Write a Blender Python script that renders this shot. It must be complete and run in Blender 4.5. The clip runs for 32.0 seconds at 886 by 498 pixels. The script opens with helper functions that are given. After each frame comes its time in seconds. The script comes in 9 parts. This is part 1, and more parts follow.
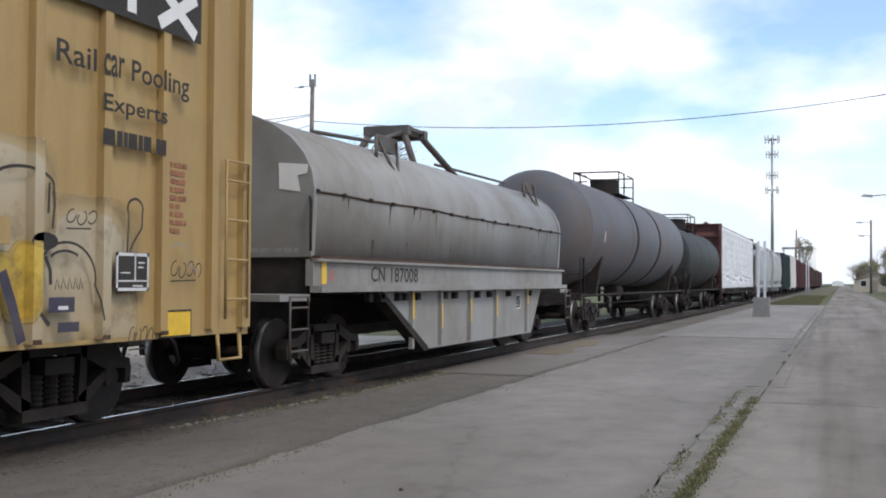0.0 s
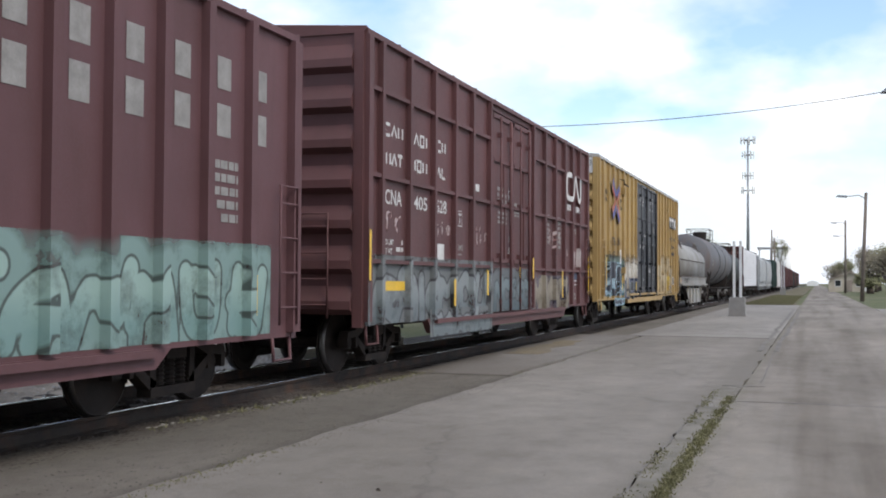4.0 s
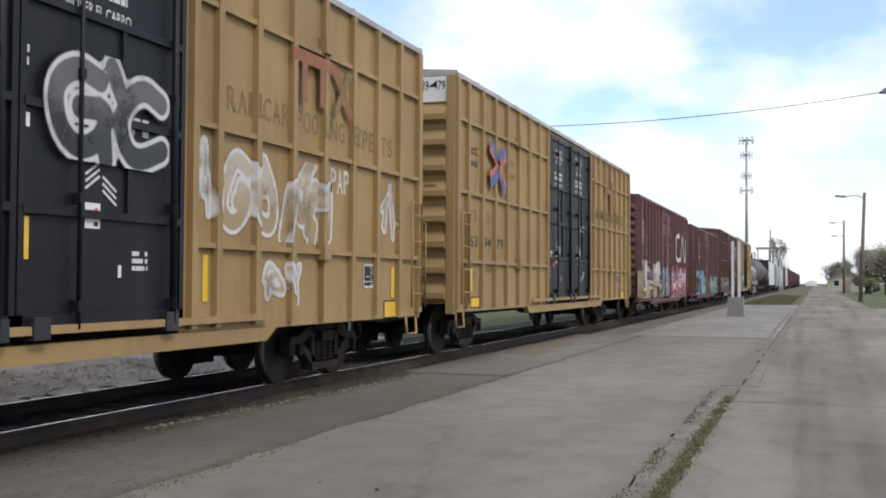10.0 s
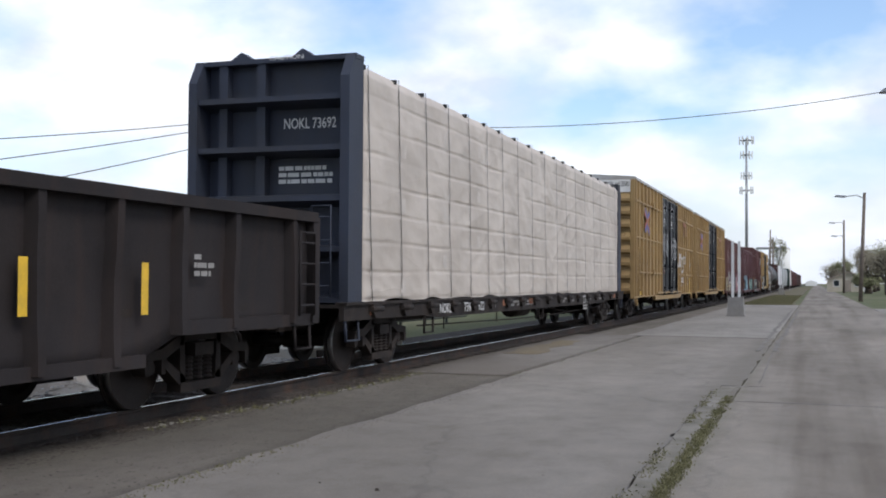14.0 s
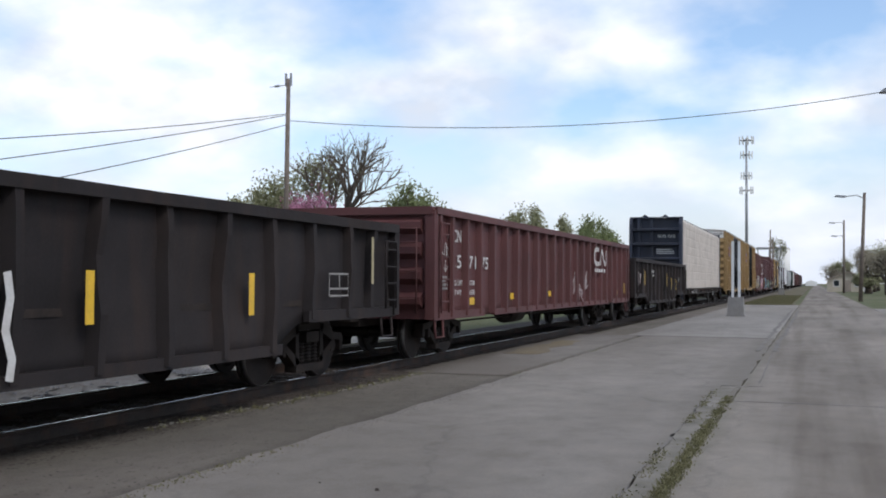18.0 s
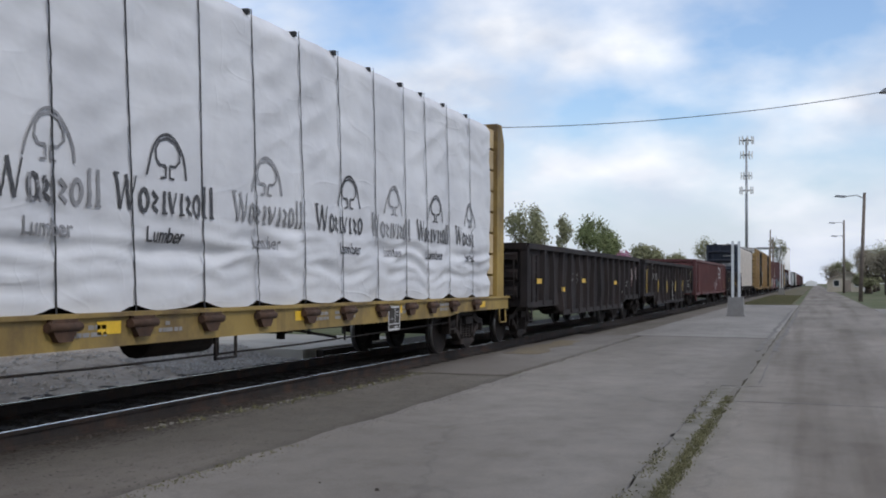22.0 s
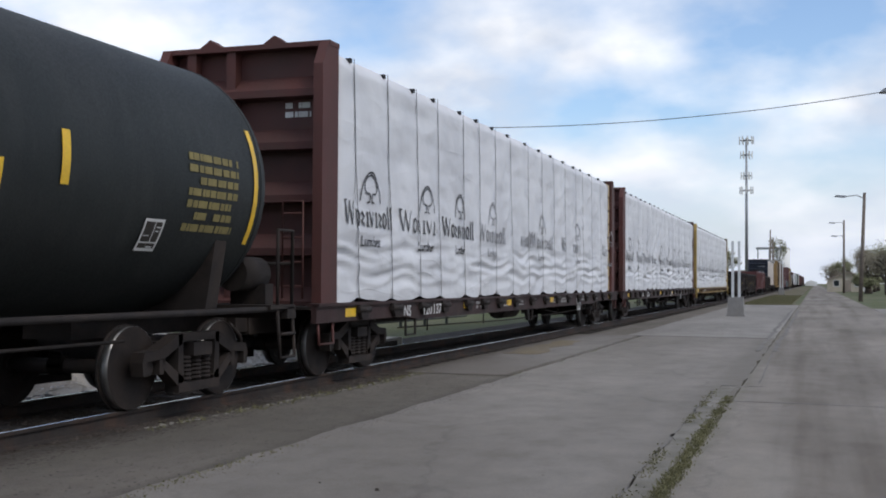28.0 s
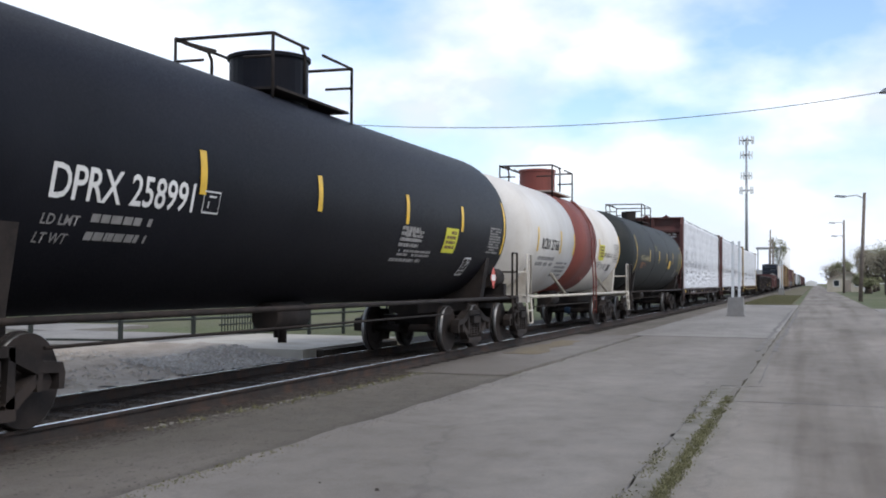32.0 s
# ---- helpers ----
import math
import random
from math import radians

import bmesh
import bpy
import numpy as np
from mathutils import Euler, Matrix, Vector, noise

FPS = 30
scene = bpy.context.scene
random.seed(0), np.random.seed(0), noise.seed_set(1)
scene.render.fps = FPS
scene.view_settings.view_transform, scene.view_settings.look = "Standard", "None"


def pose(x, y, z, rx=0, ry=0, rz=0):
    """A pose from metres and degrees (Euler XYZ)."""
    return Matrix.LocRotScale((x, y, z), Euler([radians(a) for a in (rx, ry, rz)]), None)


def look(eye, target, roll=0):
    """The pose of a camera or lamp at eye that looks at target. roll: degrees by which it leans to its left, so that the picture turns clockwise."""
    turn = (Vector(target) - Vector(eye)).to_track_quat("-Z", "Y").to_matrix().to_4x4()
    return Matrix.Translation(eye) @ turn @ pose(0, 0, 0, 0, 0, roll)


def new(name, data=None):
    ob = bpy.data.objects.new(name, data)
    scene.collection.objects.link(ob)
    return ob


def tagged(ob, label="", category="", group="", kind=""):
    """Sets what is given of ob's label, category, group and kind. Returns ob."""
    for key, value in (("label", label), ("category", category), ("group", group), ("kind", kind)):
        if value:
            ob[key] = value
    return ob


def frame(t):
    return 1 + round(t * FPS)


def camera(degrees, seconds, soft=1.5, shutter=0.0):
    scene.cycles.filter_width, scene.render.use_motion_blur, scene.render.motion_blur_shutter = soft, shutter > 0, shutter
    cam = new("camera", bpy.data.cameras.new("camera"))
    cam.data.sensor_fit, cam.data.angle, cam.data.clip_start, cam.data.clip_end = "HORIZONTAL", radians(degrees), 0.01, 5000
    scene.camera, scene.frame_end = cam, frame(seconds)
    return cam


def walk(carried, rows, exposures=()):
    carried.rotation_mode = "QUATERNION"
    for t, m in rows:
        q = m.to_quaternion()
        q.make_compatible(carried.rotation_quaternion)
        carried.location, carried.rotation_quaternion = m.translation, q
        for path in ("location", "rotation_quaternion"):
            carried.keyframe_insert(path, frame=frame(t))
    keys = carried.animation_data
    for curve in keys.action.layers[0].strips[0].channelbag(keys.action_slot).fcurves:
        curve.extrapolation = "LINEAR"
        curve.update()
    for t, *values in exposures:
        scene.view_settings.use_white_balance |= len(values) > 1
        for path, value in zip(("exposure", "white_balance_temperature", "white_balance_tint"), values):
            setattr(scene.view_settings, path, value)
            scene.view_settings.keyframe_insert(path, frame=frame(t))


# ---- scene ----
# The camera stands still and only turns a little to its left in the first seconds.
EYE_Z, PITCH, ROLL, YAW = 1.346, 1.671, 0.329, 18.72
cam = camera(43.94, 32.0, soft=1.9)
TURN = [(0, 1.24), (0.25, 0.86), (0.5, 0.58), (1, 0.455), (1.5, 0.33), (2, 0.29), (2.5, 0.245), (3, 0.205), (3.5, 0.125), (4.5, 0.04), (5.5, 0), (32, 0)]
walk(cam, [(t, pose(0, 0, EYE_Z, 90 + PITCH, 0, YAW + a) @ pose(0, 0, 0, 0, 0, ROLL)) for t, a in TURN],
     exposures=[(0, 0.22, 6600, 10), (1, 0.11, 6650, 10), (2, 0.2, 6700, 10), (3, 0.28, 6750, 10), (6, 0.36, 6850, 10), (9, 0.3, 6900, 10), (12, 0.26, 6950, 10), (13, 0.14, 6850, 10), (14, 0.06, 6600, 10), (17, 0.0, 6550, 10),
                (20, -0.17, 6500, 10), (22, -0.25, 6450, 10), (25.5, -0.28, 6450, 10), (28, -0.2, 6500, 10), (30, 0.12, 6600, 10), (31, -0.03, 6550, 10), (32, 0.17, 6500, 10)])

# ---- world and sun ----
SUN_EL, SUN_AZ = 48, 118
HAZE = (7.8, 8.5, 9.9)
SKY_TINT, CLOUD_DARK, CLOUD_BRIGHT, CLOUD_SHIFT = (1.75, 1.85, 2.0), (7.3, 8.0, 9.3), (12.9, 12.9, 13.1), (0.3, 0.0, 0.0)
world = bpy.data.worlds.new("sky")
scene.world = world
world.use_nodes = True
wn, wl = world.node_tree.nodes, world.node_tree.links
wn.clear()
w_out, w_bg, w_sky = wn.new("ShaderNodeOutputWorld"), wn.new("ShaderNodeBackground"), wn.new("ShaderNodeTexSky")
w_sky.sky_type, w_sky.sun_disc = "NISHITA", False
w_sky.sun_elevation, w_sky.sun_rotation = radians(SUN_EL), radians(SUN_AZ)
w_sky.air_density, w_sky.dust_density, w_sky.ozone_density = 1.0, 1.5, 1.5
w_tc, w_sep, w_com = wn.new("ShaderNodeTexCoord"), wn.new("ShaderNodeSeparateXYZ"), wn.new("ShaderNodeCombineXYZ")


def w_math(op, a, b):
    n = wn.new("ShaderNodeMath")
    n.operation = op
    for k, v in enumerate((a, b)):
        if isinstance(v, (int, float)):
            n.inputs[k].default_value = v
        else:
            wl.new(v, n.inputs[k])
    return n.outputs[0]


# clouds lie on a flat layer overhead, so they crowd together towards the horizon
wl.new(w_tc.outputs["Generated"], w_sep.inputs[0])
w_up = w_math("ADD", w_math("MAXIMUM", w_sep.outputs[2], 0.0), 0.42)
wl.new(w_math("DIVIDE", w_sep.outputs[0], w_up), w_com.inputs[0])
wl.new(w_math("DIVIDE", w_sep.outputs[1], w_up), w_com.inputs[1])


def w_noise(scale, detail, rough, shift):
    m, n = wn.new("ShaderNodeMapping"), wn.new("ShaderNodeTexNoise")
    m.inputs["Location"].default_value = shift
    n.inputs["Scale"].default_value, n.inputs["Detail"].default_value, n.inputs["Roughness"].default_value = scale, detail, rough
    wl.new(w_com.outputs[0], m.inputs["Vector"])
    wl.new(m.outputs[0], n.inputs["Vector"])
    return n.outputs["Fac"]


def w_mix(fac, a, b, mode="MIX"):
    n = wn.new("ShaderNodeMix")
    n.data_type, n.blend_type = "RGBA", mode
    for sock, v in ((n.inputs["Factor"], fac), (n.inputs["A"], a), (n.inputs["B"], b)):
        if isinstance(v, (int, float)):
            sock.default_value = v
        elif isinstance(v, tuple):
            sock.default_value = (*v, 1)
        else:
            wl.new(v, sock)
    return n.outputs["Result"]


w_cover = wn.new("ShaderNodeValToRGB")
w_cover.color_ramp.elements[0].position, w_cover.color_ramp.elements[1].position = 0.40, 0.60
wl.new(w_noise(2.5, 7, 0.48, CLOUD_SHIFT), w_cover.inputs["Fac"])
w_blue = w_mix(1.0, w_sky.outputs[0], SKY_TINT, "MULTIPLY")
w_shade = wn.new("ShaderNodeValToRGB")
w_shade.color_ramp.elements[0].position, w_shade.color_ramp.elements[1].position = 0.36, 0.66
wl.new(w_noise(4.6, 6, 0.5, (4, 2, 1)), w_shade.inputs["Fac"])
w_cloud = w_mix(w_shade.outputs["Color"], CLOUD_DARK, CLOUD_BRIGHT)
# pale haze over the lowest part of the sky
w_low = w_math("SUBTRACT", 1.0, w_math("MINIMUM", w_math("MULTIPLY", w_math("MAXIMUM", w_sep.outputs[2], 0.0), 6.5), 1.0))
wl.new(w_mix(w_math("MULTIPLY", w_low, 0.85), w_mix(w_cover.outputs["Color"], w_blue, w_cloud), HAZE), w_bg.inputs["Color"])
wl.new(w_bg.outputs[0], w_out.inputs[0])
w_bg.inputs["Strength"].default_value = 0.105
sun_data = bpy.data.lights.new("sun", "SUN")
sun_data.energy, sun_data.angle, sun_data.color = 1.3, radians(14), (1.0, 0.96, 0.9)
sun = new("sun", sun_data)
_az, _el = radians(SUN_AZ), radians(SUN_EL)
SUN_DIR = Vector((math.sin(_az) * math.cos(_el), math.cos(_az) * math.cos(_el), math.sin(_el)))
sun.matrix_world = look(SUN_DIR * 100, (0, 0, 0))

# ---- materials ----
def ramp(nt, fac, stops):
    r = nt.nodes.new("ShaderNodeValToRGB")
    while len(r.color_ramp.elements) < len(stops):
        r.color_ramp.elements.new(0.5)
    for e, (p, c) in zip(r.color_ramp.elements, stops):
        e.position, e.color = p, (*c, 1) if len(c) == 3 else c
    nt.links.new(fac, r.inputs["Fac"])
    return r.outputs["Color"]


def noisy(nt, scale, detail=4, stretch=(1, 1, 1), rough=0.55, coord="Object"):
    tc, mp, n = nt.nodes.new("ShaderNodeTexCoord"), nt.nodes.new("ShaderNodeMapping"), nt.nodes.new("ShaderNodeTexNoise")
    mp.inputs["Scale"].default_value = stretch
    n.inputs["Scale"].default_value, n.inputs["Detail"].default_value, n.inputs["Roughness"].default_value = scale, detail, rough
    nt.links.new(tc.outputs[coord], mp.inputs["Vector"])
    nt.links.new(mp.outputs[0], n.inputs["Vector"])
    return n.outputs["Fac"]


def mixc(nt, fac, a, b, mode="MIX"):
    m = nt.nodes.new("ShaderNodeMix")
    m.data_type, m.blend_type = "RGBA", mode
    for sock, v in ((m.inputs["Factor"], fac), (m.inputs["A"], a), (m.inputs["B"], b)):
        if isinstance(v, (int, float)):
            sock.default_value = v
        elif isinstance(v, tuple):
            sock.default_value = (*v, 1) if len(v) == 3 else v
        else:
            nt.links.new(v, sock)
    return m.outputs["Result"]


def bump(nt, bsdf, height, strength, dist=0.01):
    b = nt.nodes.new("ShaderNodeBump")
    b.inputs["Strength"].default_value, b.inputs["Distance"].default_value = strength, dist
    nt.links.new(height, b.inputs["Height"])
    nt.links.new(b.outputs[0], bsdf.inputs["Normal"])


def mat(name, rgb, rough=0.6, metal=0.0, vary=0.25, scale=1.5, grain=40, relief=0.15, dirt=None, dirt_amount=0.5, streak=0.0, streak_rgb=(0.06, 0.035, 0.025), spec=0.4, random_tint=0.0):
    """Paint, metal, wood or stone with stains at two scales, an uneven coat of dirt and runs down the face."""
    m = bpy.data.materials.new(name)
    m.use_nodes = True
    nt = m.node_tree
    bsdf = nt.nodes["Principled BSDF"]
    lo, hi = tuple(c * (1 - vary) for c in rgb), tuple(min(1, c * (1 + vary)) for c in rgb)
    col = ramp(nt, noisy(nt, scale, 6), [(0.3, lo), (0.7, hi)])
    fine = noisy(nt, grain, 5)
    col = mixc(nt, 0.5, col, ramp(nt, fine, [(0.25, (0.72, 0.72, 0.72)), (0.75, (1.0, 1.0, 1.0))]), "MULTIPLY")
    if dirt:
        f = ramp(nt, noisy(nt, scale * 0.7, 9, rough=0.65), [(0.46, (0, 0, 0)), (0.68, (dirt_amount,) * 3)])
        col = mixc(nt, f, col, dirt)
    if streak:
        f = ramp(nt, noisy(nt, 3.2, 3, (1, 1.3, 0.2), 0.5), [(0.5, (0, 0, 0)), (0.8, (streak * 0.75,) * 3)])
        col = mixc(nt, f, col, streak_rgb)
    if random_tint:
        oi = nt.nodes.new("ShaderNodeObjectInfo")
        col = mixc(nt, 1.0, col, ramp(nt, oi.outputs["Random"], [(0, (1 - random_tint,) * 3), (1, (1, 1, 1))]), "MULTIPLY")
    nt.links.new(col, bsdf.inputs["Base Color"])
    nt.links.new(ramp(nt, fine, [(0.2, (max(0.05, rough - 0.12),) * 3), (0.8, (min(1, rough + 0.12),) * 3)]), bsdf.inputs["Roughness"])
    bsdf.inputs["Metallic"].default_value = metal
    bsdf.inputs["Specular IOR Level"].default_value = spec
    if relief:
        bump(nt, bsdf, fine, relief)
    return m


RUST, GRIME = (0.10, 0.045, 0.025), (0.03, 0.026, 0.022)
M = {
    "yellow": mat("faded yellow car paint", (0.385, 0.262, 0.105), 0.6, 0, 0.10, 0.6, dirt=(0.24, 0.15, 0.06), dirt_amount=0.5, streak=0.55, streak_rgb=(0.17, 0.10, 0.045)),
    "yellow_old": mat("dusty yellow car paint", (0.325, 0.216, 0.093), 0.65, 0, 0.12, 0.6, dirt=(0.2, 0.13, 0.065), dirt_amount=0.55, streak=0.55, streak_rgb=(0.15, 0.09, 0.045)),
    "yellow_ttz": mat("dirty yellow flat car paint", (0.325, 0.225, 0.065), 0.65, 0, 0.2, 0.8, dirt=(0.07, 0.045, 0.028), dirt_amount=0.85, streak=0.75),
    "brown": mat("mineral brown car paint", (0.107, 0.043, 0.044), 0.62, 0, 0.16, 0.6, dirt=(0.07, 0.036, 0.036), dirt_amount=0.5, streak=0.4, streak_rgb=(0.055, 0.025, 0.023)),
    "brown_old": mat("weathered brown car paint", (0.136, 0.065, 0.063), 0.7, 0, 0.22, 0.7, dirt=(0.095, 0.042, 0.038), dirt_amount=0.6, streak=0.6, streak_rgb=(0.06, 0.028, 0.024)),
    "plum": mat("faded maroon car paint", (0.117, 0.055, 0.061), 0.68, 0, 0.14, 0.6, dirt=(0.08, 0.035, 0.035), dirt_amount=0.6, streak=0.4, streak_rgb=(0.06, 0.026, 0.024)),
    "gondola_red": mat("oxide red gondola paint", (0.10, 0.034, 0.034), 0.66, 0, 0.18, 0.8, dirt=(0.05, 0.02, 0.02), dirt_amount=0.5, streak=0.4),
    "gondola_black": mat("grimy black gondola paint", (0.025, 0.0215, 0.0225), 0.8, 0, 0.3, 0.8, dirt=(0.038, 0.03, 0.028), dirt_amount=0.5, streak=0.4, spec=0.2),
    "navy": mat("dark blue bulkhead paint", (0.027, 0.034, 0.055), 0.65, 0, 0.2, 0.8, dirt=GRIME, streak=0.4, streak_rgb=(0.045, 0.042, 0.045)),
    "bulk_brown": mat("brown bulkhead paint", (0.085, 0.028, 0.024), 0.66, 0, 0.2, 0.8, dirt=GRIME, streak=0.4),
    "door_black": mat("black door paint", (0.017, 0.019, 0.025), 0.5, 0, 0.25, 1.0, dirt=(0.05, 0.046, 0.043), dirt_amount=0.4, streak=0.4, streak_rgb=(0.07, 0.06, 0.05)),
    "door_dark": mat("sooty black door paint", (0.0095, 0.0105, 0.0145), 0.5, 0, 0.2, 1.0, dirt=(0.026, 0.024, 0.024), dirt_amount=0.3, streak=0.3, streak_rgb=(0.045, 0.04, 0.036), spec=0.22),
    "steel": mat("grimy truck steel", (0.024, 0.0195, 0.018), 0.85, 0.0, 0.3, 3, dirt=(0.05, 0.036, 0.029), dirt_amount=0.6, spec=0.25),
    "wheel": mat("brown wheel steel", (0.022, 0.0175, 0.016), 0.75, 0.05, 0.3, 4, dirt=(0.045, 0.031, 0.025), dirt_amount=0.5, spec=0.25),
    "rim": mat("dull wheel tread", (0.26, 0.255, 0.25), 0.5, 1.0, 0.2, 6),
    "bearing": mat("blue bearing cap", (0.05, 0.09, 0.16), 0.55, 0.2, 0.2, 8),
    "roof": mat("galvanised roof steel", (0.42, 0.42, 0.41), 0.55, 0.3, 0.15, 1.0, dirt=(0.2, 0.15, 0.1), streak=0.2),
    "white": mat("white paint", (0.72, 0.71, 0.69), 0.55, 0, 0.06, 2, dirt=(0.45, 0.42, 0.38), dirt_amount=0.3),
    "white_mark": mat("faded white lettering", (0.6, 0.6, 0.59), 0.7, 0, 0.1, 5, dirt=(0.3, 0.26, 0.24), dirt_amount=0.4),
    "dull_mark": mat("worn grey lettering", (0.26, 0.25, 0.24), 0.7, 0, 0.2, 5),
    "black_mark": mat("black lettering", (0.03, 0.025, 0.02), 0.7, 0, 0.2, 5),
    "faint_mark": mat("faded dark lettering", (0.2, 0.13, 0.06), 0.75, 0, 0.2, 5),
    "maroon_mark": mat("faded maroon lettering", (0.26, 0.11, 0.06), 0.75, 0, 0.2, 5),
    "gold_mark": mat("yellow lettering", (0.5, 0.4, 0.08), 0.7, 0, 0.1, 5),
    "red_mark": mat("faded red paint", (0.55, 0.11, 0.09), 0.65, 0, 0.15, 3, dirt=(0.45, 0.25, 0.1), dirt_amount=0.3),
    "reflector": mat("yellow reflective tape", (0.75, 0.47, 0.03), 0.4, 0, 0.1, 5, dirt=(0.35, 0.22, 0.04), dirt_amount=0.4),
    "placard": mat("lime yellow panel", (0.62, 0.6, 0.04), 0.5, 0, 0.08, 5),
    "tank_black": mat("black tank paint", (0.0055, 0.006, 0.0098), 0.5, 0, 0.3, 0.6, dirt=(0.011, 0.011, 0.0145), dirt_amount=0.5, streak=0.25, streak_rgb=(0.014, 0.014, 0.017), spec=0.12),
    "tank_dusty": mat("dusty black tank paint", (0.0135, 0.0165, 0.0162), 0.6, 0, 0.25, 0.8, dirt=(0.03, 0.032, 0.031), dirt_amount=0.6, streak=0.55, streak_rgb=(0.038, 0.039, 0.038), spec=0.28),
    "deck_brown": mat("grimy dark brown deck paint", (0.034, 0.0155, 0.0145), 0.75, 0, 0.3, 1.5, dirt=(0.022, 0.016, 0.014), dirt_amount=0.8, streak=0.5),
    "tank_grey": mat("rusty blue grey tank paint", (0.085, 0.095, 0.11), 0.6, 0, 0.2, 0.6, dirt=(0.12, 0.085, 0.07), dirt_amount=0.7, streak=0.6, streak_rgb=(0.10, 0.06, 0.045)),
    "tank_white": mat("off white tank paint", (0.66, 0.635, 0.60), 0.5, 0, 0.06, 0.6, dirt=(0.42, 0.36, 0.28), dirt_amount=0.35, streak=0.35, streak_rgb=(0.34, 0.27, 0.2)),
    "tank_band": mat("red brown band paint", (0.20, 0.05, 0.037), 0.6, 0, 0.16, 1.0, dirt=(0.10, 0.03, 0.025), dirt_amount=0.6, streak=0.4),
    "cream": mat("cream platform paint", (0.56, 0.52, 0.45), 0.6, 0, 0.1, 2, dirt=RUST, dirt_amount=0.35, streak=0.3),
    "coil_grey": mat("pale grey hood paint", (0.275, 0.275, 0.265), 0.62, 0, 0.12, 0.7, dirt=(0.15, 0.125, 0.10), dirt_amount=0.7, streak=0.5, streak_rgb=(0.14, 0.10, 0.075)),
    "hopper": mat("pale grey hopper paint", (0.36, 0.38, 0.39), 0.6, 0, 0.1, 1, dirt=(0.2, 0.17, 0.14), streak=0.3),
    "green_car": mat("dark green car paint", (0.03, 0.06, 0.055), 0.65, 0, 0.2, 1, dirt=GRIME),
    "rail": mat("dark rail web", (0.03, 0.024, 0.021), 0.85, 0.1, 0.3, 4, dirt=RUST, dirt_amount=0.5),
    "railhead": mat("polished rail head", (0.82, 0.82, 0.82), 0.2, 1.0, 0.05, 8, relief=0.0),
    "tie": mat("oily timber tie", (0.045, 0.036, 0.029), 0.9, 0, 0.3, 6, 30, random_tint=0.4),
    "concrete": mat("worn concrete", (0.43, 0.40, 0.345), 0.9, 0, 0.12, 1.2, 60, 0.3, dirt=(0.2, 0.18, 0.15), dirt_amount=0.5),
    "concrete_dark": mat("grey concrete base", (0.24, 0.235, 0.23), 0.9, 0, 0.15, 2, 60, 0.3, dirt=(0.14, 0.13, 0.12)),
    "post_white": mat("white sign post paint", (0.62, 0.64, 0.66), 0.5, 0.1, 0.06, 4),
    "pole_wood": mat("weathered grey pole timber", (0.17, 0.14, 0.12), 0.9, 0, 0.25, 3, 60, 0.4, streak=0.5, streak_rgb=(0.07, 0.055, 0.045)),
    "emblem_red": mat("faded red emblem paint", (0.42, 0.12, 0.09), 0.7, 0, 0.25, 5, dirt=(0.40, 0.24, 0.13), dirt_amount=0.5),
    "emblem_blue": mat("faded blue emblem paint", (0.09, 0.10, 0.26), 0.7, 0, 0.25, 5, dirt=(0.22, 0.18, 0.20), dirt_amount=0.5),
    "stand_steel": mat("dull rusty grey steel", (0.10, 0.092, 0.085), 0.6, 0.3, 0.2, 3, dirt=(0.12, 0.06, 0.035), dirt_amount=0.6),
    "navy_spray": mat("dull navy spray paint", (0.045, 0.04, 0.065), 0.7, 0, 0.2, 4, dirt=(0.09, 0.075, 0.07), dirt_amount=0.5),
    "galv": mat("grey galvanised steel", (0.30, 0.31, 0.33), 0.5, 0.5, 0.1, 5),
    "fence": mat("dark painted fence steel", (0.03, 0.035, 0.03), 0.7, 0.1, 0.2, 6),
    "bark": mat("grey brown bark", (0.10, 0.08, 0.065), 0.95, 0, 0.3, 6, 50, 0.5),
    "silo": mat("white silo paint", (0.75, 0.75, 0.73), 0.6, 0, 0.05, 0.3),
    "lumber": mat("fresh sawn pine", (0.52, 0.40, 0.23), 0.85, 0, 0.15, 4, 60, 0.3, random_tint=0.3),
    "house_wall": mat("cream house siding", (0.5, 0.45, 0.36), 0.8, 0, 0.1, 1),
    "house_roof": mat("pale brown shingles", (0.32, 0.27, 0.23), 0.9, 0, 0.2, 2),
    "window_dark": mat("dark window glass", (0.02, 0.025, 0.03), 0.15, 0, 0.1, 3, relief=0),
    "strap": mat("black strap", (0.02, 0.02, 0.022), 0.6, 0, 0.2, 8),
    "wire": mat("black cable", (0.02, 0.02, 0.022), 0.6, 0, 0.1, 8, relief=0),
    "bin": mat("dark green bin plastic", (0.03, 0.04, 0.035), 0.6, 0, 0.1, 5),
}


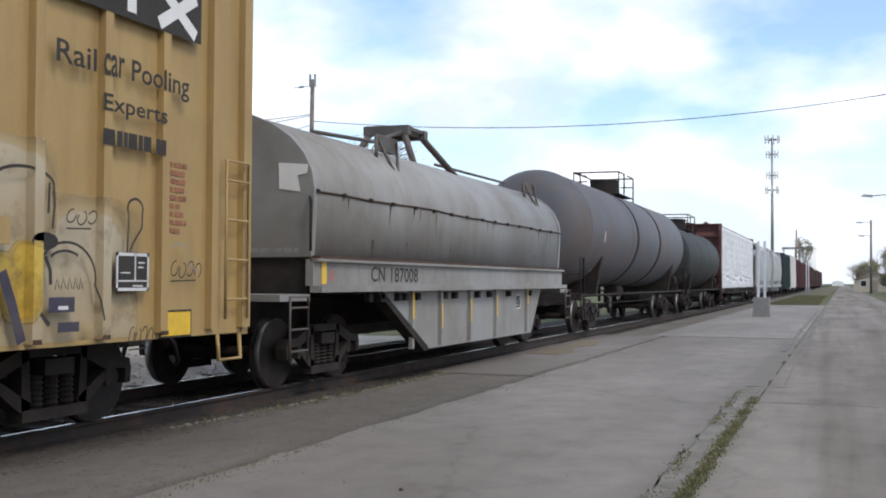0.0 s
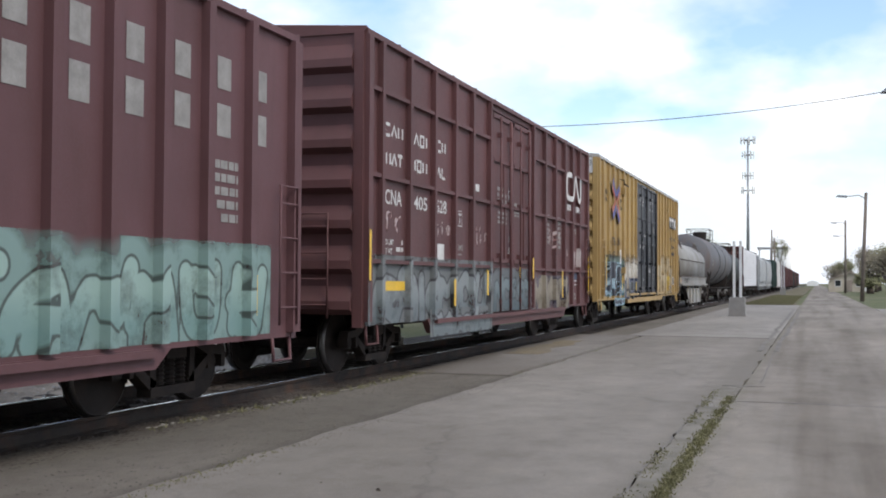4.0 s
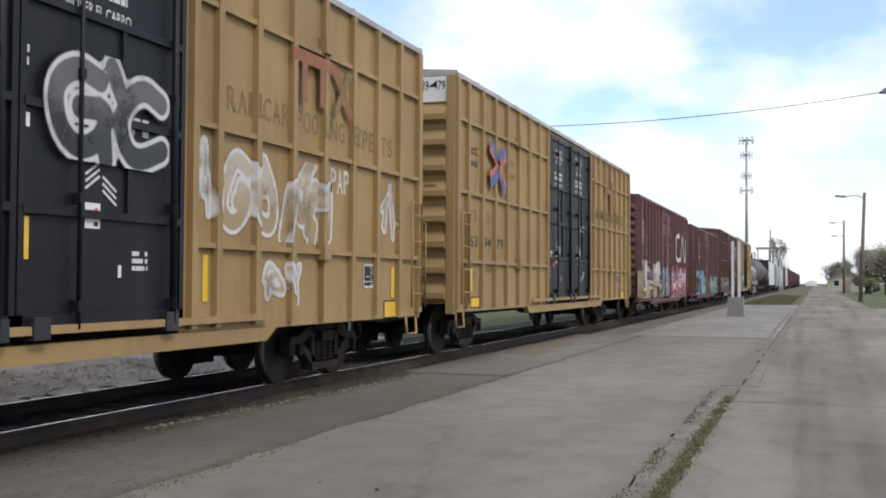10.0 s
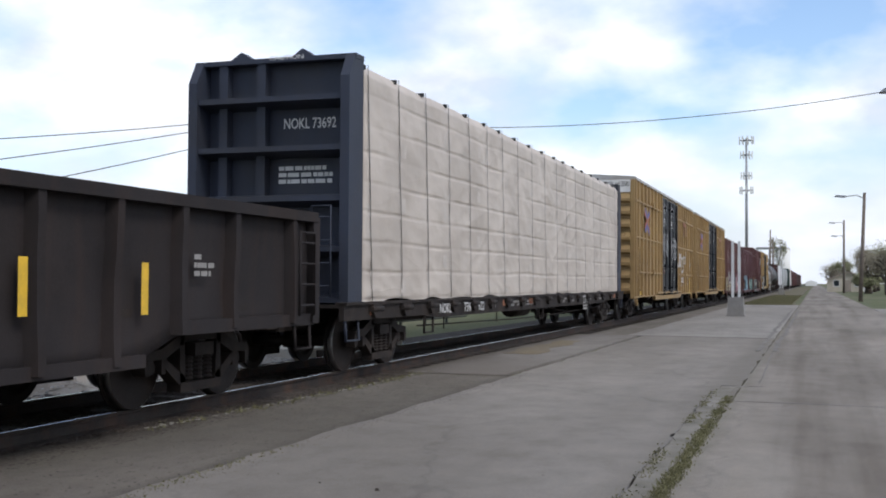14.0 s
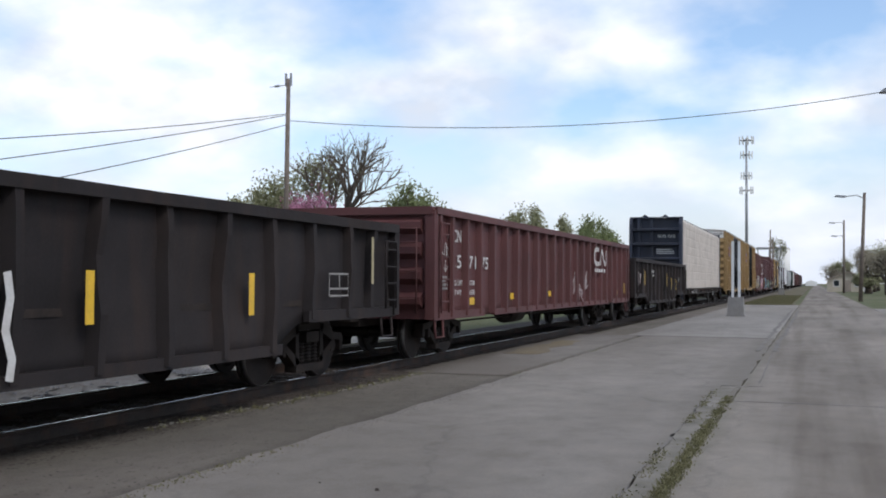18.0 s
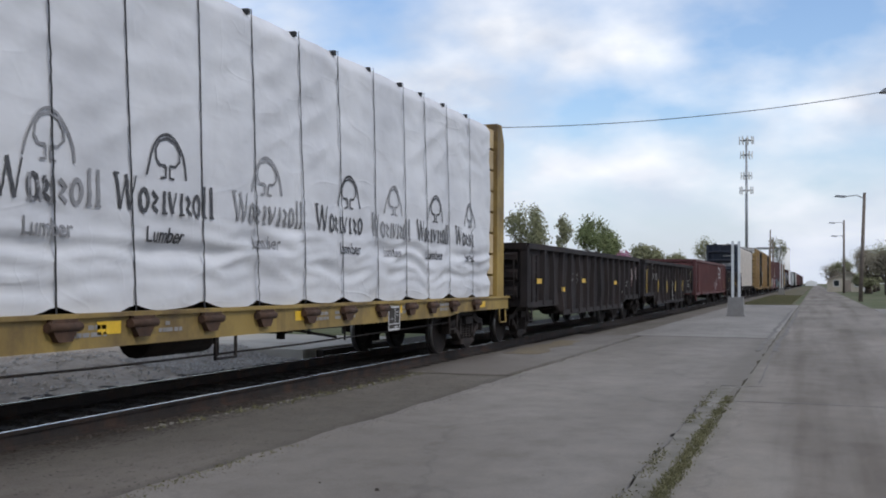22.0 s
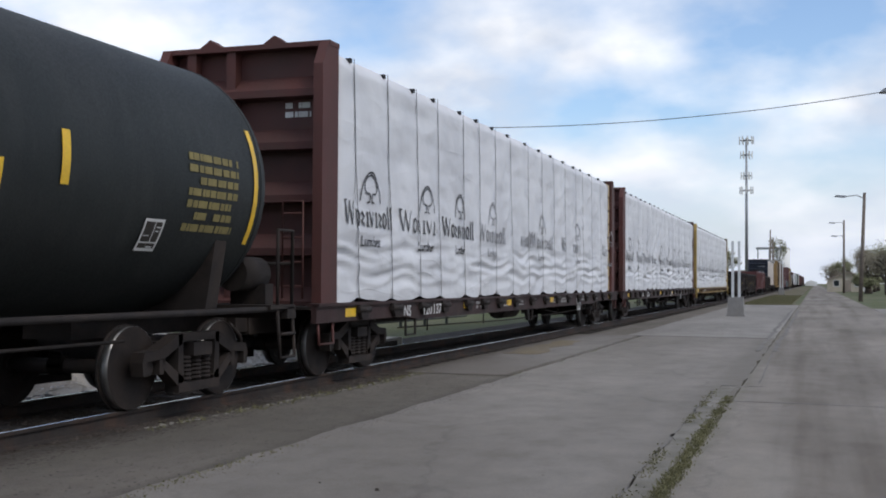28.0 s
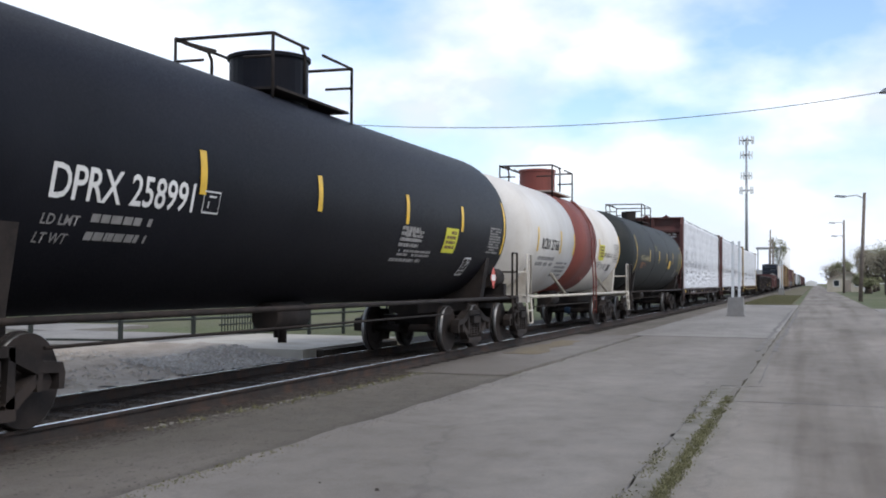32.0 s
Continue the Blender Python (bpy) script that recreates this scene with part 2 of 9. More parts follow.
def cloth(name, rgb, dark, crease=0.22):
    """Plastic sheet: faint dirt, soft swells tinted darker in their hollows, and thin sharp creases that come in
    patches.
    """
    m = bpy.data.materials.new(name)
    m.use_nodes = True
    nt = m.node_tree
    bsdf = nt.nodes["Principled BSDF"]
    col = ramp(nt, noisy(nt, 0.7, 7), [(0.3, dark), (0.62, rgb)])
    fold = noisy(nt, 1.5, 3, (1, 1, 1.6), 0.45)
    ridges = []
    for scale, stretch in ((1.1, (1, 0.5, 1.9)), (1.9, (1, 1.2, 0.7))):
        away = nt.nodes.new("ShaderNodeMath")
        away.operation, away.inputs[1].default_value = "SUBTRACT", 0.5
        nt.links.new(noisy(nt, scale, 1, stretch, 0.35), away.inputs[0])
        flat = nt.nodes.new("ShaderNodeMath")
        flat.operation = "ABSOLUTE"
        nt.links.new(away.outputs[0], flat.inputs[0])
        ridges.append(ramp(nt, flat.outputs[0], [(0.0, (1, 1, 1)), (0.03, (0.3, 0.3, 0.3)), (0.10, (0, 0, 0))]))
    sharp = mixc(nt, 0.5, ridges[0], ridges[1], "ADD")
    sharp = mixc(nt, 1.0, sharp, ramp(nt, noisy(nt, 0.55, 3), [(0.42, (0.08, 0.08, 0.08)), (0.6, (1, 1, 1))]), "MULTIPLY")
    # fold shade put into the colour: hollows of the swell are darkened
    col = mixc(nt, 0.10, col, ramp(nt, fold, [(0.35, (0.75, 0.75, 0.76)), (0.65, (1, 1, 1))]), "MULTIPLY")
    nt.links.new(col, bsdf.inputs["Base Color"])
    bsdf.inputs["Roughness"].default_value, bsdf.inputs["Specular IOR Level"].default_value = 0.5, 0.35
    bump(nt, bsdf, mixc(nt, crease, fold, sharp, "ADD"), 0.45, 0.05)
    return m


M["wrap_white"] = cloth("white plastic lumber wrap", (0.64, 0.645, 0.665), (0.52, 0.525, 0.55))
M["wrap_tan"] = cloth("dusty tan white lumber wrap", (0.52, 0.46, 0.405), (0.40, 0.35, 0.305), 0.08)


def leafy(name, a, b):
    m = bpy.data.materials.new(name)
    m.use_nodes = True
    nt = m.node_tree
    bsdf = nt.nodes["Principled BSDF"]
    g = nt.nodes.new("ShaderNodeNewGeometry")
    nt.links.new(mixc(nt, 0.4, ramp(nt, g.outputs["Random Per Island"], [(0, a), (1, b)]), ramp(nt, noisy(nt, 0.4, 4), [(0.3, a), (0.7, b)])), bsdf.inputs["Base Color"])
    bsdf.inputs["Roughness"].default_value, bsdf.inputs["Specular IOR Level"].default_value = 0.8, 0.2
    return m


M["leaf_green"] = leafy("spring green leaves", (0.085, 0.11, 0.045), (0.18, 0.205, 0.095))
M["leaf_olive"] = leafy("budding olive leaves", (0.13, 0.135, 0.075), (0.23, 0.235, 0.135))
M["leaf_pink"] = leafy("pink blossom", (0.26, 0.10, 0.17), (0.42, 0.2, 0.29))
M["grass"] = leafy("grass blades", (0.10, 0.10, 0.055), (0.17, 0.16, 0.09))
M["moss"] = leafy("moss and small weeds", (0.11, 0.108, 0.055), (0.19, 0.178, 0.095))
M["dry_grass"] = leafy("dry weeds", (0.105, 0.1, 0.045), (0.18, 0.17, 0.085))
M["stone"] = leafy("crushed grey stone", (0.22, 0.205, 0.188), (0.50, 0.475, 0.44))
M["pale_stone"] = leafy("pale broken stone", (0.14, 0.13, 0.115), (0.30, 0.285, 0.26))
M["weed_dirt"] = mat("dirt in a crack", (0.155, 0.143, 0.118), 0.95, 0, 0.25, 3, 60, 0.5, dirt=(0.21, 0.197, 0.178), dirt_amount=0.9)
M["rut_dirt"] = mat("dark dust in a rut", (0.13, 0.12, 0.11), 0.95, 0, 0.3, 2, 60, 0.4, dirt=(0.19, 0.18, 0.168), dirt_amount=0.9)
M["clod"] = leafy("dry earth clods", (0.29, 0.25, 0.205), (0.44, 0.39, 0.33))
M["dark_patch"] = mat("dark blue grey paint patch", (0.028, 0.03, 0.045), 0.7, 0, 0.25, 3)
M["lilac"] = mat("pale lilac spray paint", (0.22, 0.21, 0.33), 0.65, 0, 0.15, 3)
M["utl_mark"] = mat("worn tan yellow lettering", (0.36, 0.31, 0.19), 0.7, 0, 0.2, 5)
M["g_blue"] = mat("faded blue sprayed block", (0.07, 0.085, 0.13), 0.7, 0, 0.25, 3)
M["faint_gold"] = mat("faded yellow print", (0.2, 0.165, 0.06), 0.7, 0, 0.2, 5)
M["pack_label"] = mat("pale pack label", (0.52, 0.47, 0.425), 0.6, 0, 0.1, 5)
M["leaf_grey"] = leafy("thin grey brown buds", (0.13, 0.115, 0.085), (0.215, 0.195, 0.145))
M["ink"] = mat("dark grey print", (0.06, 0.06, 0.066), 0.6, 0, 0.25, 6)
M["faint_ink"] = mat("faded grey print", (0.25, 0.25, 0.262), 0.6, 0, 0.2, 6)
M["rust"] = mat("rusty bracket steel", (0.075, 0.04, 0.024), 0.85, 0, 0.35, 6, dirt=(0.03, 0.02, 0.016), dirt_amount=0.7)
M["brown_stone"] = leafy("oily brown ballast", (0.03, 0.025, 0.022), (0.085, 0.07, 0.06))


def ground_mat(name, a, b, c, scale=0.5, grain=90, relief=0.35, crack=0.0, rough=0.92, patch=(0.45, 0.62), along=0.0, stains=()):
    """Earth, asphalt or grass: broad patches, mid stains, grit, and streaks along the way of traffic."""
    m = bpy.data.materials.new(name)
    m.use_nodes = True
    nt = m.node_tree
    bsdf = nt.nodes["Principled BSDF"]
    col = ramp(nt, noisy(nt, scale, 8, (1, 0.45, 1), 0.6), [(0.32, a), (0.68, b)])
    col = mixc(nt, ramp(nt, noisy(nt, scale * 0.35, 6, (1.6, 0.5, 1)), [(patch[0], (0, 0, 0)), (patch[1], (0.8,) * 3)]), col, c)
    blot = noisy(nt, scale * 4.5, 7, (1, 0.8, 1), 0.65)
    col = mixc(nt, 0.85, col, ramp(nt, blot, [(0.3, (0.78, 0.76, 0.74)), (0.5, (0.97, 0.97, 0.97)), (0.7, (1.1, 1.09, 1.07))]), "MULTIPLY")
    if along:
        col = mixc(nt, along, col, ramp(nt, noisy(nt, 1.3, 5, (1, 0.035, 1), 0.6), [(0.36, (0.66, 0.63, 0.60)), (0.52, (1, 1, 1)), (0.7, (1.08, 1.06, 1.03))]), "MULTIPLY")
    fine = noisy(nt, grain, 6, rough=0.7)
    col = mixc(nt, 0.7, col, ramp(nt, fine, [(0.3, (0.66, 0.66, 0.66)), (0.7, (1.05, 1.05, 1.05))]), "MULTIPLY")
    if crack:
        v = nt.nodes.new("ShaderNodeTexVoronoi")
        v.feature = "DISTANCE_TO_EDGE"
        v.inputs["Scale"].default_value = 0.22
        tc, mp = nt.nodes.new("ShaderNodeTexCoord"), nt.nodes.new("ShaderNodeVectorMath")
        n = nt.nodes.new("ShaderNodeTexNoise")
        n.inputs["Scale"].default_value, n.inputs["Detail"].default_value = 1.3, 6
        mp.operation = "MULTIPLY_ADD"
        mp.inputs[1].default_value = (0.9, 0.9, 0)
        nt.links.new(tc.outputs["Object"], n.inputs["Vector"])
        nt.links.new(n.outputs["Color"], mp.inputs[0])
        nt.links.new(tc.outputs["Object"], mp.inputs[2])
        nt.links.new(mp.outputs[0], v.inputs["Vector"])
        col = mixc(nt, ramp(nt, v.outputs["Distance"], [(0.0, (crack,) * 3), (0.006, (0, 0, 0))]), col, (0.05, 0.048, 0.045))
    # dust and dirt carried over from a border: axis, where it is full, where it has gone, how ragged, how strong, colour
    for axis, full, gone, ragged, amount, rgb in stains:
        tc, sp = nt.nodes.new("ShaderNodeTexCoord"), nt.nodes.new("ShaderNodeSeparateXYZ")
        nt.links.new(tc.outputs["Object"], sp.inputs[0])
        mix, mr = nt.nodes.new("ShaderNodeMath"), nt.nodes.new("ShaderNodeMapRange")
        mix.operation, mix.inputs[1].default_value = "MULTIPLY_ADD", ragged
        nt.links.new(noisy(nt, 1.1, 8, (1, 0.6, 1), 0.65), mix.inputs[0])
        nt.links.new(sp.outputs[axis], mix.inputs[2])
        mr.interpolation_type = "SMOOTHSTEP"
        mr.inputs["From Min"].default_value, mr.inputs["From Max"].default_value = full + ragged / 2, gone + ragged / 2
        mr.inputs["To Min"].default_value, mr.inputs["To Max"].default_value = amount, 0
        nt.links.new(mix.outputs[0], mr.inputs["Value"])
        col = mixc(nt, mr.outputs[0], col, mixc(nt, 0.7, rgb, ramp(nt, fine, [(0.3, (0.66,) * 3), (0.7, (1.05,) * 3)]), "MULTIPLY"))
    nt.links.new(col, bsdf.inputs["Base Color"])
    bsdf.inputs["Roughness"].default_value, bsdf.inputs["Specular IOR Level"].default_value = rough, 0.25
    bump(nt, bsdf, fine, relief, 0.02)
    return m


M["lot"] = ground_mat("worn grey asphalt", (0.211, 0.194, 0.174), (0.258, 0.238, 0.215), (0.177, 0.161, 0.142), 0.5, 70, 0.35, 0.22, along=0.2, stains=((0, -4.7, -4.5, 0.25, 0.7, (0.13, 0.116, 0.10)), (0, -1.2, -1.65, 0.35, 0.55, (0.14, 0.127, 0.108))))
M["crossing"] = ground_mat("dusty grey asphalt", (0.192, 0.177, 0.161), (0.252, 0.235, 0.216), (0.158, 0.144, 0.129), 0.5, 70, 0.35, 0.22, stains=((1, 17.0, 24.0, 5.0, 0.9, (0.16, 0.142, 0.124)), (0, -6.4, -5.8, 1.0, 0.8, (0.12, 0.104, 0.09))))
M["road"] = ground_mat("worn road asphalt", (0.212, 0.191, 0.168), (0.276, 0.252, 0.223), (0.154, 0.137, 0.118), 0.45, 70, 0.35, 0.2, along=0.75, stains=((0, -1.0, -0.8, 0.2, 0.4, (0.14, 0.132, 0.10)),))
M["pale"] = ground_mat("pale concrete apron", (0.234, 0.220, 0.203), (0.281, 0.265, 0.246), (0.201, 0.188, 0.174), 0.4, 70, 0.3, 0.4)
M["strip"] = ground_mat("grey brown gravel", (0.15, 0.132, 0.113), (0.198, 0.178, 0.155), (0.128, 0.115, 0.095), 0.9, 45, 0.9, patch=(0.4, 0.6), stains=((0, -6.45, -5.95, 0.9, 0.8, (0.065, 0.057, 0.05)), (0, -4.45, -4.8, 0.35, 0.8, (0.075, 0.066, 0.054))))
M["strip_stone"] = leafy("fine grey brown gravel", (0.06, 0.053, 0.045), (0.155, 0.138, 0.12))
M["bed"] = ground_mat("oily black ballast", (0.028, 0.024, 0.022), (0.05, 0.043, 0.039), (0.024, 0.02, 0.018), 1.5, 35, 1.0)
M["dirt"] = ground_mat("dry pale earth", (0.36, 0.31, 0.26), (0.47, 0.42, 0.36), (0.26, 0.22, 0.18), 0.9, 40, 0.9)
M["field"] = ground_mat("mown spring grass", (0.08, 0.093, 0.042), (0.115, 0.13, 0.06), (0.14, 0.135, 0.08), 0.25, 60, 0.8)
M["weeds"] = ground_mat("thin yellow green grass", (0.107, 0.100, 0.061), (0.147, 0.133, 0.082), (0.152, 0.128, 0.096), 0.5, 50, 0.8)
M["patch"] = ground_mat("rusty yellow gravel", (0.185, 0.155, 0.11), (0.225, 0.185, 0.125), (0.165, 0.147, 0.125), 1.2, 50, 0.6)

# ---- mesh helpers ----
TRACK_X = -7.5


def box(bm, x0, x1, y0, y1, z0, z1):
    vs = [bm.verts.new((x, y, z)) for x in (x0, x1) for y in (y0, y1) for z in (z0, z1)]
    for f in ((0, 1, 3, 2), (4, 6, 7, 5), (0, 4, 5, 1), (2, 3, 7, 6), (0, 2, 6, 4), (1, 5, 7, 3)):
        bm.faces.new([vs[i] for i in f])


def prism(bm, pts, lo, hi, axis="x"):
    """A closed outline (two numbers a point, in axis order) drawn out along an axis."""
    put = {"x": lambda a, b, d: (d, a, b), "y": lambda a, b, d: (a, d, b), "z": lambda a, b, d: (a, b, d)}[axis]
    A, B = [bm.verts.new(put(a, b, lo)) for a, b in pts], [bm.verts.new(put(a, b, hi)) for a, b in pts]
    n = len(pts)
    bm.faces.new(A[::-1])
    bm.faces.new(B)
    for i in range(n):
        bm.faces.new((A[i], A[(i + 1) % n], B[(i + 1) % n], B[i]))


def rod(bm, p, q, r, n=8, r2=None):
    p, q = Vector(p), Vector(q)
    d = (q - p).normalized()
    u = d.orthogonal().normalized()
    v = d.cross(u)
    r2 = r if r2 is None else r2
    A = [bm.verts.new(p + (u * math.cos(k) + v * math.sin(k)) * r) for k in (i * math.tau / n for i in range(n))]
    B = [bm.verts.new(q + (u * math.cos(k) + v * math.sin(k)) * r2) for k in (i * math.tau / n for i in range(n))]
    bm.faces.new(A[::-1])
    bm.faces.new(B)
    for i in range(n):
        f = bm.faces.new((A[i], A[(i + 1) % n], B[(i + 1) % n], B[i]))
        f.smooth = n > 6


def bars(bm, pts, r, n=6):
    """A bent bar: one tube along a line of points."""
    P = [Vector(p) for p in pts]
    rings, u = [], None
    for i, p in enumerate(P):
        a, b = P[max(i - 1, 0)], P[min(i + 1, len(P) - 1)]
        d = ((p - a).normalized() + (b - p).normalized()).normalized() if 0 < i < len(P) - 1 else (b - a).normalized()
        u = d.orthogonal().normalized() if u is None else (u - d * u.dot(d)).normalized()
        v = d.cross(u)
        rings.append([bm.verts.new(p + (u * math.cos(k) + v * math.sin(k)) * r) for k in (j * math.tau / n for j in range(n))])
    bm.faces.new(rings[0][::-1])
    bm.faces.new(rings[-1])
    for A, B in zip(rings, rings[1:]):
        for j in range(n):
            bm.faces.new((A[j], A[(j + 1) % n], B[(j + 1) % n], B[j])).smooth = True


def revolve(bm, prof, centre=(0, 0, 0), axis="y", n=48, smooth=True):
    """A profile of (along, radius) turned round an axis."""
    cx, cy, cz = centre
    rings = []
    for a, r in prof:
        ring = []
        for i in range(n):
            k = math.tau * i / n
            c, s = r * math.cos(k), r * math.sin(k)
            ring.append(bm.verts.new({"y": (cx + c, cy + a, cz + s), "x": (cx + a, cy + c, cz + s), "z": (cx + c, cy + s, cz + a)}[axis]))
        rings.append(ring)
    for A, B in zip(rings, rings[1:]):
        for i in range(n):
            f = bm.faces.new((A[i], A[(i + 1) % n], B[(i + 1) % n], B[i]))
            f.smooth = smooth
    bm.faces.new(rings[0][::-1])
    bm.faces.new(rings[-1])


def done(bm, name, material, bevel=0.0):
    if bevel:
        bmesh.ops.bevel(bm, geom=[e for e in bm.edges if len(e.link_faces) == 2 and e.calc_face_angle(0) > 0.6], offset=bevel, segments=1, affect="EDGES")
    bmesh.ops.recalc_face_normals(bm, faces=bm.faces)
    me = bpy.data.meshes.new(name)
    bm.to_mesh(me)
    bm.free()
    me.materials.append(material)
    return me


def part(name, bm, material, parent, label="", bevel=0.0):
    ob = new(name, bm if isinstance(bm, bpy.types.Mesh) else done(bm, name, material, bevel))
    ob.parent = parent
    if label:
        ob["label"] = label
    return ob


def thing(name, label, category, group="", kind=""):
    return tagged(new(name), label, category, group, kind)


def solid(name, build, material, label, category, group="", kind="", bevel=0.0):
    bm = bmesh.new()
    build(bm)
    return tagged(new(name, done(bm, name, material, bevel)), label, category, group, kind)


def boxpart(name, dims, material, parent, label="", bevel=0.0):
    bm = bmesh.new()
    box(bm, *dims)
    return part(name, bm, material, parent, label, bevel)


def sheet(name, verts, faces, material, parent=None, smooth=False):
    me = bpy.data.meshes.new(name)
    me.from_pydata(verts, [], faces)
    me.materials.append(material)
    if smooth:
        me.polygons.foreach_set("use_smooth", [True] * len(me.polygons))
    ob = new(name, me)
    ob.parent = parent
    return ob


def words(text, y0, y1, z0, z1, material, parent, x=1.504, name="lettering", face="side", slant=0.0, curve=None, skin2=None):
    """Lettering fitted into a rectangle of the near side (y to the right) or of the near end (x to the right)."""
    cu = bpy.data.curves.new("t", "FONT")
    cu.body, cu.size, cu.offset = text, 1.0, 0.012
    cu.resolution_u = 3
    tmp = bpy.data.objects.new("t", cu)
    scene.collection.objects.link(tmp)
    me = bpy.data.meshes.new_from_object(tmp.evaluated_get(bpy.context.evaluated_depsgraph_get()))
    bpy.data.objects.remove(tmp)
    co = np.array([v.co[:] for v in me.vertices])
    lo, hi = co.min(0), co.max(0)
    u = (co[:, 0] - lo[0]) / (hi[0] - lo[0])
    w = (co[:, 1] - lo[1]) / (hi[1] - lo[1])
    a, b = y0 + u * (y1 - y0) + slant * w, z0 + w * (z1 - z0)
    for v, p, q in zip(me.vertices, a, b):
        v.co = (skin2(p, q) if skin2 else x if curve is None else curve(q), p, q) if face == "side" else (p, skin2(p, q) if skin2 else x, q)
    me.materials.clear()
    me.materials.append(material)
    return part(name, me, material, parent)


def draped(text, y0, y1, z0, z1, material, parent, posts, out=1.579, flat=1.504):
    """A word painted letter by letter over panels and posts."""
    wide = [0.45 if c in "Il1 " else 1.0 for c in text]
    u, tot = 0.0, sum(wide)
    for c, w in zip(text, wide):
        a, b = y0 + (y1 - y0) * u / tot, y0 + (y1 - y0) * (u + w * 0.84) / tot
        u += w
        if c != " ":
            on = any(abs((a + b) / 2 - p) < 0.075 for p in posts)
            words(c, a, b, z0, z1, material, parent, out if on else flat)


def lines(y0, y1, z0, z1, rows, material, parent, x=1.504, name="small_print", seed=1, curve=None, face="side"):
    """Print too small to read, as short bars in rows."""
    rnd = random.Random(seed)
    vs, fs = [], []
    h = (z1 - z0) / rows
    for r in range(rows):
        y = y0
        zt = z1 - r * h
        while y < y1 - 0.02:
            w = min(rnd.uniform(0.05, 0.22), y1 - y)
            if rnd.random() < 0.86:
                k = len(vs)
                for q, p in ((y, zt - h * 0.62), (y + w * 0.85, zt - h * 0.62), (y + w * 0.85, zt), (y, zt)):
                    vs.append(((x if curve is None else curve(p)), q, p) if face == "side" else (q, x, p))
                fs.append((k, k + 1, k + 2, k + 3))
            y += w
    return sheet(name, vs, fs, material, parent) if fs else None


def poly(name, pts, material, parent, x=1.504, curve=None, face="side"):
    """A flat painted outline on the near side."""
    if curve is not None and len(pts) == 4:
        # four corners on a rounded shell: laid on in level strips
        (a0, b0), (a1, b1), (a2, b2), (a3, b3) = pts
        n = max(2, int(abs(b3 - b0) / 0.06) + 1)
        V = []
        for i in range(n + 1):
            k = i / n
            for p, q in ((a0 + (a3 - a0) * k, b0 + (b3 - b0) * k), (a1 + (a2 - a1) * k, b1 + (b2 - b1) * k)):
                V.append((curve(q), p, q))
        return sheet(name, V, [(2 * i, 2 * i + 1, 2 * i + 3, 2 * i + 2) for i in range(n)], material, parent)
    bm = bmesh.new()
    vs = [bm.verts.new(((x if curve is None else curve(b)), a, b) if face == "side" else (a, x, b)) for a, b in pts]
    f = bm.faces.new(vs)
    bmesh.ops.triangulate(bm, faces=[f])
    return part(name, bm, material, parent)


def stroke_quads(path, width):
    """A broad painted stroke along a path, as quads."""
    vs, fs = [], []
    P = [Vector(p) for p in path]
    for i, p in enumerate(P):
        d = (P[min(i + 1, len(P) - 1)] - P[max(i - 1, 0)]).normalized()
        n = Vector((-d.y, d.x)) * width / 2
        vs += [p + n, p - n]
    for i in range(len(P) - 1):
        fs.append((2 * i, 2 * i + 1, 2 * i + 3, 2 * i + 2))
    return vs, fs


def strokes(name, paths, width, material, parent, x=1.504, curve=None):
    V, F = [], []
    for path in paths:
        vs, fs = stroke_quads(path, width)
        k = len(V)
        V += [((x if curve is None else curve(v.x, v.y)), v.x, v.y) for v in vs]
        F += [tuple(i + k for i in f) for f in fs]
    return sheet(name, V, F, material, parent)


# ---- sprayed lettering: a thin coat that follows panels and posts, its edges held as distances ----
GLYPHS = [
    [[(0, 0), (0.1, 0.6), (0.5, 1), (0.9, 0.6), (1, 0)], [(0.15, 0.4), (0.85, 0.35)]],
    [[(1, 0.85), (0.5, 1), (0.05, 0.7), (0.05, 0.25), (0.5, 0), (1, 0.15)]],
    [[(1, 1), (0.1, 0.95), (0.05, 0), (1, 0.02)], [(0.1, 0.5), (0.8, 0.52)]],
    [[(0.95, 0.9), (0.3, 1), (0.1, 0.7), (0.8, 0.4), (0.9, 0.1), (0.1, 0)]],
    [[(0, 0), (0.05, 1), (0.9, 0.05), (1, 1)]],
    [[(0.05, 0), (0, 1), (0.8, 0.95), (0.8, 0.6), (0.1, 0.5), (0.95, 0)]],
    [[(0.5, 1), (0.02, 0.6), (0.1, 0.1), (0.7, 0), (1, 0.5), (0.5, 1)]],
]


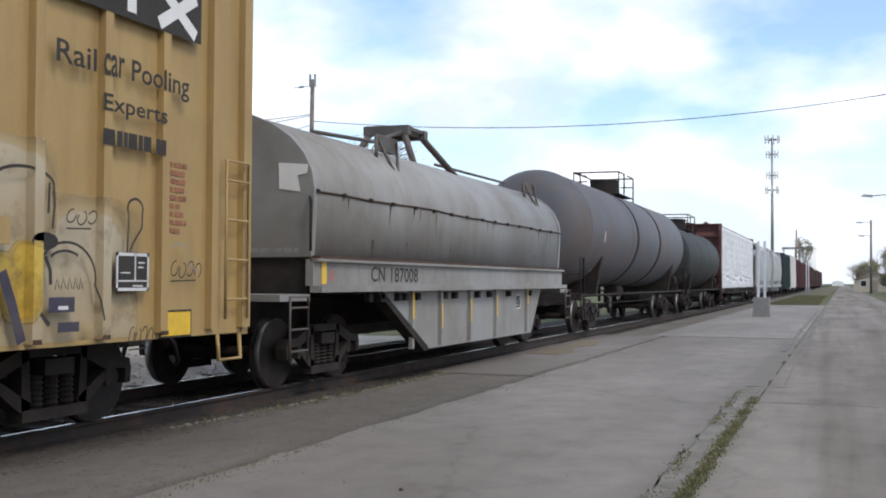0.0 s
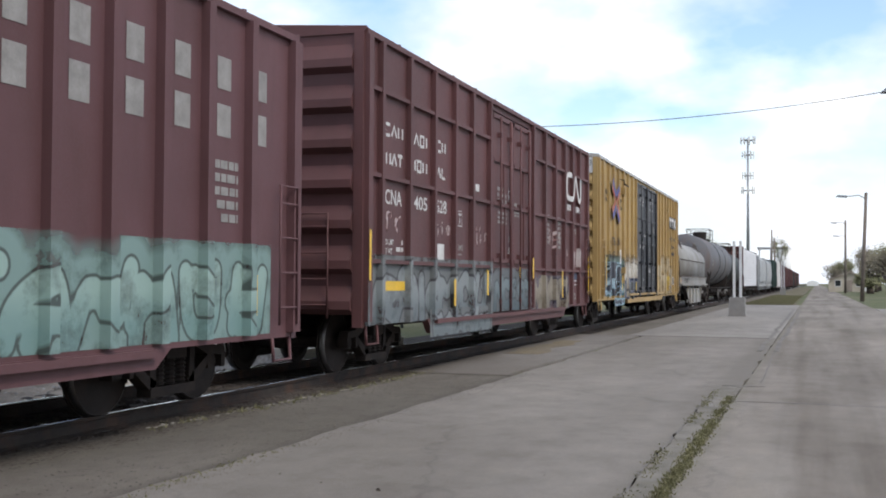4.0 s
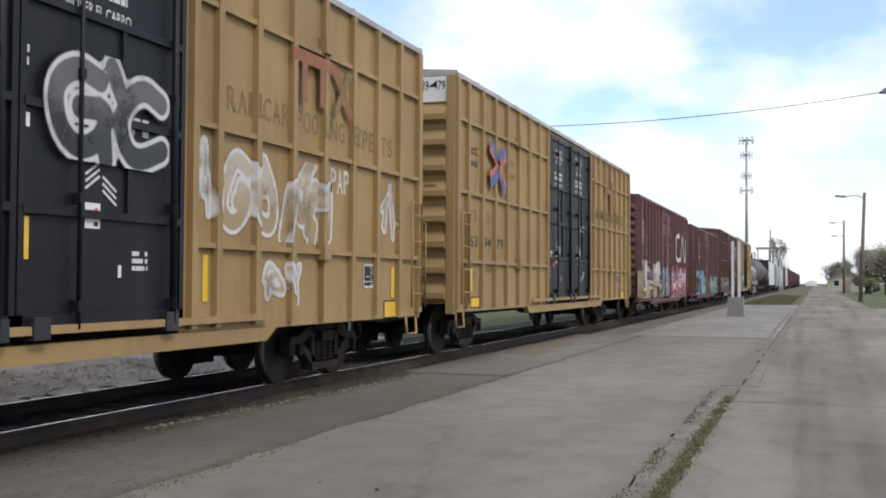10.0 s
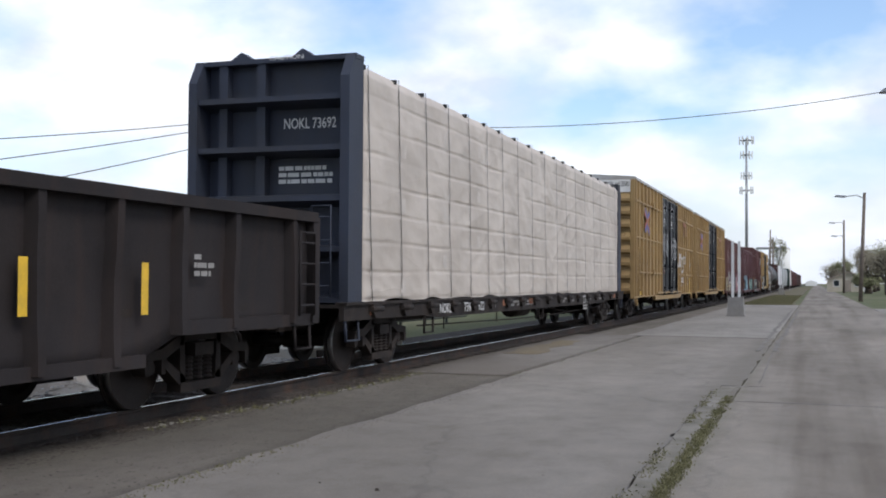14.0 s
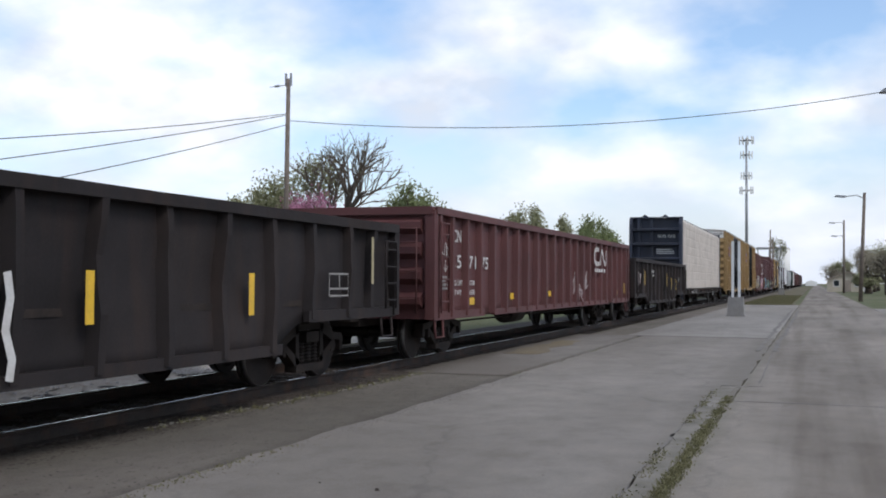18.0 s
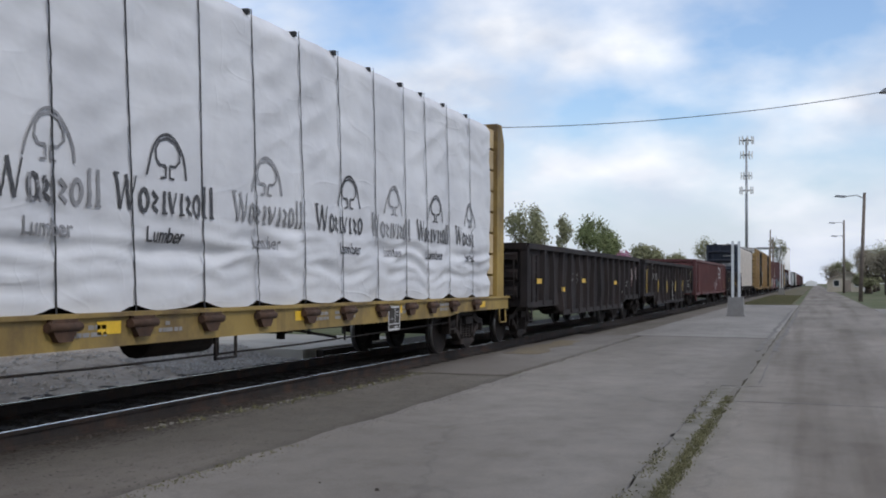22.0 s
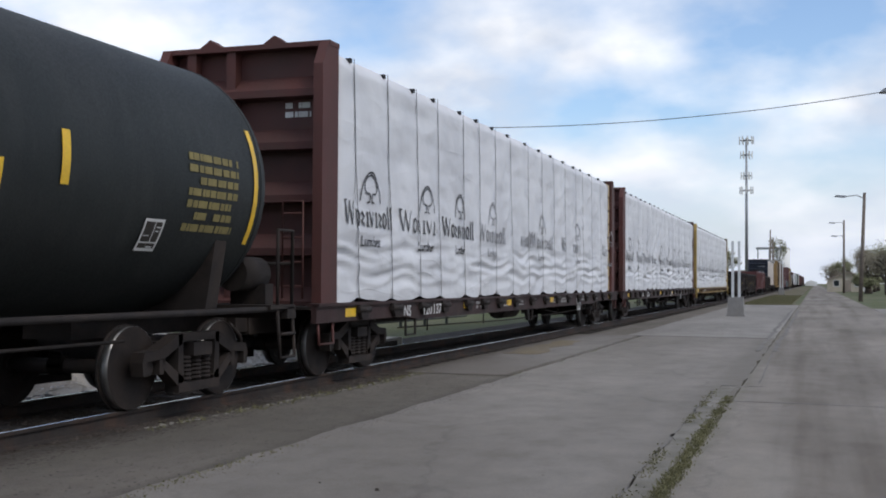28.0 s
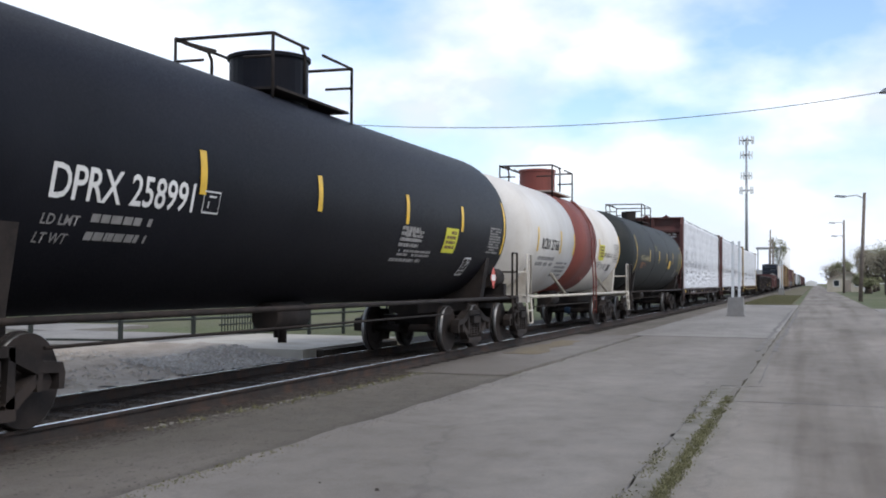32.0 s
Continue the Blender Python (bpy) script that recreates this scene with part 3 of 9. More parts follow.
FORMS = {
    "H": [[(0.1, 0), (0.1, 1)], [(0.9, 0), (0.9, 1)], [(0.1, 0.5), (0.9, 0.5)]],
    "G": [[(1, 0.85), (0.5, 1), (0.05, 0.7), (0.05, 0.25), (0.5, 0), (1, 0.15), (1, 0.5), (0.6, 0.5)]],
    "F": [[(1, 1), (0.1, 0.95), (0.05, 0)], [(0.1, 0.5), (0.8, 0.52)]],
    "K": [[(0.1, 0), (0.05, 1)], [(1, 1), (0.2, 0.5), (1, 0)]],
    "M": [[(0, 0), (0.1, 1), (0.5, 0.4), (0.9, 1), (1, 0)]],
    "Z": [[(0, 0.95), (1, 1), (0.1, 0.1), (1, 0)], [(0.2, 0.5), (0.9, 0.6)]],
    "B": [[(0.1, 0), (0.1, 1), (0.8, 0.9), (0.8, 0.6), (0.2, 0.5), (0.95, 0.35), (0.9, 0.05), (0.1, 0)]],
    "U": [[(0.05, 1), (0.05, 0.2), (0.4, 0), (0.85, 0.15), (0.9, 1)]],
    "A": GLYPHS[0], "C": GLYPHS[1], "E": GLYPHS[2], "S": GLYPHS[3], "N": GLYPHS[4], "R": GLYPHS[5], "O": GLYPHS[6],
}


def seg_dist(Y, Z, a, b):
    ay, az, by, bz = *a, *b
    dy, dz = by - ay, bz - az
    t = np.clip(((Y - ay) * dy + (Z - az) * dz) / (dy * dy + dz * dz + 1e-9), 0, 1)
    return np.hypot(Y - ay - t * dy, Z - az - t * dz)


def spray_mat(name, fill_a, fill_b, line, halo, line_w=0.05, halo_w=0.28):
    m = bpy.data.materials.new(name)
    m.use_nodes = True
    nt = m.node_tree
    bsdf, out = nt.nodes["Principled BSDF"], nt.nodes["Material Output"]
    at, hz = nt.nodes.new("ShaderNodeAttribute"), nt.nodes.new("ShaderNodeAttribute")
    at.attribute_name, hz.attribute_name = "reach", "height"
    mix1 = noisy(nt, 2.5, 5)
    add = nt.nodes.new("ShaderNodeMath")
    add.operation = "MULTIPLY_ADD"
    add.inputs[1].default_value = 0.5
    nt.links.new(mix1, add.inputs[0])
    nt.links.new(hz.outputs["Fac"], add.inputs[2])
    fill = ramp(nt, add.outputs[0], [(0.45, fill_a), (0.95, fill_b)])

    def below(w, soft):
        r = nt.nodes.new("ShaderNodeMapRange")
        r.inputs["From Min"].default_value, r.inputs["From Max"].default_value = w - soft, w + soft
        r.inputs["To Min"].default_value, r.inputs["To Max"].default_value = 1, 0
        nt.links.new(at.outputs["Fac"], r.inputs["Value"])
        return r.outputs[0]
    col = mixc(nt, below(line_w, 0.008), halo, line)
    col = mixc(nt, below(0.0, 0.008), col, fill)
    worn = ramp(nt, noisy(nt, 1.2, 9, rough=0.7), [(0.3, (0.25,) * 3), (0.5, (1,) * 3)])
    a = mixc(nt, 1.0, worn, below(halo_w, 0.10 if halo_w > 0.12 else 0.01), "MULTIPLY")
    nt.links.new(col, bsdf.inputs["Base Color"])
    bsdf.inputs["Roughness"].default_value = 0.6
    tr, ms = nt.nodes.new("ShaderNodeBsdfTransparent"), nt.nodes.new("ShaderNodeMixShader")
    nt.links.new(a, ms.inputs[0])
    nt.links.new(tr.outputs[0], ms.inputs[1])
    nt.links.new(bsdf.outputs[0], ms.inputs[2])
    nt.links.new(ms.outputs[0], out.inputs["Surface"])
    return m


def worn_paint(name, rgb, bare=0.42):
    """White paint scraped and washed off in upright runs, bare where it has gone."""
    m = bpy.data.materials.new(name)
    m.use_nodes = True
    nt = m.node_tree
    bsdf, out = nt.nodes["Principled BSDF"], nt.nodes["Material Output"]
    nt.links.new(ramp(nt, noisy(nt, 3, 6), [(0.3, tuple(c * 0.7 for c in rgb)), (0.7, rgb)]), bsdf.inputs["Base Color"])
    bsdf.inputs["Roughness"].default_value = 0.65
    tr, ms = nt.nodes.new("ShaderNodeBsdfTransparent"), nt.nodes.new("ShaderNodeMixShader")
    nt.links.new(ramp(nt, noisy(nt, 3.5, 7, (1, 2.2, 0.5), 0.65), [(bare - 0.06, (0.1,) * 3), (bare + 0.05, (1,) * 3)]), ms.inputs[0])
    nt.links.new(tr.outputs[0], ms.inputs[1])
    nt.links.new(bsdf.outputs[0], ms.inputs[2])
    nt.links.new(ms.outputs[0], out.inputs["Surface"])
    return m


M["worn_white"] = worn_paint("scraped white paint", (0.56, 0.54, 0.52))


def spray(parent, posts, y0, y1, z0, z1, n, thick, material, seed, halo=0.3, post_x=1.585, panel_x=1.5, name="graffiti", forms="", sharp=False):
    rnd = random.Random(seed)
    segs = []
    w = (y1 - y0) / n
    for i in range(n):
        g = GLYPHS[rnd.randrange(len(GLYPHS))]
        if forms:
            g = FORMS[forms[i % len(forms)]]
        a, b = y0 + w * (i + 0.12 + rnd.uniform(-0.08, 0.05)), y0 + w * (i + 0.88 + rnd.uniform(-0.05, 0.1))
        lo, hi, sk = z0 + rnd.uniform(0, 0.12) * (z1 - z0), z1 - rnd.uniform(0, 0.15) * (z1 - z0), rnd.uniform(-0.15, 0.2) * w
        loose = 0.11 if thick > 0.06 else 0.3
        for line in g if thick > 0.06 else [[(rnd.random(), rnd.random()) for _ in range(7)]]:
            P = [(a + (b - a) * (u + rnd.uniform(-loose, loose)) + sk * v, lo + (hi - lo) * (v + rnd.uniform(-loose, loose) * 0.6)) for u, v in line]
            for _ in range(0 if sharp else 2):
                P = [P[0]] + [(p[0] + (q[0] - p[0]) * k, p[1] + (q[1] - p[1]) * k) for p, q in zip(P, P[1:]) for k in (0.25, 0.75)] + [P[-1]]
            segs += list(zip(P, P[1:]))
        if thick > 0.06:
            c = (a + rnd.random() * (b - a), lo + rnd.random() * (hi - lo))
            segs.append((c, (c[0] + rnd.uniform(-0.35, 0.35), c[1] + rnd.uniform(-0.3, 0.3))))
    ys = set(np.round(np.arange(y0 - halo, y1 + halo, 0.05), 3))
    for c, hw in posts:
        for e in (c - hw - 0.012, c - hw, c + hw, c + hw + 0.012):
            if y0 - halo < e < y1 + halo:
                ys.add(round(e, 3))
    ys, zs = np.array(sorted(ys)), np.arange(z0 - min(halo, 0.06), z1 + halo, 0.05)
    Y, Z = np.meshgrid(ys, zs, indexing="ij")
    D = np.full(Y.shape, 9.0)
    for a, b in segs:
        D = np.minimum(D, seg_dist(Y, Z, a, b))
    D -= thick
    X = np.full(Y.shape, panel_x)
    for c, hw in posts:
        X[np.abs(Y - c) <= hw + 0.001] = post_x
    X += 0.004
    ny, nz = Y.shape
    keep = D < halo + 0.12
    fs = [(i * nz + j, (i + 1) * nz + j, (i + 1) * nz + j + 1, i * nz + j + 1) for i in range(ny - 1) for j in range(nz - 1)
          if keep[i, j] or keep[i + 1, j] or keep[i, j + 1] or keep[i + 1, j + 1]]
    ob = sheet(name, np.stack([X, Y, Z], -1).reshape(-1, 3).tolist(), fs, material, parent)
    for key, arr in (("reach", D), ("height", (Z - z0) / (z1 - z0))):
        at = ob.data.attributes.new(key, "FLOAT", "POINT")
        at.data.foreach_set("value", arr.reshape(-1).astype(np.float32))
    return ob


# ---- running gear, shared by all cars ----
MOVERS, WHEELS, CARS = [], [], []
SPEED, GAIN = 9.85, 0.011


def run(t):
    """How far the train has gone after t seconds."""
    return SPEED * t + GAIN * t * t


WHEEL_R = 0.43


def wheelset_mesh():
    bm = bmesh.new()
    for s in (-1, 1):
        prof = [(-0.07, 0.10), (-0.07, 0.33), (-0.065, WHEEL_R), (0.03, WHEEL_R - 0.008), (0.045, WHEEL_R + 0.022), (0.07, WHEEL_R + 0.015), (0.07, 0.35), (0.03, 0.30), (0.03, 0.13), (0.07, 0.11)]
        revolve(bm, [(s * -a, r) for a, r in prof], (s * 0.755, 0, 0), "x", 28, False)
    rod(bm, (-1.02, 0, 0), (1.02, 0, 0), 0.08, 10)
    return done(bm, "wheelset", M["wheel"])


def tread_mesh():
    bm = bmesh.new()
    revolve(bm, [(-0.045, WHEEL_R - 0.02), (-0.045, WHEEL_R + 0.001), (0.045, WHEEL_R + 0.003), (0.045, WHEEL_R - 0.02)], (0, 0, 0), "x", 32)
    return done(bm, "rim", M["rim"])


def cap_mesh(material):
    bm = bmesh.new()
    revolve(bm, [(-0.17, 0.105), (0.0, 0.105), (0.005, 0.09), (0.02, 0.075)], (0, 0, 0), "x", 14, False)
    for k in range(3):
        c, d = 0.05 * math.cos(k * 2.094), 0.05 * math.sin(k * 2.094)
        rod(bm, (0.015, c, d), (0.045, c, d), 0.018, 6)
    return done(bm, "bearing_cap", material)


def frame_mesh():
    """One cast side frame with its two windows, lying along y."""
    bm = bmesh.new()
    A = 0.88
    top = [(-A - 0.20, 0.50), (-A - 0.16, 0.60), (-A + 0.10, 0.62), (-0.42, 0.76), (0.42, 0.76), (A - 0.10, 0.62), (A + 0.16, 0.60), (A + 0.20, 0.50)]
    for s in (-1, 1):
        def q(pts):
            prism(bm, [(s * a, b) for a, b in pts], -0.075, 0.075)
        q([(A + 0.20, 0.50), (A + 0.16, 0.60), (A - 0.10, 0.62), (0.42, 0.76), (0.34, 0.66), (A - 0.20, 0.52)])
        q([(A - 0.16, 0.53), (A - 0.20, 0.40), (0.40, 0.20), (0.28, 0.28), (0.60, 0.46)])
        q([(0.42, 0.76), (0.34, 0.76), (0.30, 0.20), (0.42, 0.20)])
        q([(A + 0.20, 0.50), (A + 0.18, 0.36), (A + 0.11, 0.36), (A + 0.11, 0.50)])
        q([(A - 0.20, 0.52), (A - 0.18, 0.36), (A - 0.11, 0.36), (A - 0.11, 0.52)])
    box(bm, -0.075, 0.075, -0.42, 0.42, 0.68, 0.77)
    box(bm, -0.085, 0.085, -0.42, 0.42, 0.14, 0.24)
    return done(bm, "side_frame", M["steel"], 0.012)


def spring_mesh():
    bm = bmesh.new()
    revolve(bm, [(0.25 + 0.0225 * k, 0.09 if k % 2 else 0.068) for k in range(13)], (0, 0, 0), "z", 10, False)
    return done(bm, "spring", M["steel"])


def bolster_mesh():
    bm = bmesh.new()
    box(bm, -1.12, 1.12, -0.19, 0.19, 0.52, 0.66)
    box(bm, -0.5, 0.5, -0.22, 0.22, 0.46, 0.72)
    for s in (-1, 1):
        box(bm, -0.85, 0.85, s * 0.42 - 0.04, s * 0.42 + 0.04, 0.34, 0.42)
        for x in (-0.75, 0.75):
            box(bm, x - 0.05, x + 0.05, s * 0.44 - 0.03, s * 0.44 + 0.03, 0.28, 0.56)
    return done(bm, "truck", M["steel"], 0.015)


def coupler_mesh():
    bm = bmesh.new()
    box(bm, -0.07, 0.07, -0.75, 0.0, 0.74, 0.92)
    box(bm, -0.17, 0.13, -0.22, 0.05, 0.70, 0.98)
    box(bm, 0.06, 0.18, -0.05, 0.16, 0.70, 0.98)
    box(bm, -0.18, -0.10, -0.02, 0.12, 0.74, 0.94)
    rod(bm, (0.11, 0.06, 0.64), (0.11, 0.06, 1.04), 0.04)
    bars(bm, [(0.3, -0.15, 0.78), (0.36, 0.02, 0.62), (0.32, 0.16, 0.42), (0.2, 0.30, 0.36), (0.08, 0.38, 0.44)], 0.028, 6)
    return done(bm, "coupler", M["steel"], 0.01)


WS, TREAD, CAP, CAP_BLUE = wheelset_mesh(), tread_mesh(), cap_mesh(M["steel"]), cap_mesh(M["bearing"])
SIDE, SPRING, BOLSTER, COUPLER = frame_mesh(), spring_mesh(), bolster_mesh(), coupler_mesh()


def truck(car, s_car, y, cap=None):
    tr = part("truck", BOLSTER, None, car)
    tr.location = (0, y, 0)
    for sx in (-1, 1):
        part("side_frame", SIDE, None, tr).location = (sx * 1.0, 0, 0)
        for dy in (-0.2, 0, 0.2):
            part("spring", SPRING, None, tr).location = (sx * 1.0, dy, 0)
    for dy in (-0.88, 0.88):
        w = part("wheelset", WS, None, tr)
        w.location = (0, dy, WHEEL_R)
        WHEELS.append((w, dy, s_car + y + dy))
        # the bolted caps turn with the wheels; the bright rims are plain rings round the axle
        for sx in (-1, 1):
            part("rim", TREAD, None, tr).location = (sx * 0.775, dy, WHEEL_R)
            o = part("bearing_cap", cap or CAP, None, tr)
            o.location = (sx * 1.17, dy, WHEEL_R)
            WHEELS.append((o, dy, s_car + y + dy))
    return tr


def rolling(name, s0, s1, label, category, trucks, couple=(0.55, 0.55), cap=None, group="freight train cars"):
    """An Empty for a car whose body lies between s0 and s1 along the train, with its running gear. Returns it and the body's half length."""
    c, half = (s0 + s1) / 2, (s1 - s0) / 2
    car = thing(name, label, category, group)
    car.location = (TRACK_X, c, 0)
    MOVERS.append((car, c))
    for y in trucks:
        truck(car, c, y, cap)
    for s, reach in zip((-1, 1), couple):
        o = part("coupler", COUPLER, None, car)
        o.location, o.rotation_euler = (0, s * (half + reach), 0), (0, 0, 0 if s > 0 else math.pi)
    return car, half


def ladder(car, x, y0, y1, z0, z1, n, material, along="y", name="ladder"):
    bm = bmesh.new()
    put = (lambda a, z: (x, a, z)) if along == "y" else (lambda a, z: (a, x, z))
    bars(bm, [put(y0, z0), put(y0, z1), put(y1, z1), put(y1, z0)], 0.016, 6)
    lad = part(name, bm, material, car)
    for i in range(n):
        z = z0 + (z1 - z0) * (i + 0.5) / n
        bm = bmesh.new()
        rod(bm, put(y0, z), put(y1, z), 0.014, 6)
        part("rung", bm, material, lad)
    return lad


def tape(car, y, z0, z1, w=0.11, x=1.508, curve=None, material=None):
    """An upright strip of reflective tape."""
    n = 1 if curve is None else 8
    vs, fs = [], []
    for i in range(n + 1):
        z = z0 + (z1 - z0) * i / n
        xx = x if curve is None else curve(z)
        vs += [(xx, y, z), (xx, y + w, z)]
    for i in range(n):
        fs.append((2 * i, 2 * i + 1, 2 * i + 3, 2 * i + 2))
    return sheet("reflector", vs, fs, material or M["reflector"], car)


def flat_tape(car, y0, y1, z0, z1, x=1.508, material=None, name="reflector"):
    return sheet(name, [(x, y0, z0), (x, y1, z0), (x, y1, z1), (x, y0, z1)], [(0, 1, 2, 3)], material or M["reflector"], car)


def data_plate(car, y, z, w=0.36, h=0.42, x=1.508, curve=None):
    """The black consolidated panel: framed squares in white."""
    c = curve or (lambda b: x)
    g = (lambda b: c(b) + 0.003)
    poly("data_panel", [(y, z), (y + w, z), (y + w, z + h), (y, z + h)], M["black_mark"], car, curve=c)
    e, f = 0.004, 0.028
    for a0, b0, a1, b1 in ((e, e, w - e, e + f), (e, h - e - f, w - e, h - e), (e, e, e + f, h - e), (w - e - f, e, w - e, h - e), (w * 0.55, h * 0.28, w * 0.59, h - e),
                           (e, h * 0.25, w - e, h * 0.29), (w * 0.66, h * 0.72, w * 0.86, h * 0.76), (w * 0.66, h * 0.60, w * 0.82, h * 0.64), (w * 0.14, h * 0.46, w * 0.42, h * 0.49), (w * 0.5, h * 0.12, w * 0.8, h * 0.16)):
        poly("data_line", [(y + a0, z + b0), (y + a1, z + b0), (y + a1, z + b1), (y + a0, z + b1)], M["white_mark"], car, curve=g)


def set_sides(car, shift):
    """Moves the car's sides out (or in) to its true width, and leaves the running gear as it is."""
    seen = set()
    for ob in car.children_recursive:
        gear = ob.name.split(".")[0] in ("truck", "coupler", "brake_gear", "centre_sill") or (ob.parent and ob.parent.name.startswith("truck"))
        if gear or ob.type != "MESH" or ob.data.name in seen:
            continue
        seen.add(ob.data.name)
        co = np.empty(len(ob.data.vertices) * 3, np.float32)
        ob.data.vertices.foreach_get("co", co)
        x = co[0::3]
        co[0::3] = np.where(np.abs(x) > 1.15, x + np.sign(x) * shift, x)
        ob.data.vertices.foreach_set("co", co)


# ---- box cars ----
def boxcar(s0, s1, label, paint, zb, zt, posts, rails, door, end_ribs, roof="roof", post_w=0.055, side_sill=None, end_cap=None, door_paint=None, truck_in=2.3,
           gap=(0.55, 0.55), rib_h=0.13, sill_cut=None, lad_paint=None, name="box_car", deep=0.085, near_ladder=True):
    L = s1 - s0
    car, hl = rolling(name, s0, s1, label, "box car", (-L / 2 + truck_in, L / 2 - truck_in), gap)
    o = lambda y: y - hl
    P, D = M[paint], M[door_paint or paint]
    d0, d1 = o(door[0]), o(door[1])
    for s in (-1, 1):
        a, b = sorted((s * 1.44, s * 1.5))
        bm = bmesh.new()
        box(bm, a, b, -hl, d0, zb, zt)
        part("side_panel", bm, P, car)
        bm = bmesh.new()
        box(bm, a, b, d1, hl, zb, zt)
        part("side_panel", bm, P, car)
        bm = bmesh.new()
        box(bm, a, b, d0, d1, zt - 0.12, zt)
        part("door_header", bm, P, car)
        a, b = sorted((s * 1.5, s * (1.5 + deep)))
        for y in posts:
            bm = bmesh.new()
            w = post_w if 0.1 < y < L - 0.1 else post_w * 1.4
            yy = min(max(o(y), -hl + w), hl - w)
            box(bm, a, b, yy - w, yy + w, zb + 0.06, zt - 0.02)
            part("side_post", bm, P, car, bevel=0.012)
        for z in rails:
            ys = [y for y in posts]
            for p, q in zip(ys, ys[1:]):
                if p < door[0] - 0.2 and q > door[1] - 1.0 or q - p > 1.8:
                    continue
                bm = bmesh.new()
                c, e = sorted((s * 1.5, s * (1.5 + deep * 0.8)))
                box(bm, c, e, o(p) + post_w, o(q) - post_w, z - 0.03, z + 0.03)
                part("side_rail", bm, P, car)
        a, b = sorted((s * 1.47, s * 1.56))
        bm = bmesh.new()
        box(bm, a, b, -hl, hl, zt - 0.02, zt + 0.06)
        part("eave", bm, M[roof] if roof else P, car, bevel=0.01)
        if side_sill:
            z0, z1, ya, yb = side_sill
            bm = bmesh.new()
            prism(bm, [(o(ya), zb), (o(ya) + 0.25, z0), (o(yb) - 0.25, z0), (o(yb), zb), (o(yb), zb + 0.02), (o(ya), zb + 0.02)], *sorted((s * 1.42, s * 1.53)))
            part("side_sill", bm, P, car, bevel=0.008)
            boxpart("door_track", (*sorted((s * 1.5, s * 1.6)), o(ya) + 0.3, o(yb) - 0.3, z1, z1 + 0.07), P, car)
    # ends
    for s in (-1, 1):
        y = s * hl
        boxpart("end_panel", (-1.47, 1.47, *sorted((y, y - s * 0.06)), zb + 0.15, zt + 0.1), P, car)
        zs = [zb + 0.35 + (zt - (0.66 if end_cap else 0.35) - zb - 0.35) * i / (end_ribs - 1) for i in range(end_ribs)]
        for z in zs:
            bm = bmesh.new()
            pr = [(y, z - rib_h), (y + s * 0.12, z - rib_h * 0.62), (y + s * 0.12, z - rib_h * 0.05), (y, z + rib_h)]
            prism(bm, pr, -1.36, 1.36)
            part("end_rib", bm, P, car, bevel=0.01)
        for x in (-1.44, 1.44):
            bm = bmesh.new()
            box(bm, x - 0.07, x + 0.07, *sorted((y + s * 0.06, y - s * 0.06)), zb - 0.02, zt)
            part("corner_post", bm, P, car, bevel=0.015)
        lp = M[lad_paint or paint]
        if s < 0:
            ladder(car, y - 0.14, 0.62, 1.12, zb + 0.1, zb + 1.55, 4, lp, "x")
        if near_ladder or s > 0:
            ladder(car, 1.61, *(sorted((y - s * 0.12, y - s * 0.55))), zb + 0.15, zb + 1.75, 4, lp)
        bm = bmesh.new()
        bars(bm, [(1.5, y - s * 0.1, zb), (1.52, y - s * 0.1, zb - 0.26), (1.52, y - s * 0.52, zb - 0.26), (1.5, y - s * 0.52, zb)], 0.022)
        part("sill_step", bm, lp, car)
        if end_cap:
            boxpart("end_cap", (-1.42, 1.42, *sorted((y - s * 0.02, y + s * 0.03)), zt - 0.45, zt - 0.01), M["white"], car, "white painted cap panel")
        bm = bmesh.new()
        box(bm, -0.3, 0.3, *sorted((y, y + s * 0.34)), zb - 0.02, zb + 0.3)
        part("draft_box", bm, M["steel"], car, bevel=0.02)
    # roof in seamed panels
    n = int(L / 1.25)
    bm = bmesh.new()
    prism(bm, [(-1.54, zt + 0.05), (0, zt + 0.17), (1.54, zt + 0.05), (1.5, zt), (-1.5, zt)], -hl - 0.03, hl + 0.03, "y")
    roof_ob = part("roof", bm, M["roof"] if roof == "roof" else P, car)
    for i in range(n + 1):
        y = -hl + L * i / n
        bm = bmesh.new()
        for s in (-1, 1):
            prism(bm, [(s * 1.54, zt + 0.05), (0, zt + 0.17), (0, zt + 0.21), (s * 1.54, zt + 0.09)], y - 0.03, y + 0.03, "y")
        part("roof_seam", bm, M["roof"] if roof == "roof" else P, roof_ob)
    # floor and centre sill
    boxpart("floor", (-1.44, 1.44, -hl, hl, zb + 0.25, zb + 0.35), M["steel"], car)
    boxpart("centre_sill", (-0.3, 0.3, -hl, hl, 0.62, zb + 0.26), M["steel"], car)
    bm = bmesh.new()
    rod(bm, (0.7, -1.3, zb - 0.02), (0.7, -0.3, zb - 0.02), 0.2, 14)
    box(bm, 0.55, 0.85, 0.4, 0.75, zb - 0.25, zb + 0.25)
    bars(bm, [(0.6, -hl + 3, zb - 0.12), (0.6, hl - 3, zb - 0.12)], 0.02)
    part("brake_gear", bm, M["steel"], car)
    CARS.append(car)
    return car, hl, o, d0, d1


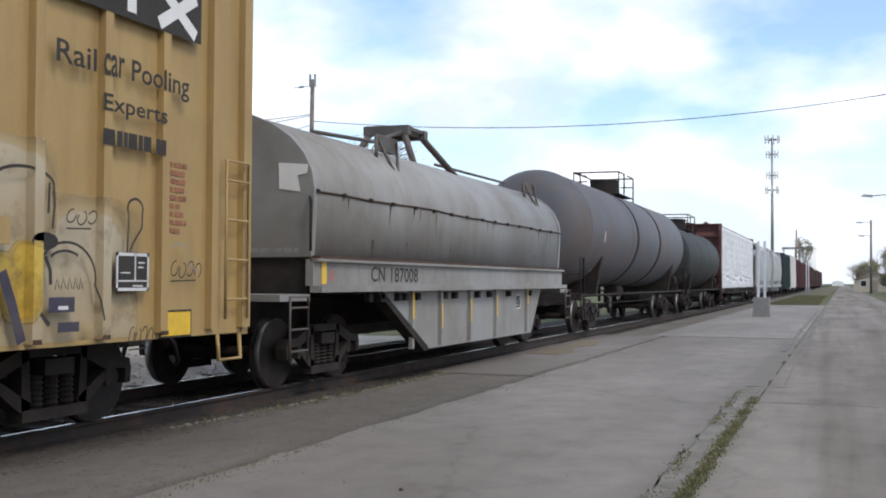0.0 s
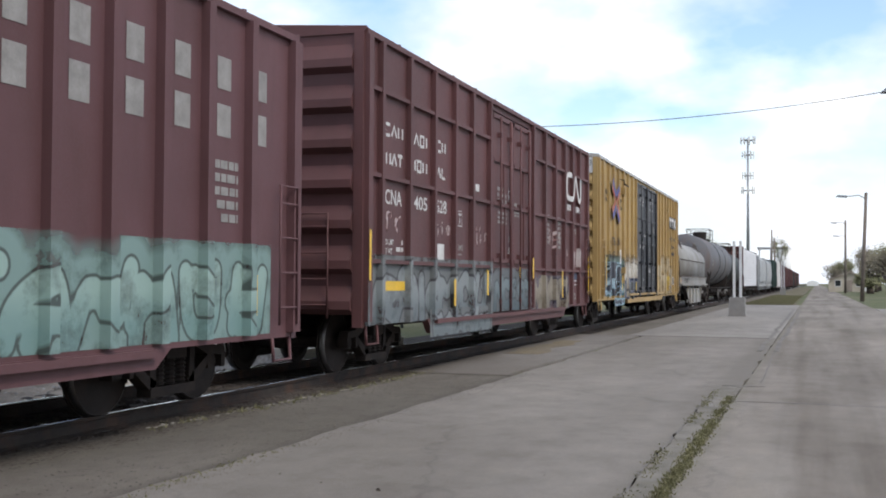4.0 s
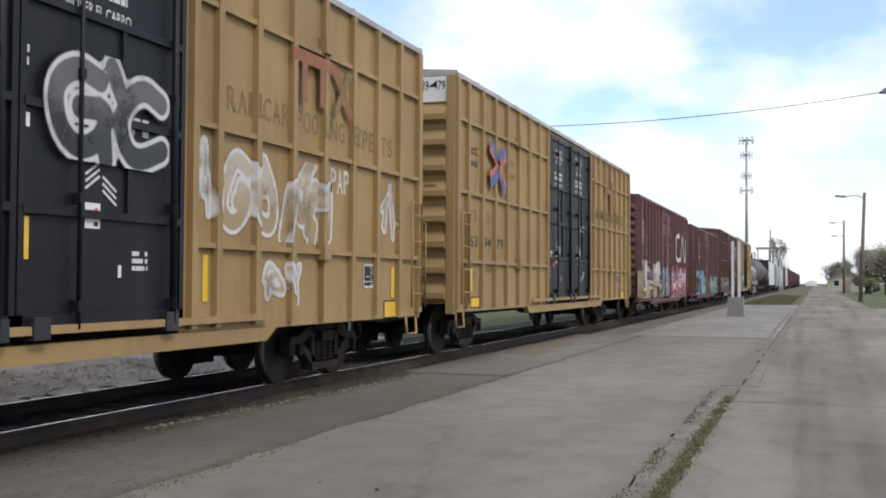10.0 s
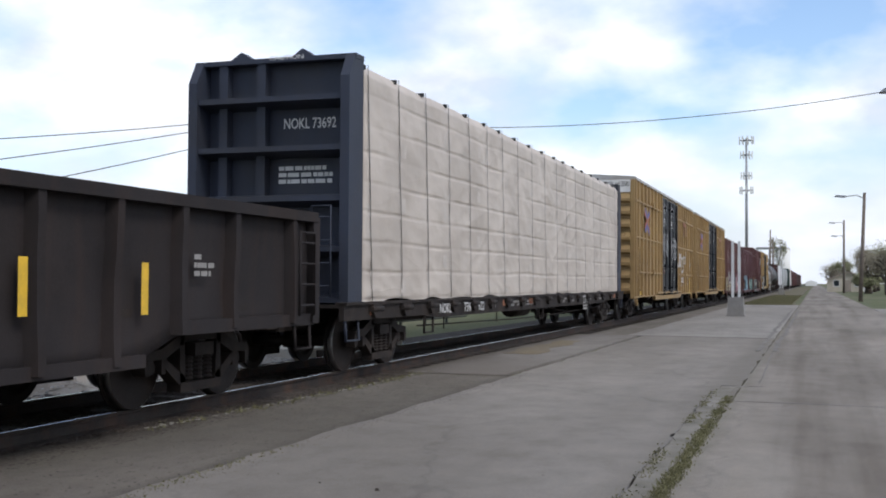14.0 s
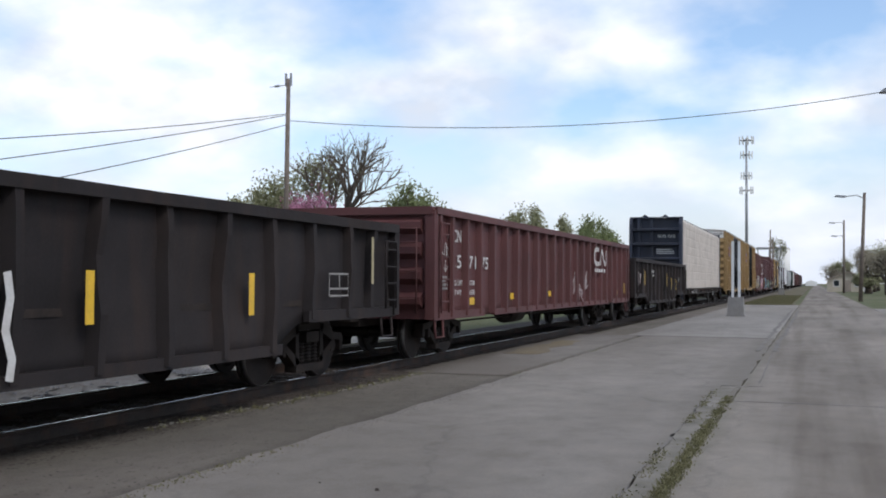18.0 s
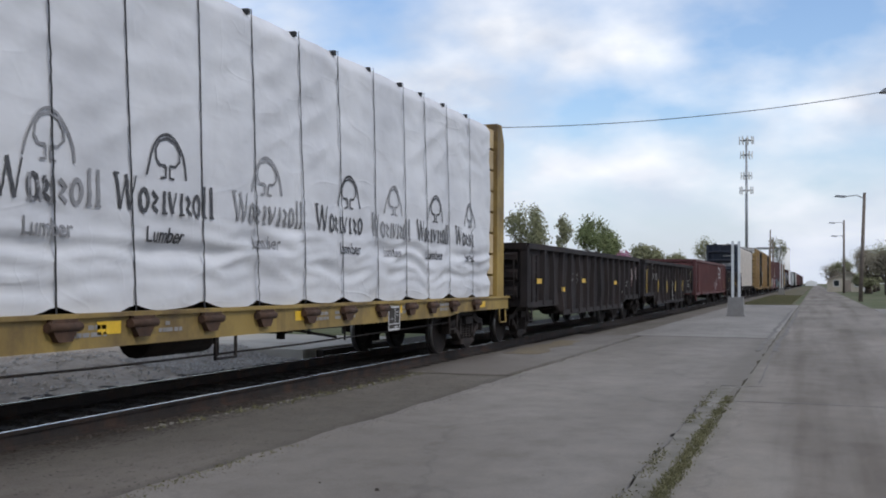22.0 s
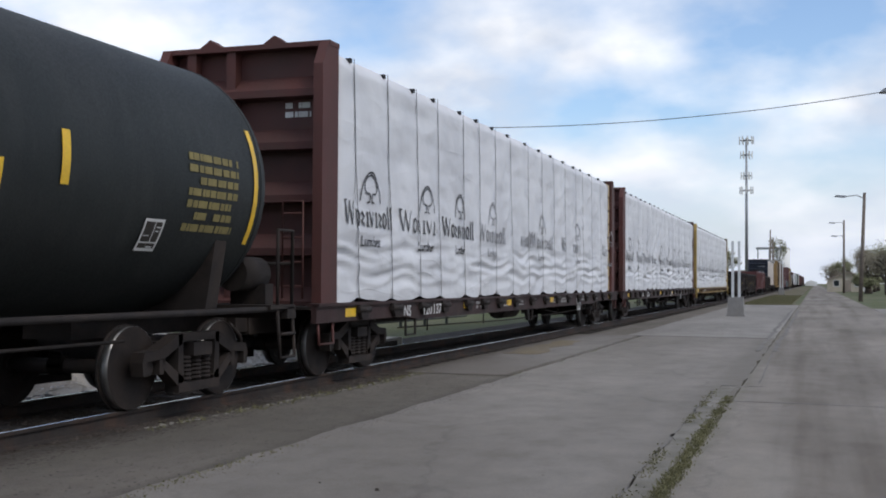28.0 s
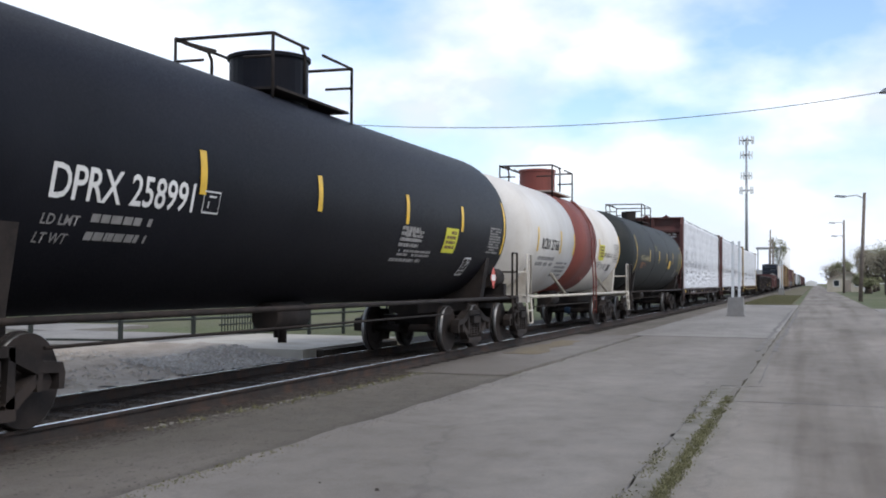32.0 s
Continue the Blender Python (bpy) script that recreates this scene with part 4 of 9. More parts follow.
def plug_doors(car, d0, d1, zb, zt, material, bar_z, leaves=2, seed=0, rods=(0.30, 0.90), thick=0.05, x0=1.47):
    """Door leaves with raised frames, bars and locking rods."""
    for s in (1, -1):
        w = (d1 - d0) / leaves
        for k in range(leaves):
            a, b = d0 + k * w + 0.012, d0 + (k + 1) * w - 0.012
            X = lambda u, v: sorted((s * u, s * v))
            door = boxpart("door", (*X(x0, x0 + thick), a, b, zb, zt), material, car, "", 0.008)
            xf = x0 + thick
            for y0, y1, z0, z1 in ((a, a + 0.07, zb, zt), (b - 0.07, b, zb, zt), (a, b, zb, zb + 0.09), (a, b, zt - 0.09, zt)):
                boxpart("door_frame", (*X(xf, xf + 0.035), y0, y1, z0, z1), material, door)
            for k2, (z, z2) in enumerate(zip(bar_z, bar_z[1:])):
                y = a + (b - a) * (0.58 if k2 % 2 else 0.62)
                boxpart("door_rib", (*X(xf, xf + 0.03), y - 0.03, y + 0.03, z, z2), material, door)
            for z in bar_z:
                boxpart("door_bar", (*X(xf, xf + 0.045), a + 0.05, b - 0.05, z - 0.035, z + 0.035), material, door, "", 0.008)
            for f in rods:
                y = a + (b - a) * f
                bm = bmesh.new()
                rod(bm, (s * (xf + 0.07), y, zb - 0.04), (s * (xf + 0.07), y, zt - 0.05), 0.02 if f < 0.8 else 0.034, 8)
                for z in (zb + 0.15, zb + 1.05, zb + 2.1, zt - 0.4):
                    box(bm, *X(xf, xf + 0.095), y - 0.032, y + 0.032, z - 0.045, z + 0.045)
                part("lock_rod", bm, material, door)


def noodle(parent, y0, y1, z0, z1, w, material, x=1.504, curve=None, name="painted_emblem"):
    """The winding two-letter emblem as one broad stroke, with rounded turns."""
    H, W = z1 - z0, y1 - y0
    base = [(0.36, 1.0), (0.12, 1.0), (0.0, 0.86), (0.0, 0.14), (0.10, 0.0), (0.42, 0.0), (0.50, 0.10), (0.60, 0.95), (0.66, 0.95), (0.84, 0.06), (0.92, 0.0), (1.0, 0.08), (1.0, 1.0)]
    pts = [Vector((y0 + u * W, z0 + v * H)) for u, v in base]
    for _ in range(1):
        pts = [pts[0]] + [q for a, b in zip(pts, pts[1:]) for q in (a.lerp(b, 0.25), a.lerp(b, 0.75))] + [pts[-1]]
    V, F = stroke_quads([tuple(p) for p in pts], w)
    return sheet(name, [((x if curve is None else curve(v.y)), v.x, v.y) for v in V], F, material, parent)


def cross_emblem(car, y0, y1, z0, z1, x):
    """Crossed red and blue ribbons."""
    H, W = z1 - z0, y1 - y0
    q = lambda u, v: (y0 + u * W, z0 + v * H)
    tip = lambda a, b: [q(*a), q(a[0] * 0.5 + b[0] * 0.5, a[1] * 0.5 + b[1] * 0.5 - 0.01), q(*b)]
    strokes("painted_emblem", [[q(0.03, 0.82), q(0.26, 0.69), q(0.44, 0.52), q(0.26, 0.37), q(0.03, 0.25)]], W * 0.13, M["emblem_red"], car, x)
    strokes("painted_emblem", [[q(0.97, 0.74), q(0.80, 0.64), q(0.64, 0.51), q(0.78, 0.34), q(0.97, 0.12)]], W * 0.12, M["emblem_red"], car, x + 0.002)
    for k, (a, b) in enumerate((((0.06, 0.98), (0.48, 0.65)), ((0.92, 0.88), (0.55, 0.67)), ((0.06, 0.10), (0.50, 0.37)), ((0.92, 0.02), (0.60, 0.32)))):
        strokes("painted_emblem", [tip(a, b)], W * 0.15, M["emblem_blue"], car, x + 0.004 + 0.001 * k)


def hi_cube(s0, s1, label, paint, number, outer_rails, seed):
    """A sixty-foot high box car with double black doors."""
    near_half = [0, 0.68, 1.57, 2.42, 3.30, 4.22, 5.12, 6.03, 6.84]
    posts = near_half + ([11.95, 12.43, 13.27, 14.15, 15.03, 15.93, 16.8, 17.68, 18.64] if outer_rails else [12.0, 12.85, 13.72, 14.6, 15.45, 16.3, 17.15, 18.0, 18.64])
    rails = (0.98 + 0.72, 2.93, 4.2) if outer_rails else ()
    car, hl, o, d0, d1 = boxcar(s0, s1, label, paint, 0.80, 4.92, posts, rails, (7.0, 11.78), 8, side_sill=(0.66, 0.9, 5.0, 13.8), end_cap=True, deep=0.075, rib_h=0.17)
    plug_doors(car, d0, d1, 0.97, 4.8, M["door_dark" if outer_rails else "door_black"], (1.9, 2.75, 3.6), 2, seed)
    XD, WM = 1.526, M["white_mark"]
    for k, a in enumerate((7.8, 10.19)):
        if outer_rails:
            a -= 0.22
        rows = (("INTERMEDIATE", "BEFORE CLOSING", "MAIN DOOR"), ("CLOSE AND LOCK", "BOTH DOORS", "BEFORE", "MOVING CAR"))[k]
        for i, t in enumerate(rows):
            w = 0.065 * len(t)
            c = a + 0.44
            z = (4.44 if outer_rails else 4.32) - i * 0.13 + 0.06 * k
            words(t, o(c - w / 2), o(c + w / 2), z, z + 0.095, WM, car, XD)
        if outer_rails:
            lines(o(a + 0.02), o(a + 0.86), 3.76, 3.98, 2, WM, car, XD, seed=seed + k)
            t = ("PUERTA PRINCIPAL", "MOVER EL CARRO")[k]
            words(t, o(a), o(a + 0.92), 3.62, 3.72, WM, car, XD)
    def tag(y0, y1, z0, z1, m="white", n="placard"):
        return flat_tape(car, o(y0), o(y1), z0, z1, XD + 0.001, M[m], n)
    if outer_rails:
        for a in (7.82, 10.26):
            for dx, lean in ((0, 0.12), (0.24, -0.12)):
                strokes("painted_emblem", [[(o(a + dx), 2.24 - 0.06 * j - (0.1 if lean < 0 else 0.0) + (0.1 if lean < 0 else 0)), (o(a + dx + 0.2), 2.24 - 0.06 * j + lean * (1 if lean > 0 else 1))] for j in range(3)], 0.025, WM, car, XD + 0.001)
            tag(a, a + 0.21, 1.78, 2.0)
            flat_tape(car, o(a + 0.13), o(a + 0.18), 1.88, 1.96, XD + 0.004, M["red_mark"], "placard_mark")
            flat_tape(car, o(a + 0.12), o(a + 0.18), 1.80, 1.84, XD + 0.004, M["black_mark"], "placard_mark")
            tag(a + 0.48, a + 0.53, 1.36, 1.47)
        tag(7.52, 7.62, 1.70, 1.87, "red_mark")
        tag(9.43, 9.56, 1.50, 1.84, "reflector", "reflector")
        tag(9.41, 9.55, 2.55, 2.66)
        for y0, y1, z0, z1, r in ((7.02, 7.42, 1.85, 2.07, 2), (7.02, 7.25, 1.44, 1.61, 3), (10.64, 11.2, 2.62, 2.82, 2), (10.95, 11.2, 1.4, 1.6, 3), (9.42, 9.54, 3.0, 3.2, 2)):
            lines(o(y0), o(y1), z0, z1, r, WM, car, XD, seed=seed + r)
    else:
        for y0, y1, z0, z1 in ((7.8, 7.95, 2.54, 2.65), (8.41, 8.72, 2.52, 2.64), (8.9, 9.08, 2.98, 3.07), (8.08, 8.26, 1.78, 1.98), (10.49, 10.69, 1.8, 1.99), (9.98, 10.08, 1.7, 1.93), (10.16, 10.28, 1.7, 1.93), (8.62, 8.67, 1.4, 1.47)):
            tag(y0, y1, z0, z1)
        for a, z in ((8.13, 2.09), (10.57, 2.1)):
            ringp = [(o(a + 0.07 * math.cos(i * 0.5236)), z + 0.07 * math.sin(i * 0.5236)) for i in range(13)]
            strokes("painted_ring", [ringp, [(o(a), z - 0.045), (o(a), z + 0.045)]], 0.028, WM, car, XD + 0.001)
            strokes("painted_emblem", [[(o(a - 0.1), z + 0.12), (o(a), z + 0.16), (o(a + 0.26), z + 0.1)]], 0.05, M["dull_mark"], car, XD)
        tag(9.6, 9.73, 1.27, 1.70, "reflector", "reflector")
        for y0, y1, z0, z1, r in ((7.24, 7.48, 1.95, 2.22, 4), (9.64, 9.88, 3.18, 3.42, 3), (10.88, 11.3, 3.15, 3.42, 4), (7.86, 8.72, 1.11, 1.16, 1), (10.37, 11.15, 1.13, 1.17, 1), (11.32, 11.45, 2.1, 2.3, 2), (10.98, 11.3, 1.78, 1.95, 3), (11.0, 11.25, 1.4, 1.65, 4)):
            lines(o(y0), o(y1), z0, z1, r, M["dull_mark"], car, XD, seed=seed + r)
        for y0, y1 in ((7.47, 7.64), (7.72, 7.89), (9.66, 9.9)):
            z0, z1 = (1.79, 1.92) if y0 < 9 else (2.42, 2.62)
            strokes("painted_frame", [[(o(y0), z0), (o(y1), z0), (o(y1), z1), (o(y0), z1), (o(y0), z0)]], 0.014, M["dull_mark"], car, XD)
    for f in (0.06, 0.45, 0.55, 0.94):
        y = d0 + (d1 - d0) * f
        boxpart("door_roller", (1.52, 1.62, y - 0.1, y + 0.1, 0.86, 1.04), M["door_black"], car, "black door roller", 0.03)
    # handbrake wheel box, defect card holder and bottom plate
    for y, z in ((4.15, 4.25), (4.15, 1.72), (15.0, 4.3), (15.0, 1.7)):
        boxpart("bracket", (1.5, 1.62, o(y) - 0.1, o(y) + 0.1, z - 0.1, z + 0.1), M[paint], car, "", 0.02)
    if outer_rails:
        flat_tape(car, o(0.95), o(1.5), 0.86, 1.06, 1.509, M["black_mark"], "plate_frame")
        flat_tape(car, o(0.97), o(1.48), 0.88, 1.04, 1.512, M["reflector"], "plate")
        tape(car, o(0.93), 1.16, 1.58, 0.13, 1.509)
    flat_tape(car, o(17.17), o(17.7), 0.80, 1.06, 1.507, M["black_mark"], "plate_frame")
    flat_tape(car, o(17.19), o(17.68), 0.82, 1.04, 1.510, M["reflector"], "plate")
    data_plate(car, o(16.4), 1.24, 0.48, 0.34, 1.506 if outer_rails else 1.59)
    if outer_rails:
        tape(car, o(17.45), 1.1, 1.55, 0.12, 1.509)
    words(number, 0.5, 1.33, 4.67, 4.84, M["black_mark"], car, -hl - 0.034, face="end")
    lines(0.55, 1.2, 2.9, 3.02, 2, M["faint_mark"], car, -hl - 0.097, face="end", seed=seed)
    return car, hl, o


TBX = "TBOX"
# car 1: ribbed yellow box car, tagged in navy and white
car, hl, o = hi_cube(-8.55, 10.15, "faded yellow high box car with black doors and navy graffiti", "yellow", TBX + " 665183", False, 3)
POSTS_1 = [(o(y), 0.055) for y in (0.68, 1.57, 2.42, 3.30, 4.22, 5.12, 6.03, 6.84, 12.0, 12.85, 13.72, 14.6, 15.45, 16.3, 17.15, 18.0)]
cross_emblem(car, o(1.96), o(3.34), 3.2, 4.46, 1.579)
PY = [p for p, _ in POSTS_1]
for t, a, b, z in (("next", 1.16, 1.74, 3.96), ("load", 1.16, 1.74, 3.74), ("any", 3.74, 4.10, 3.82), ("road", 3.70, 4.16, 3.64)):
    words(t, o(a), o(b), z, z + 0.17, M["black_mark"], car)
for t, a, b, z in (("TB", 1.94, 2.48, 2.46), ("OX", 2.76, 3.34, 2.48), ("6", 1.48, 1.70, 2.05), ("65", 1.93, 2.44, 2.05), ("18", 2.76, 3.13, 2.07)):
    words(t, o(a), o(b), z, z + 0.24, M["black_mark"], car, 1.582)
flat_tape(car, o(3.58), o(3.96), 1.93, 2.38, 1.509, M["white"], "painted_patch")
words("3", o(3.68), o(3.84), 2.06, 2.27, M["black_mark"], car, 1.513)
bm = bmesh.new()
bars(bm, [(1.5, o(3.5), 4.6), (1.68, o(3.5), 4.55), (1.68, o(3.5), 4.42), (1.68, o(4.3), 4.42), (1.58, o(4.3), 4.5)], 0.022)
part("grab_iron", bm, M["steel"], car)
flat_tape(car, o(15.5), o(17.7), 3.62, 4.10, 1.579, M["black_mark"], "painted_emblem")
for a in (15.58, 16.28):
    strokes("painted_emblem", [[(o(a), 3.98), (o(a + 0.62), 3.98)], [(o(a + 0.31), 4.0), (o(a + 0.31), 3.68)]], 0.13, M["white"], car, 1.582)
strokes("painted_emblem", [[(o(17.0), 4.04), (o(17.6), 3.68)]], 0.12, M["white"], car, 1.582)
strokes("painted_emblem", [[(o(17.6), 4.04), (o(17.0), 3.68)]], 0.12, M["white"], car, 1.584)
for t, a, b, z in (("Rail", 15.62, 16.12, 3.07), ("car", 16.22, 16.5, 3.07), ("Pooling", 16.6, 17.5, 3.02), ("Experts", 16.22, 17.15, 2.73)):
    words(t, o(a), o(b), z, z + (0.25 if t == "Pooling" else 0.19), M["black_mark"], car, 1.582)
lines(o(16.22), o(17.15), 2.40, 2.62, 1, M["black_mark"], car, 1.582, seed=77)
lines(o(17.2), o(17.6), 1.75, 2.45, 9, M["maroon_mark"], car, 1.506, seed=6)
M["g1"] = spray_mat("slate sprayed mass with a pale blue edge", (0.036, 0.042, 0.058), (0.06, 0.065, 0.082), (0.33, 0.46, 0.54), (0.07, 0.16, 0.18), 0.03, 0.10)
spray(car, POSTS_1, o(1.15), o(4.0), 0.98, 1.78, 4, 0.21, M["g1"], 11, 0.2, 1.58, forms="NAKE", sharp=True)
M["g1c"] = spray_mat("thin pale blue sprayed lines", (0.33, 0.46, 0.54), (0.42, 0.52, 0.58), (0.2, 0.3, 0.36), (0.1, 0.18, 0.22), 0.0, 0.008)
for seed_, z0_, z1_ in ((13, 1.36, 1.92), (18, 0.86, 1.44), (20, 1.1, 1.7)):
    spray(car, POSTS_1, o(1.0), o(4.25), z0_, z1_, 5, 0.018, M["g1c"], seed_, 0.05, 1.584, 1.504, sharp=True)
M["g1d"] = spray_mat("teal sprayed haze", (0.09, 0.17, 0.18), (0.12, 0.19, 0.19), (0.1, 0.17, 0.17), (0.13, 0.17, 0.15), 0.02, 0.2)
spray(car, POSTS_1, o(1.2), o(4.2), 1.72, 1.98, 6, 0.05, M["g1d"], 15, 0.2, 1.577, 1.497, forms="N")
spray(car, [], o(2.7), o(4.5), 0.665, 0.78, 4, 0.05, M["g1"], 19, 0.1, 1.58, 1.534, forms="NZ", sharp=True)
M["g2"] = spray_mat("dirty white spray paint", (0.33, 0.29, 0.235), (0.50, 0.475, 0.43), (0.06, 0.055, 0.06), (0.36, 0.32, 0.26), 0.022, 0.14)
spray(car, POSTS_1, o(4.7), o(6.8), 0.92, 2.12, 2, 0.23, M["g2"], 12, 0.2, 1.58, forms="AB")
M["g2c"] = spray_mat("thin cream sprayed ground coat", (0.36, 0.285, 0.175), (0.41, 0.345, 0.24), (0.37, 0.29, 0.18), (0.36, 0.27, 0.14), 0.02, 0.14)
spray(car, POSTS_1, o(12.3), o(16.7), 0.9, 1.9, 4, 0.2, M["g2c"], 16, 0.16, 1.58)
spray(car, POSTS_1, o(13.3), o(15.6), 1.7, 2.3, 2, 0.13, M["g2c"], 33, 0.16, 1.584, 1.504, forms="RB")


def oval(cy, cz, ry, rz, a0, a1, n=18, skew=0.0):
    """A run of points along an oval, its angles in degrees."""
    P = [(math.radians(a0 + (a1 - a0) * i / n)) for i in range(n + 1)]
    return [(o(cy + ry * math.cos(a) + skew * math.sin(a)), cz + rz * math.sin(a)) for a in P]


# thin black outlines over the cream coat
strokes("sprayed_outline", [oval(15.78, 1.34, 0.36, 0.30, 200, -12), [(o(16.13), 1.30), (o(16.22), 1.16), (o(16.27), 1.0)], oval(15.76, 1.47, 0.2, 0.1, 150, 40, 8)], 0.022, M["black_mark"], car, 1.586)
strokes("sprayed_outline", [[(o(15.44), 1.27), (o(15.48), 1.08), (o(15.58), 0.98)], [(o(15.52), 1.52), (o(15.58), 1.42), (o(15.59), 1.30)]], 0.04, M["black_mark"], car, 1.586)
strokes("sprayed_outline", [oval(15.28, 2.08, 0.33, 0.12, 150, 10, 8) + [(o(15.62), 1.92), (o(15.60), 1.74)], [(o(15.56), 2.1), (o(15.55), 1.86)]], 0.026, M["black_mark"], car, 1.587)
strokes("sprayed_outline", [oval(16.67, 1.96, 0.11, 0.09, 215, -20) + [(o(16.77), 1.80), (o(16.64), 1.66), (o(16.56), 1.52)], [(o(16.58), 1.9), (o(16.56), 1.55)]], 0.024, M["black_mark"], car, 1.588)
poly("sprayed_blot", [(a, b) for a, b in oval(15.52, 1.64, 0.15, 0.07, 0, 340, 14)], M["black_mark"], car, 1.588)
for a, w in ((15.64, 0.05), (15.71, 0.06), (15.79, 0.05), (15.86, 0.05), (15.93, 0.04)):
    strokes("sprayed_letter", [[(o(a), 1.26), (o(a + w * 0.4), 1.35), (o(a + w), 1.27)]], 0.012, M["black_mark"], car, 1.588)
for a, b, z0, z1 in ((15.57, 15.88, 1.08, 1.2), (15.68, 15.94, 0.92, 1.0)):
    flat_tape(car, o(a), o(b), z0, z1, 1.586, M["navy_spray"], "sprayed_patch")
flat_tape(car, o(15.68), o(15.8), 1.1, 1.13, 1.589, M["white_mark"], "sprayed_patch")
# loose scrawls in thin paint
for c0, z, h, n, w in ((15.76, 1.80, 0.11, 3, 0.13), (17.22, 1.38, 0.14, 4, 0.13), (16.6, 0.78, 0.15, 4, 0.09)):
    strokes("sprayed_scrawl", [oval(c0 + (k + 0.5) * w, z + h * (0.5 - 0.12 * (k % 2)), w * 0.42, h * 0.5, 80 + 70 * k, 380 + 70 * k, 12, 0.02) for k in range(n)] + [[(o(c0), z - 0.05), (o(c0 + n * w * 0.8), z - 0.04)]], 0.013, M["black_mark"], car, 1.588)
strokes("sprayed_scrawl", [oval(17.36, 1.62, 0.13, 0.06, 170, 0, 8) + [(o(17.5), 1.5), (o(17.68), 1.42)]], 0.013, M["dull_mark"], car, 1.588)
M["yellow_spray"] = spray_mat("yellow spray paint", (0.48, 0.30, 0.04), (0.52, 0.36, 0.06), (0.4, 0.26, 0.05), (0.4, 0.28, 0.08), 0.02, 0.05)
spray(car, POSTS_1, o(14.95), o(15.4), 0.95, 1.55, 1, 0.1, M["yellow_spray"], 41, 0.1, 1.585, 1.505, forms="N")
strokes("sprayed_stroke", [[(o(15.05), 1.4), (o(15.16), 1.15), (o(15.27), 0.86)]], 0.1, M["navy_spray"], car, 1.59)
for y, _ in POSTS_1[8:-1]:
    boxpart("post_foot", (1.56, 1.588, y - 0.05, y + 0.05, 0.835, 0.875), M["rust"], car)
M["g1b"] = spray_mat("slate and navy spray paint", (0.05, 0.055, 0.06), (0.10, 0.11, 0.12), (0.25, 0.27, 0.33), (0.03, 0.04, 0.08), 0.02, 0.12)
spray(car, POSTS_1, o(4.5), o(6.9), 0.84, 1.35, 4, 0.08, M["g1b"], 17, 0.14, 1.583, 1.503)
for y, z0, z1 in ((0.9, 1.2, 2.08), (3.72, 1.08, 1.54), (6.5, 1.06, 1.36), (12.15, 1.08, 1.55)):
    tape(car, o(y), z0, z1, 0.10, 1.592)

# car 2: brown box car with white block lettering and pale blue lower panels
posts = [0, 0.56, 1.70, 2.84, 3.91, 4.93, 6.04, 9.40, 10.5, 11.54, 12.55, 13.45, 14.3, 15.42]
car, hl, o, d0, d1 = boxcar(-25.63, -10.16, "brown box car with white lettering and grey blue graffiti", "brown", 0.72, 4.78, posts, (1.62, 2.84, 4.06), (6.2, 9.2), 7, roof="",
                            truck_in=1.75, side_sill=(0.5, 0.66, 2.6, 12.8), rib_h=0.2, near_ladder=False)
plug_doors(car, d0, d1, 0.8, 4.6, M["brown"], (1.75, 2.85, 3.7), 2, 4, rods=(0.3, 0.8))
BLOCKS = {"hook": [[(0.95, 1), (0.1, 1), (0.1, 0), (0.95, 0)]], "wedge": [[(0, 0), (0.5, 1), (1, 0)]], "pair": [[(0.1, 0), (0.1, 1)], [(0.9, 0), (0.9, 1)]], "bar": [[(0.5, 0), (0.5, 1)]],
          "ring": [[(0.1, 0), (0.1, 1), (0.9, 1), (0.9, 0), (0.1, 0)]], "tee": [[(0, 1), (1, 1)], [(0.5, 1), (0.5, 0)]], "angle": [[(0.1, 1), (0.1, 0), (0.95, 0)]]}
for a, b, z, row in ((0.78, 1.56, 3.44, ("hook", "wedge", "pair")), (2.0, 2.64, 3.44, ("wedge", "ring", "bar")), (3.08, 3.56, 3.46, ("hook", "pair")),
                     (0.82, 1.54, 3.02, ("pair", "wedge", "tee")), (1.99, 2.65, 3.03, ("bar", "ring", "pair")), (3.09, 3.55, 3.03, ("wedge", "angle"))):
    u, tot = a, sum(0.5 if k == "bar" else 1.0 for k in row)
    for k in row:
        w = (b - a) * (0.5 if k == "bar" else 1.0) / tot
        strokes("painted_shape", [[(o(u + p * w * 0.78), z + 0.03 + q * 0.16) for p, q in line] for line in BLOCKS[k]], 0.055, M["white_mark"], car)
        u += w
words("CNA", o(0.80), o(1.47), 2.46, 2.68, M["white_mark"], car)
words("405", o(2.0), o(2.61), 2.46, 2.67, M["white_mark"], car)
words("628", o(3.05), o(3.58), 2.47, 2.69, M["white_mark"], car)
words("LD LMT", o(0.78), o(1.15), 1.87, 1.95, M["white_mark"], car)
words("LT WT", o(0.78), o(1.1), 1.74, 1.82, M["white_mark"], car)
lines(o(1.26), o(1.55), 1.74, 1.95, 2, M["white_mark"], car, seed=2)
noodle(car, o(12.62), o(14.28), 3.42, 4.02, 0.13, M["white_mark"], 1.591)
for a in (12.65, 12.8, 12.95, 13.7, 13.85, 14.0):
    flat_tape(car, o(a), o(a + 0.1), 3.12, 3.26, 1.591, M["white_mark"], "painted_bar")
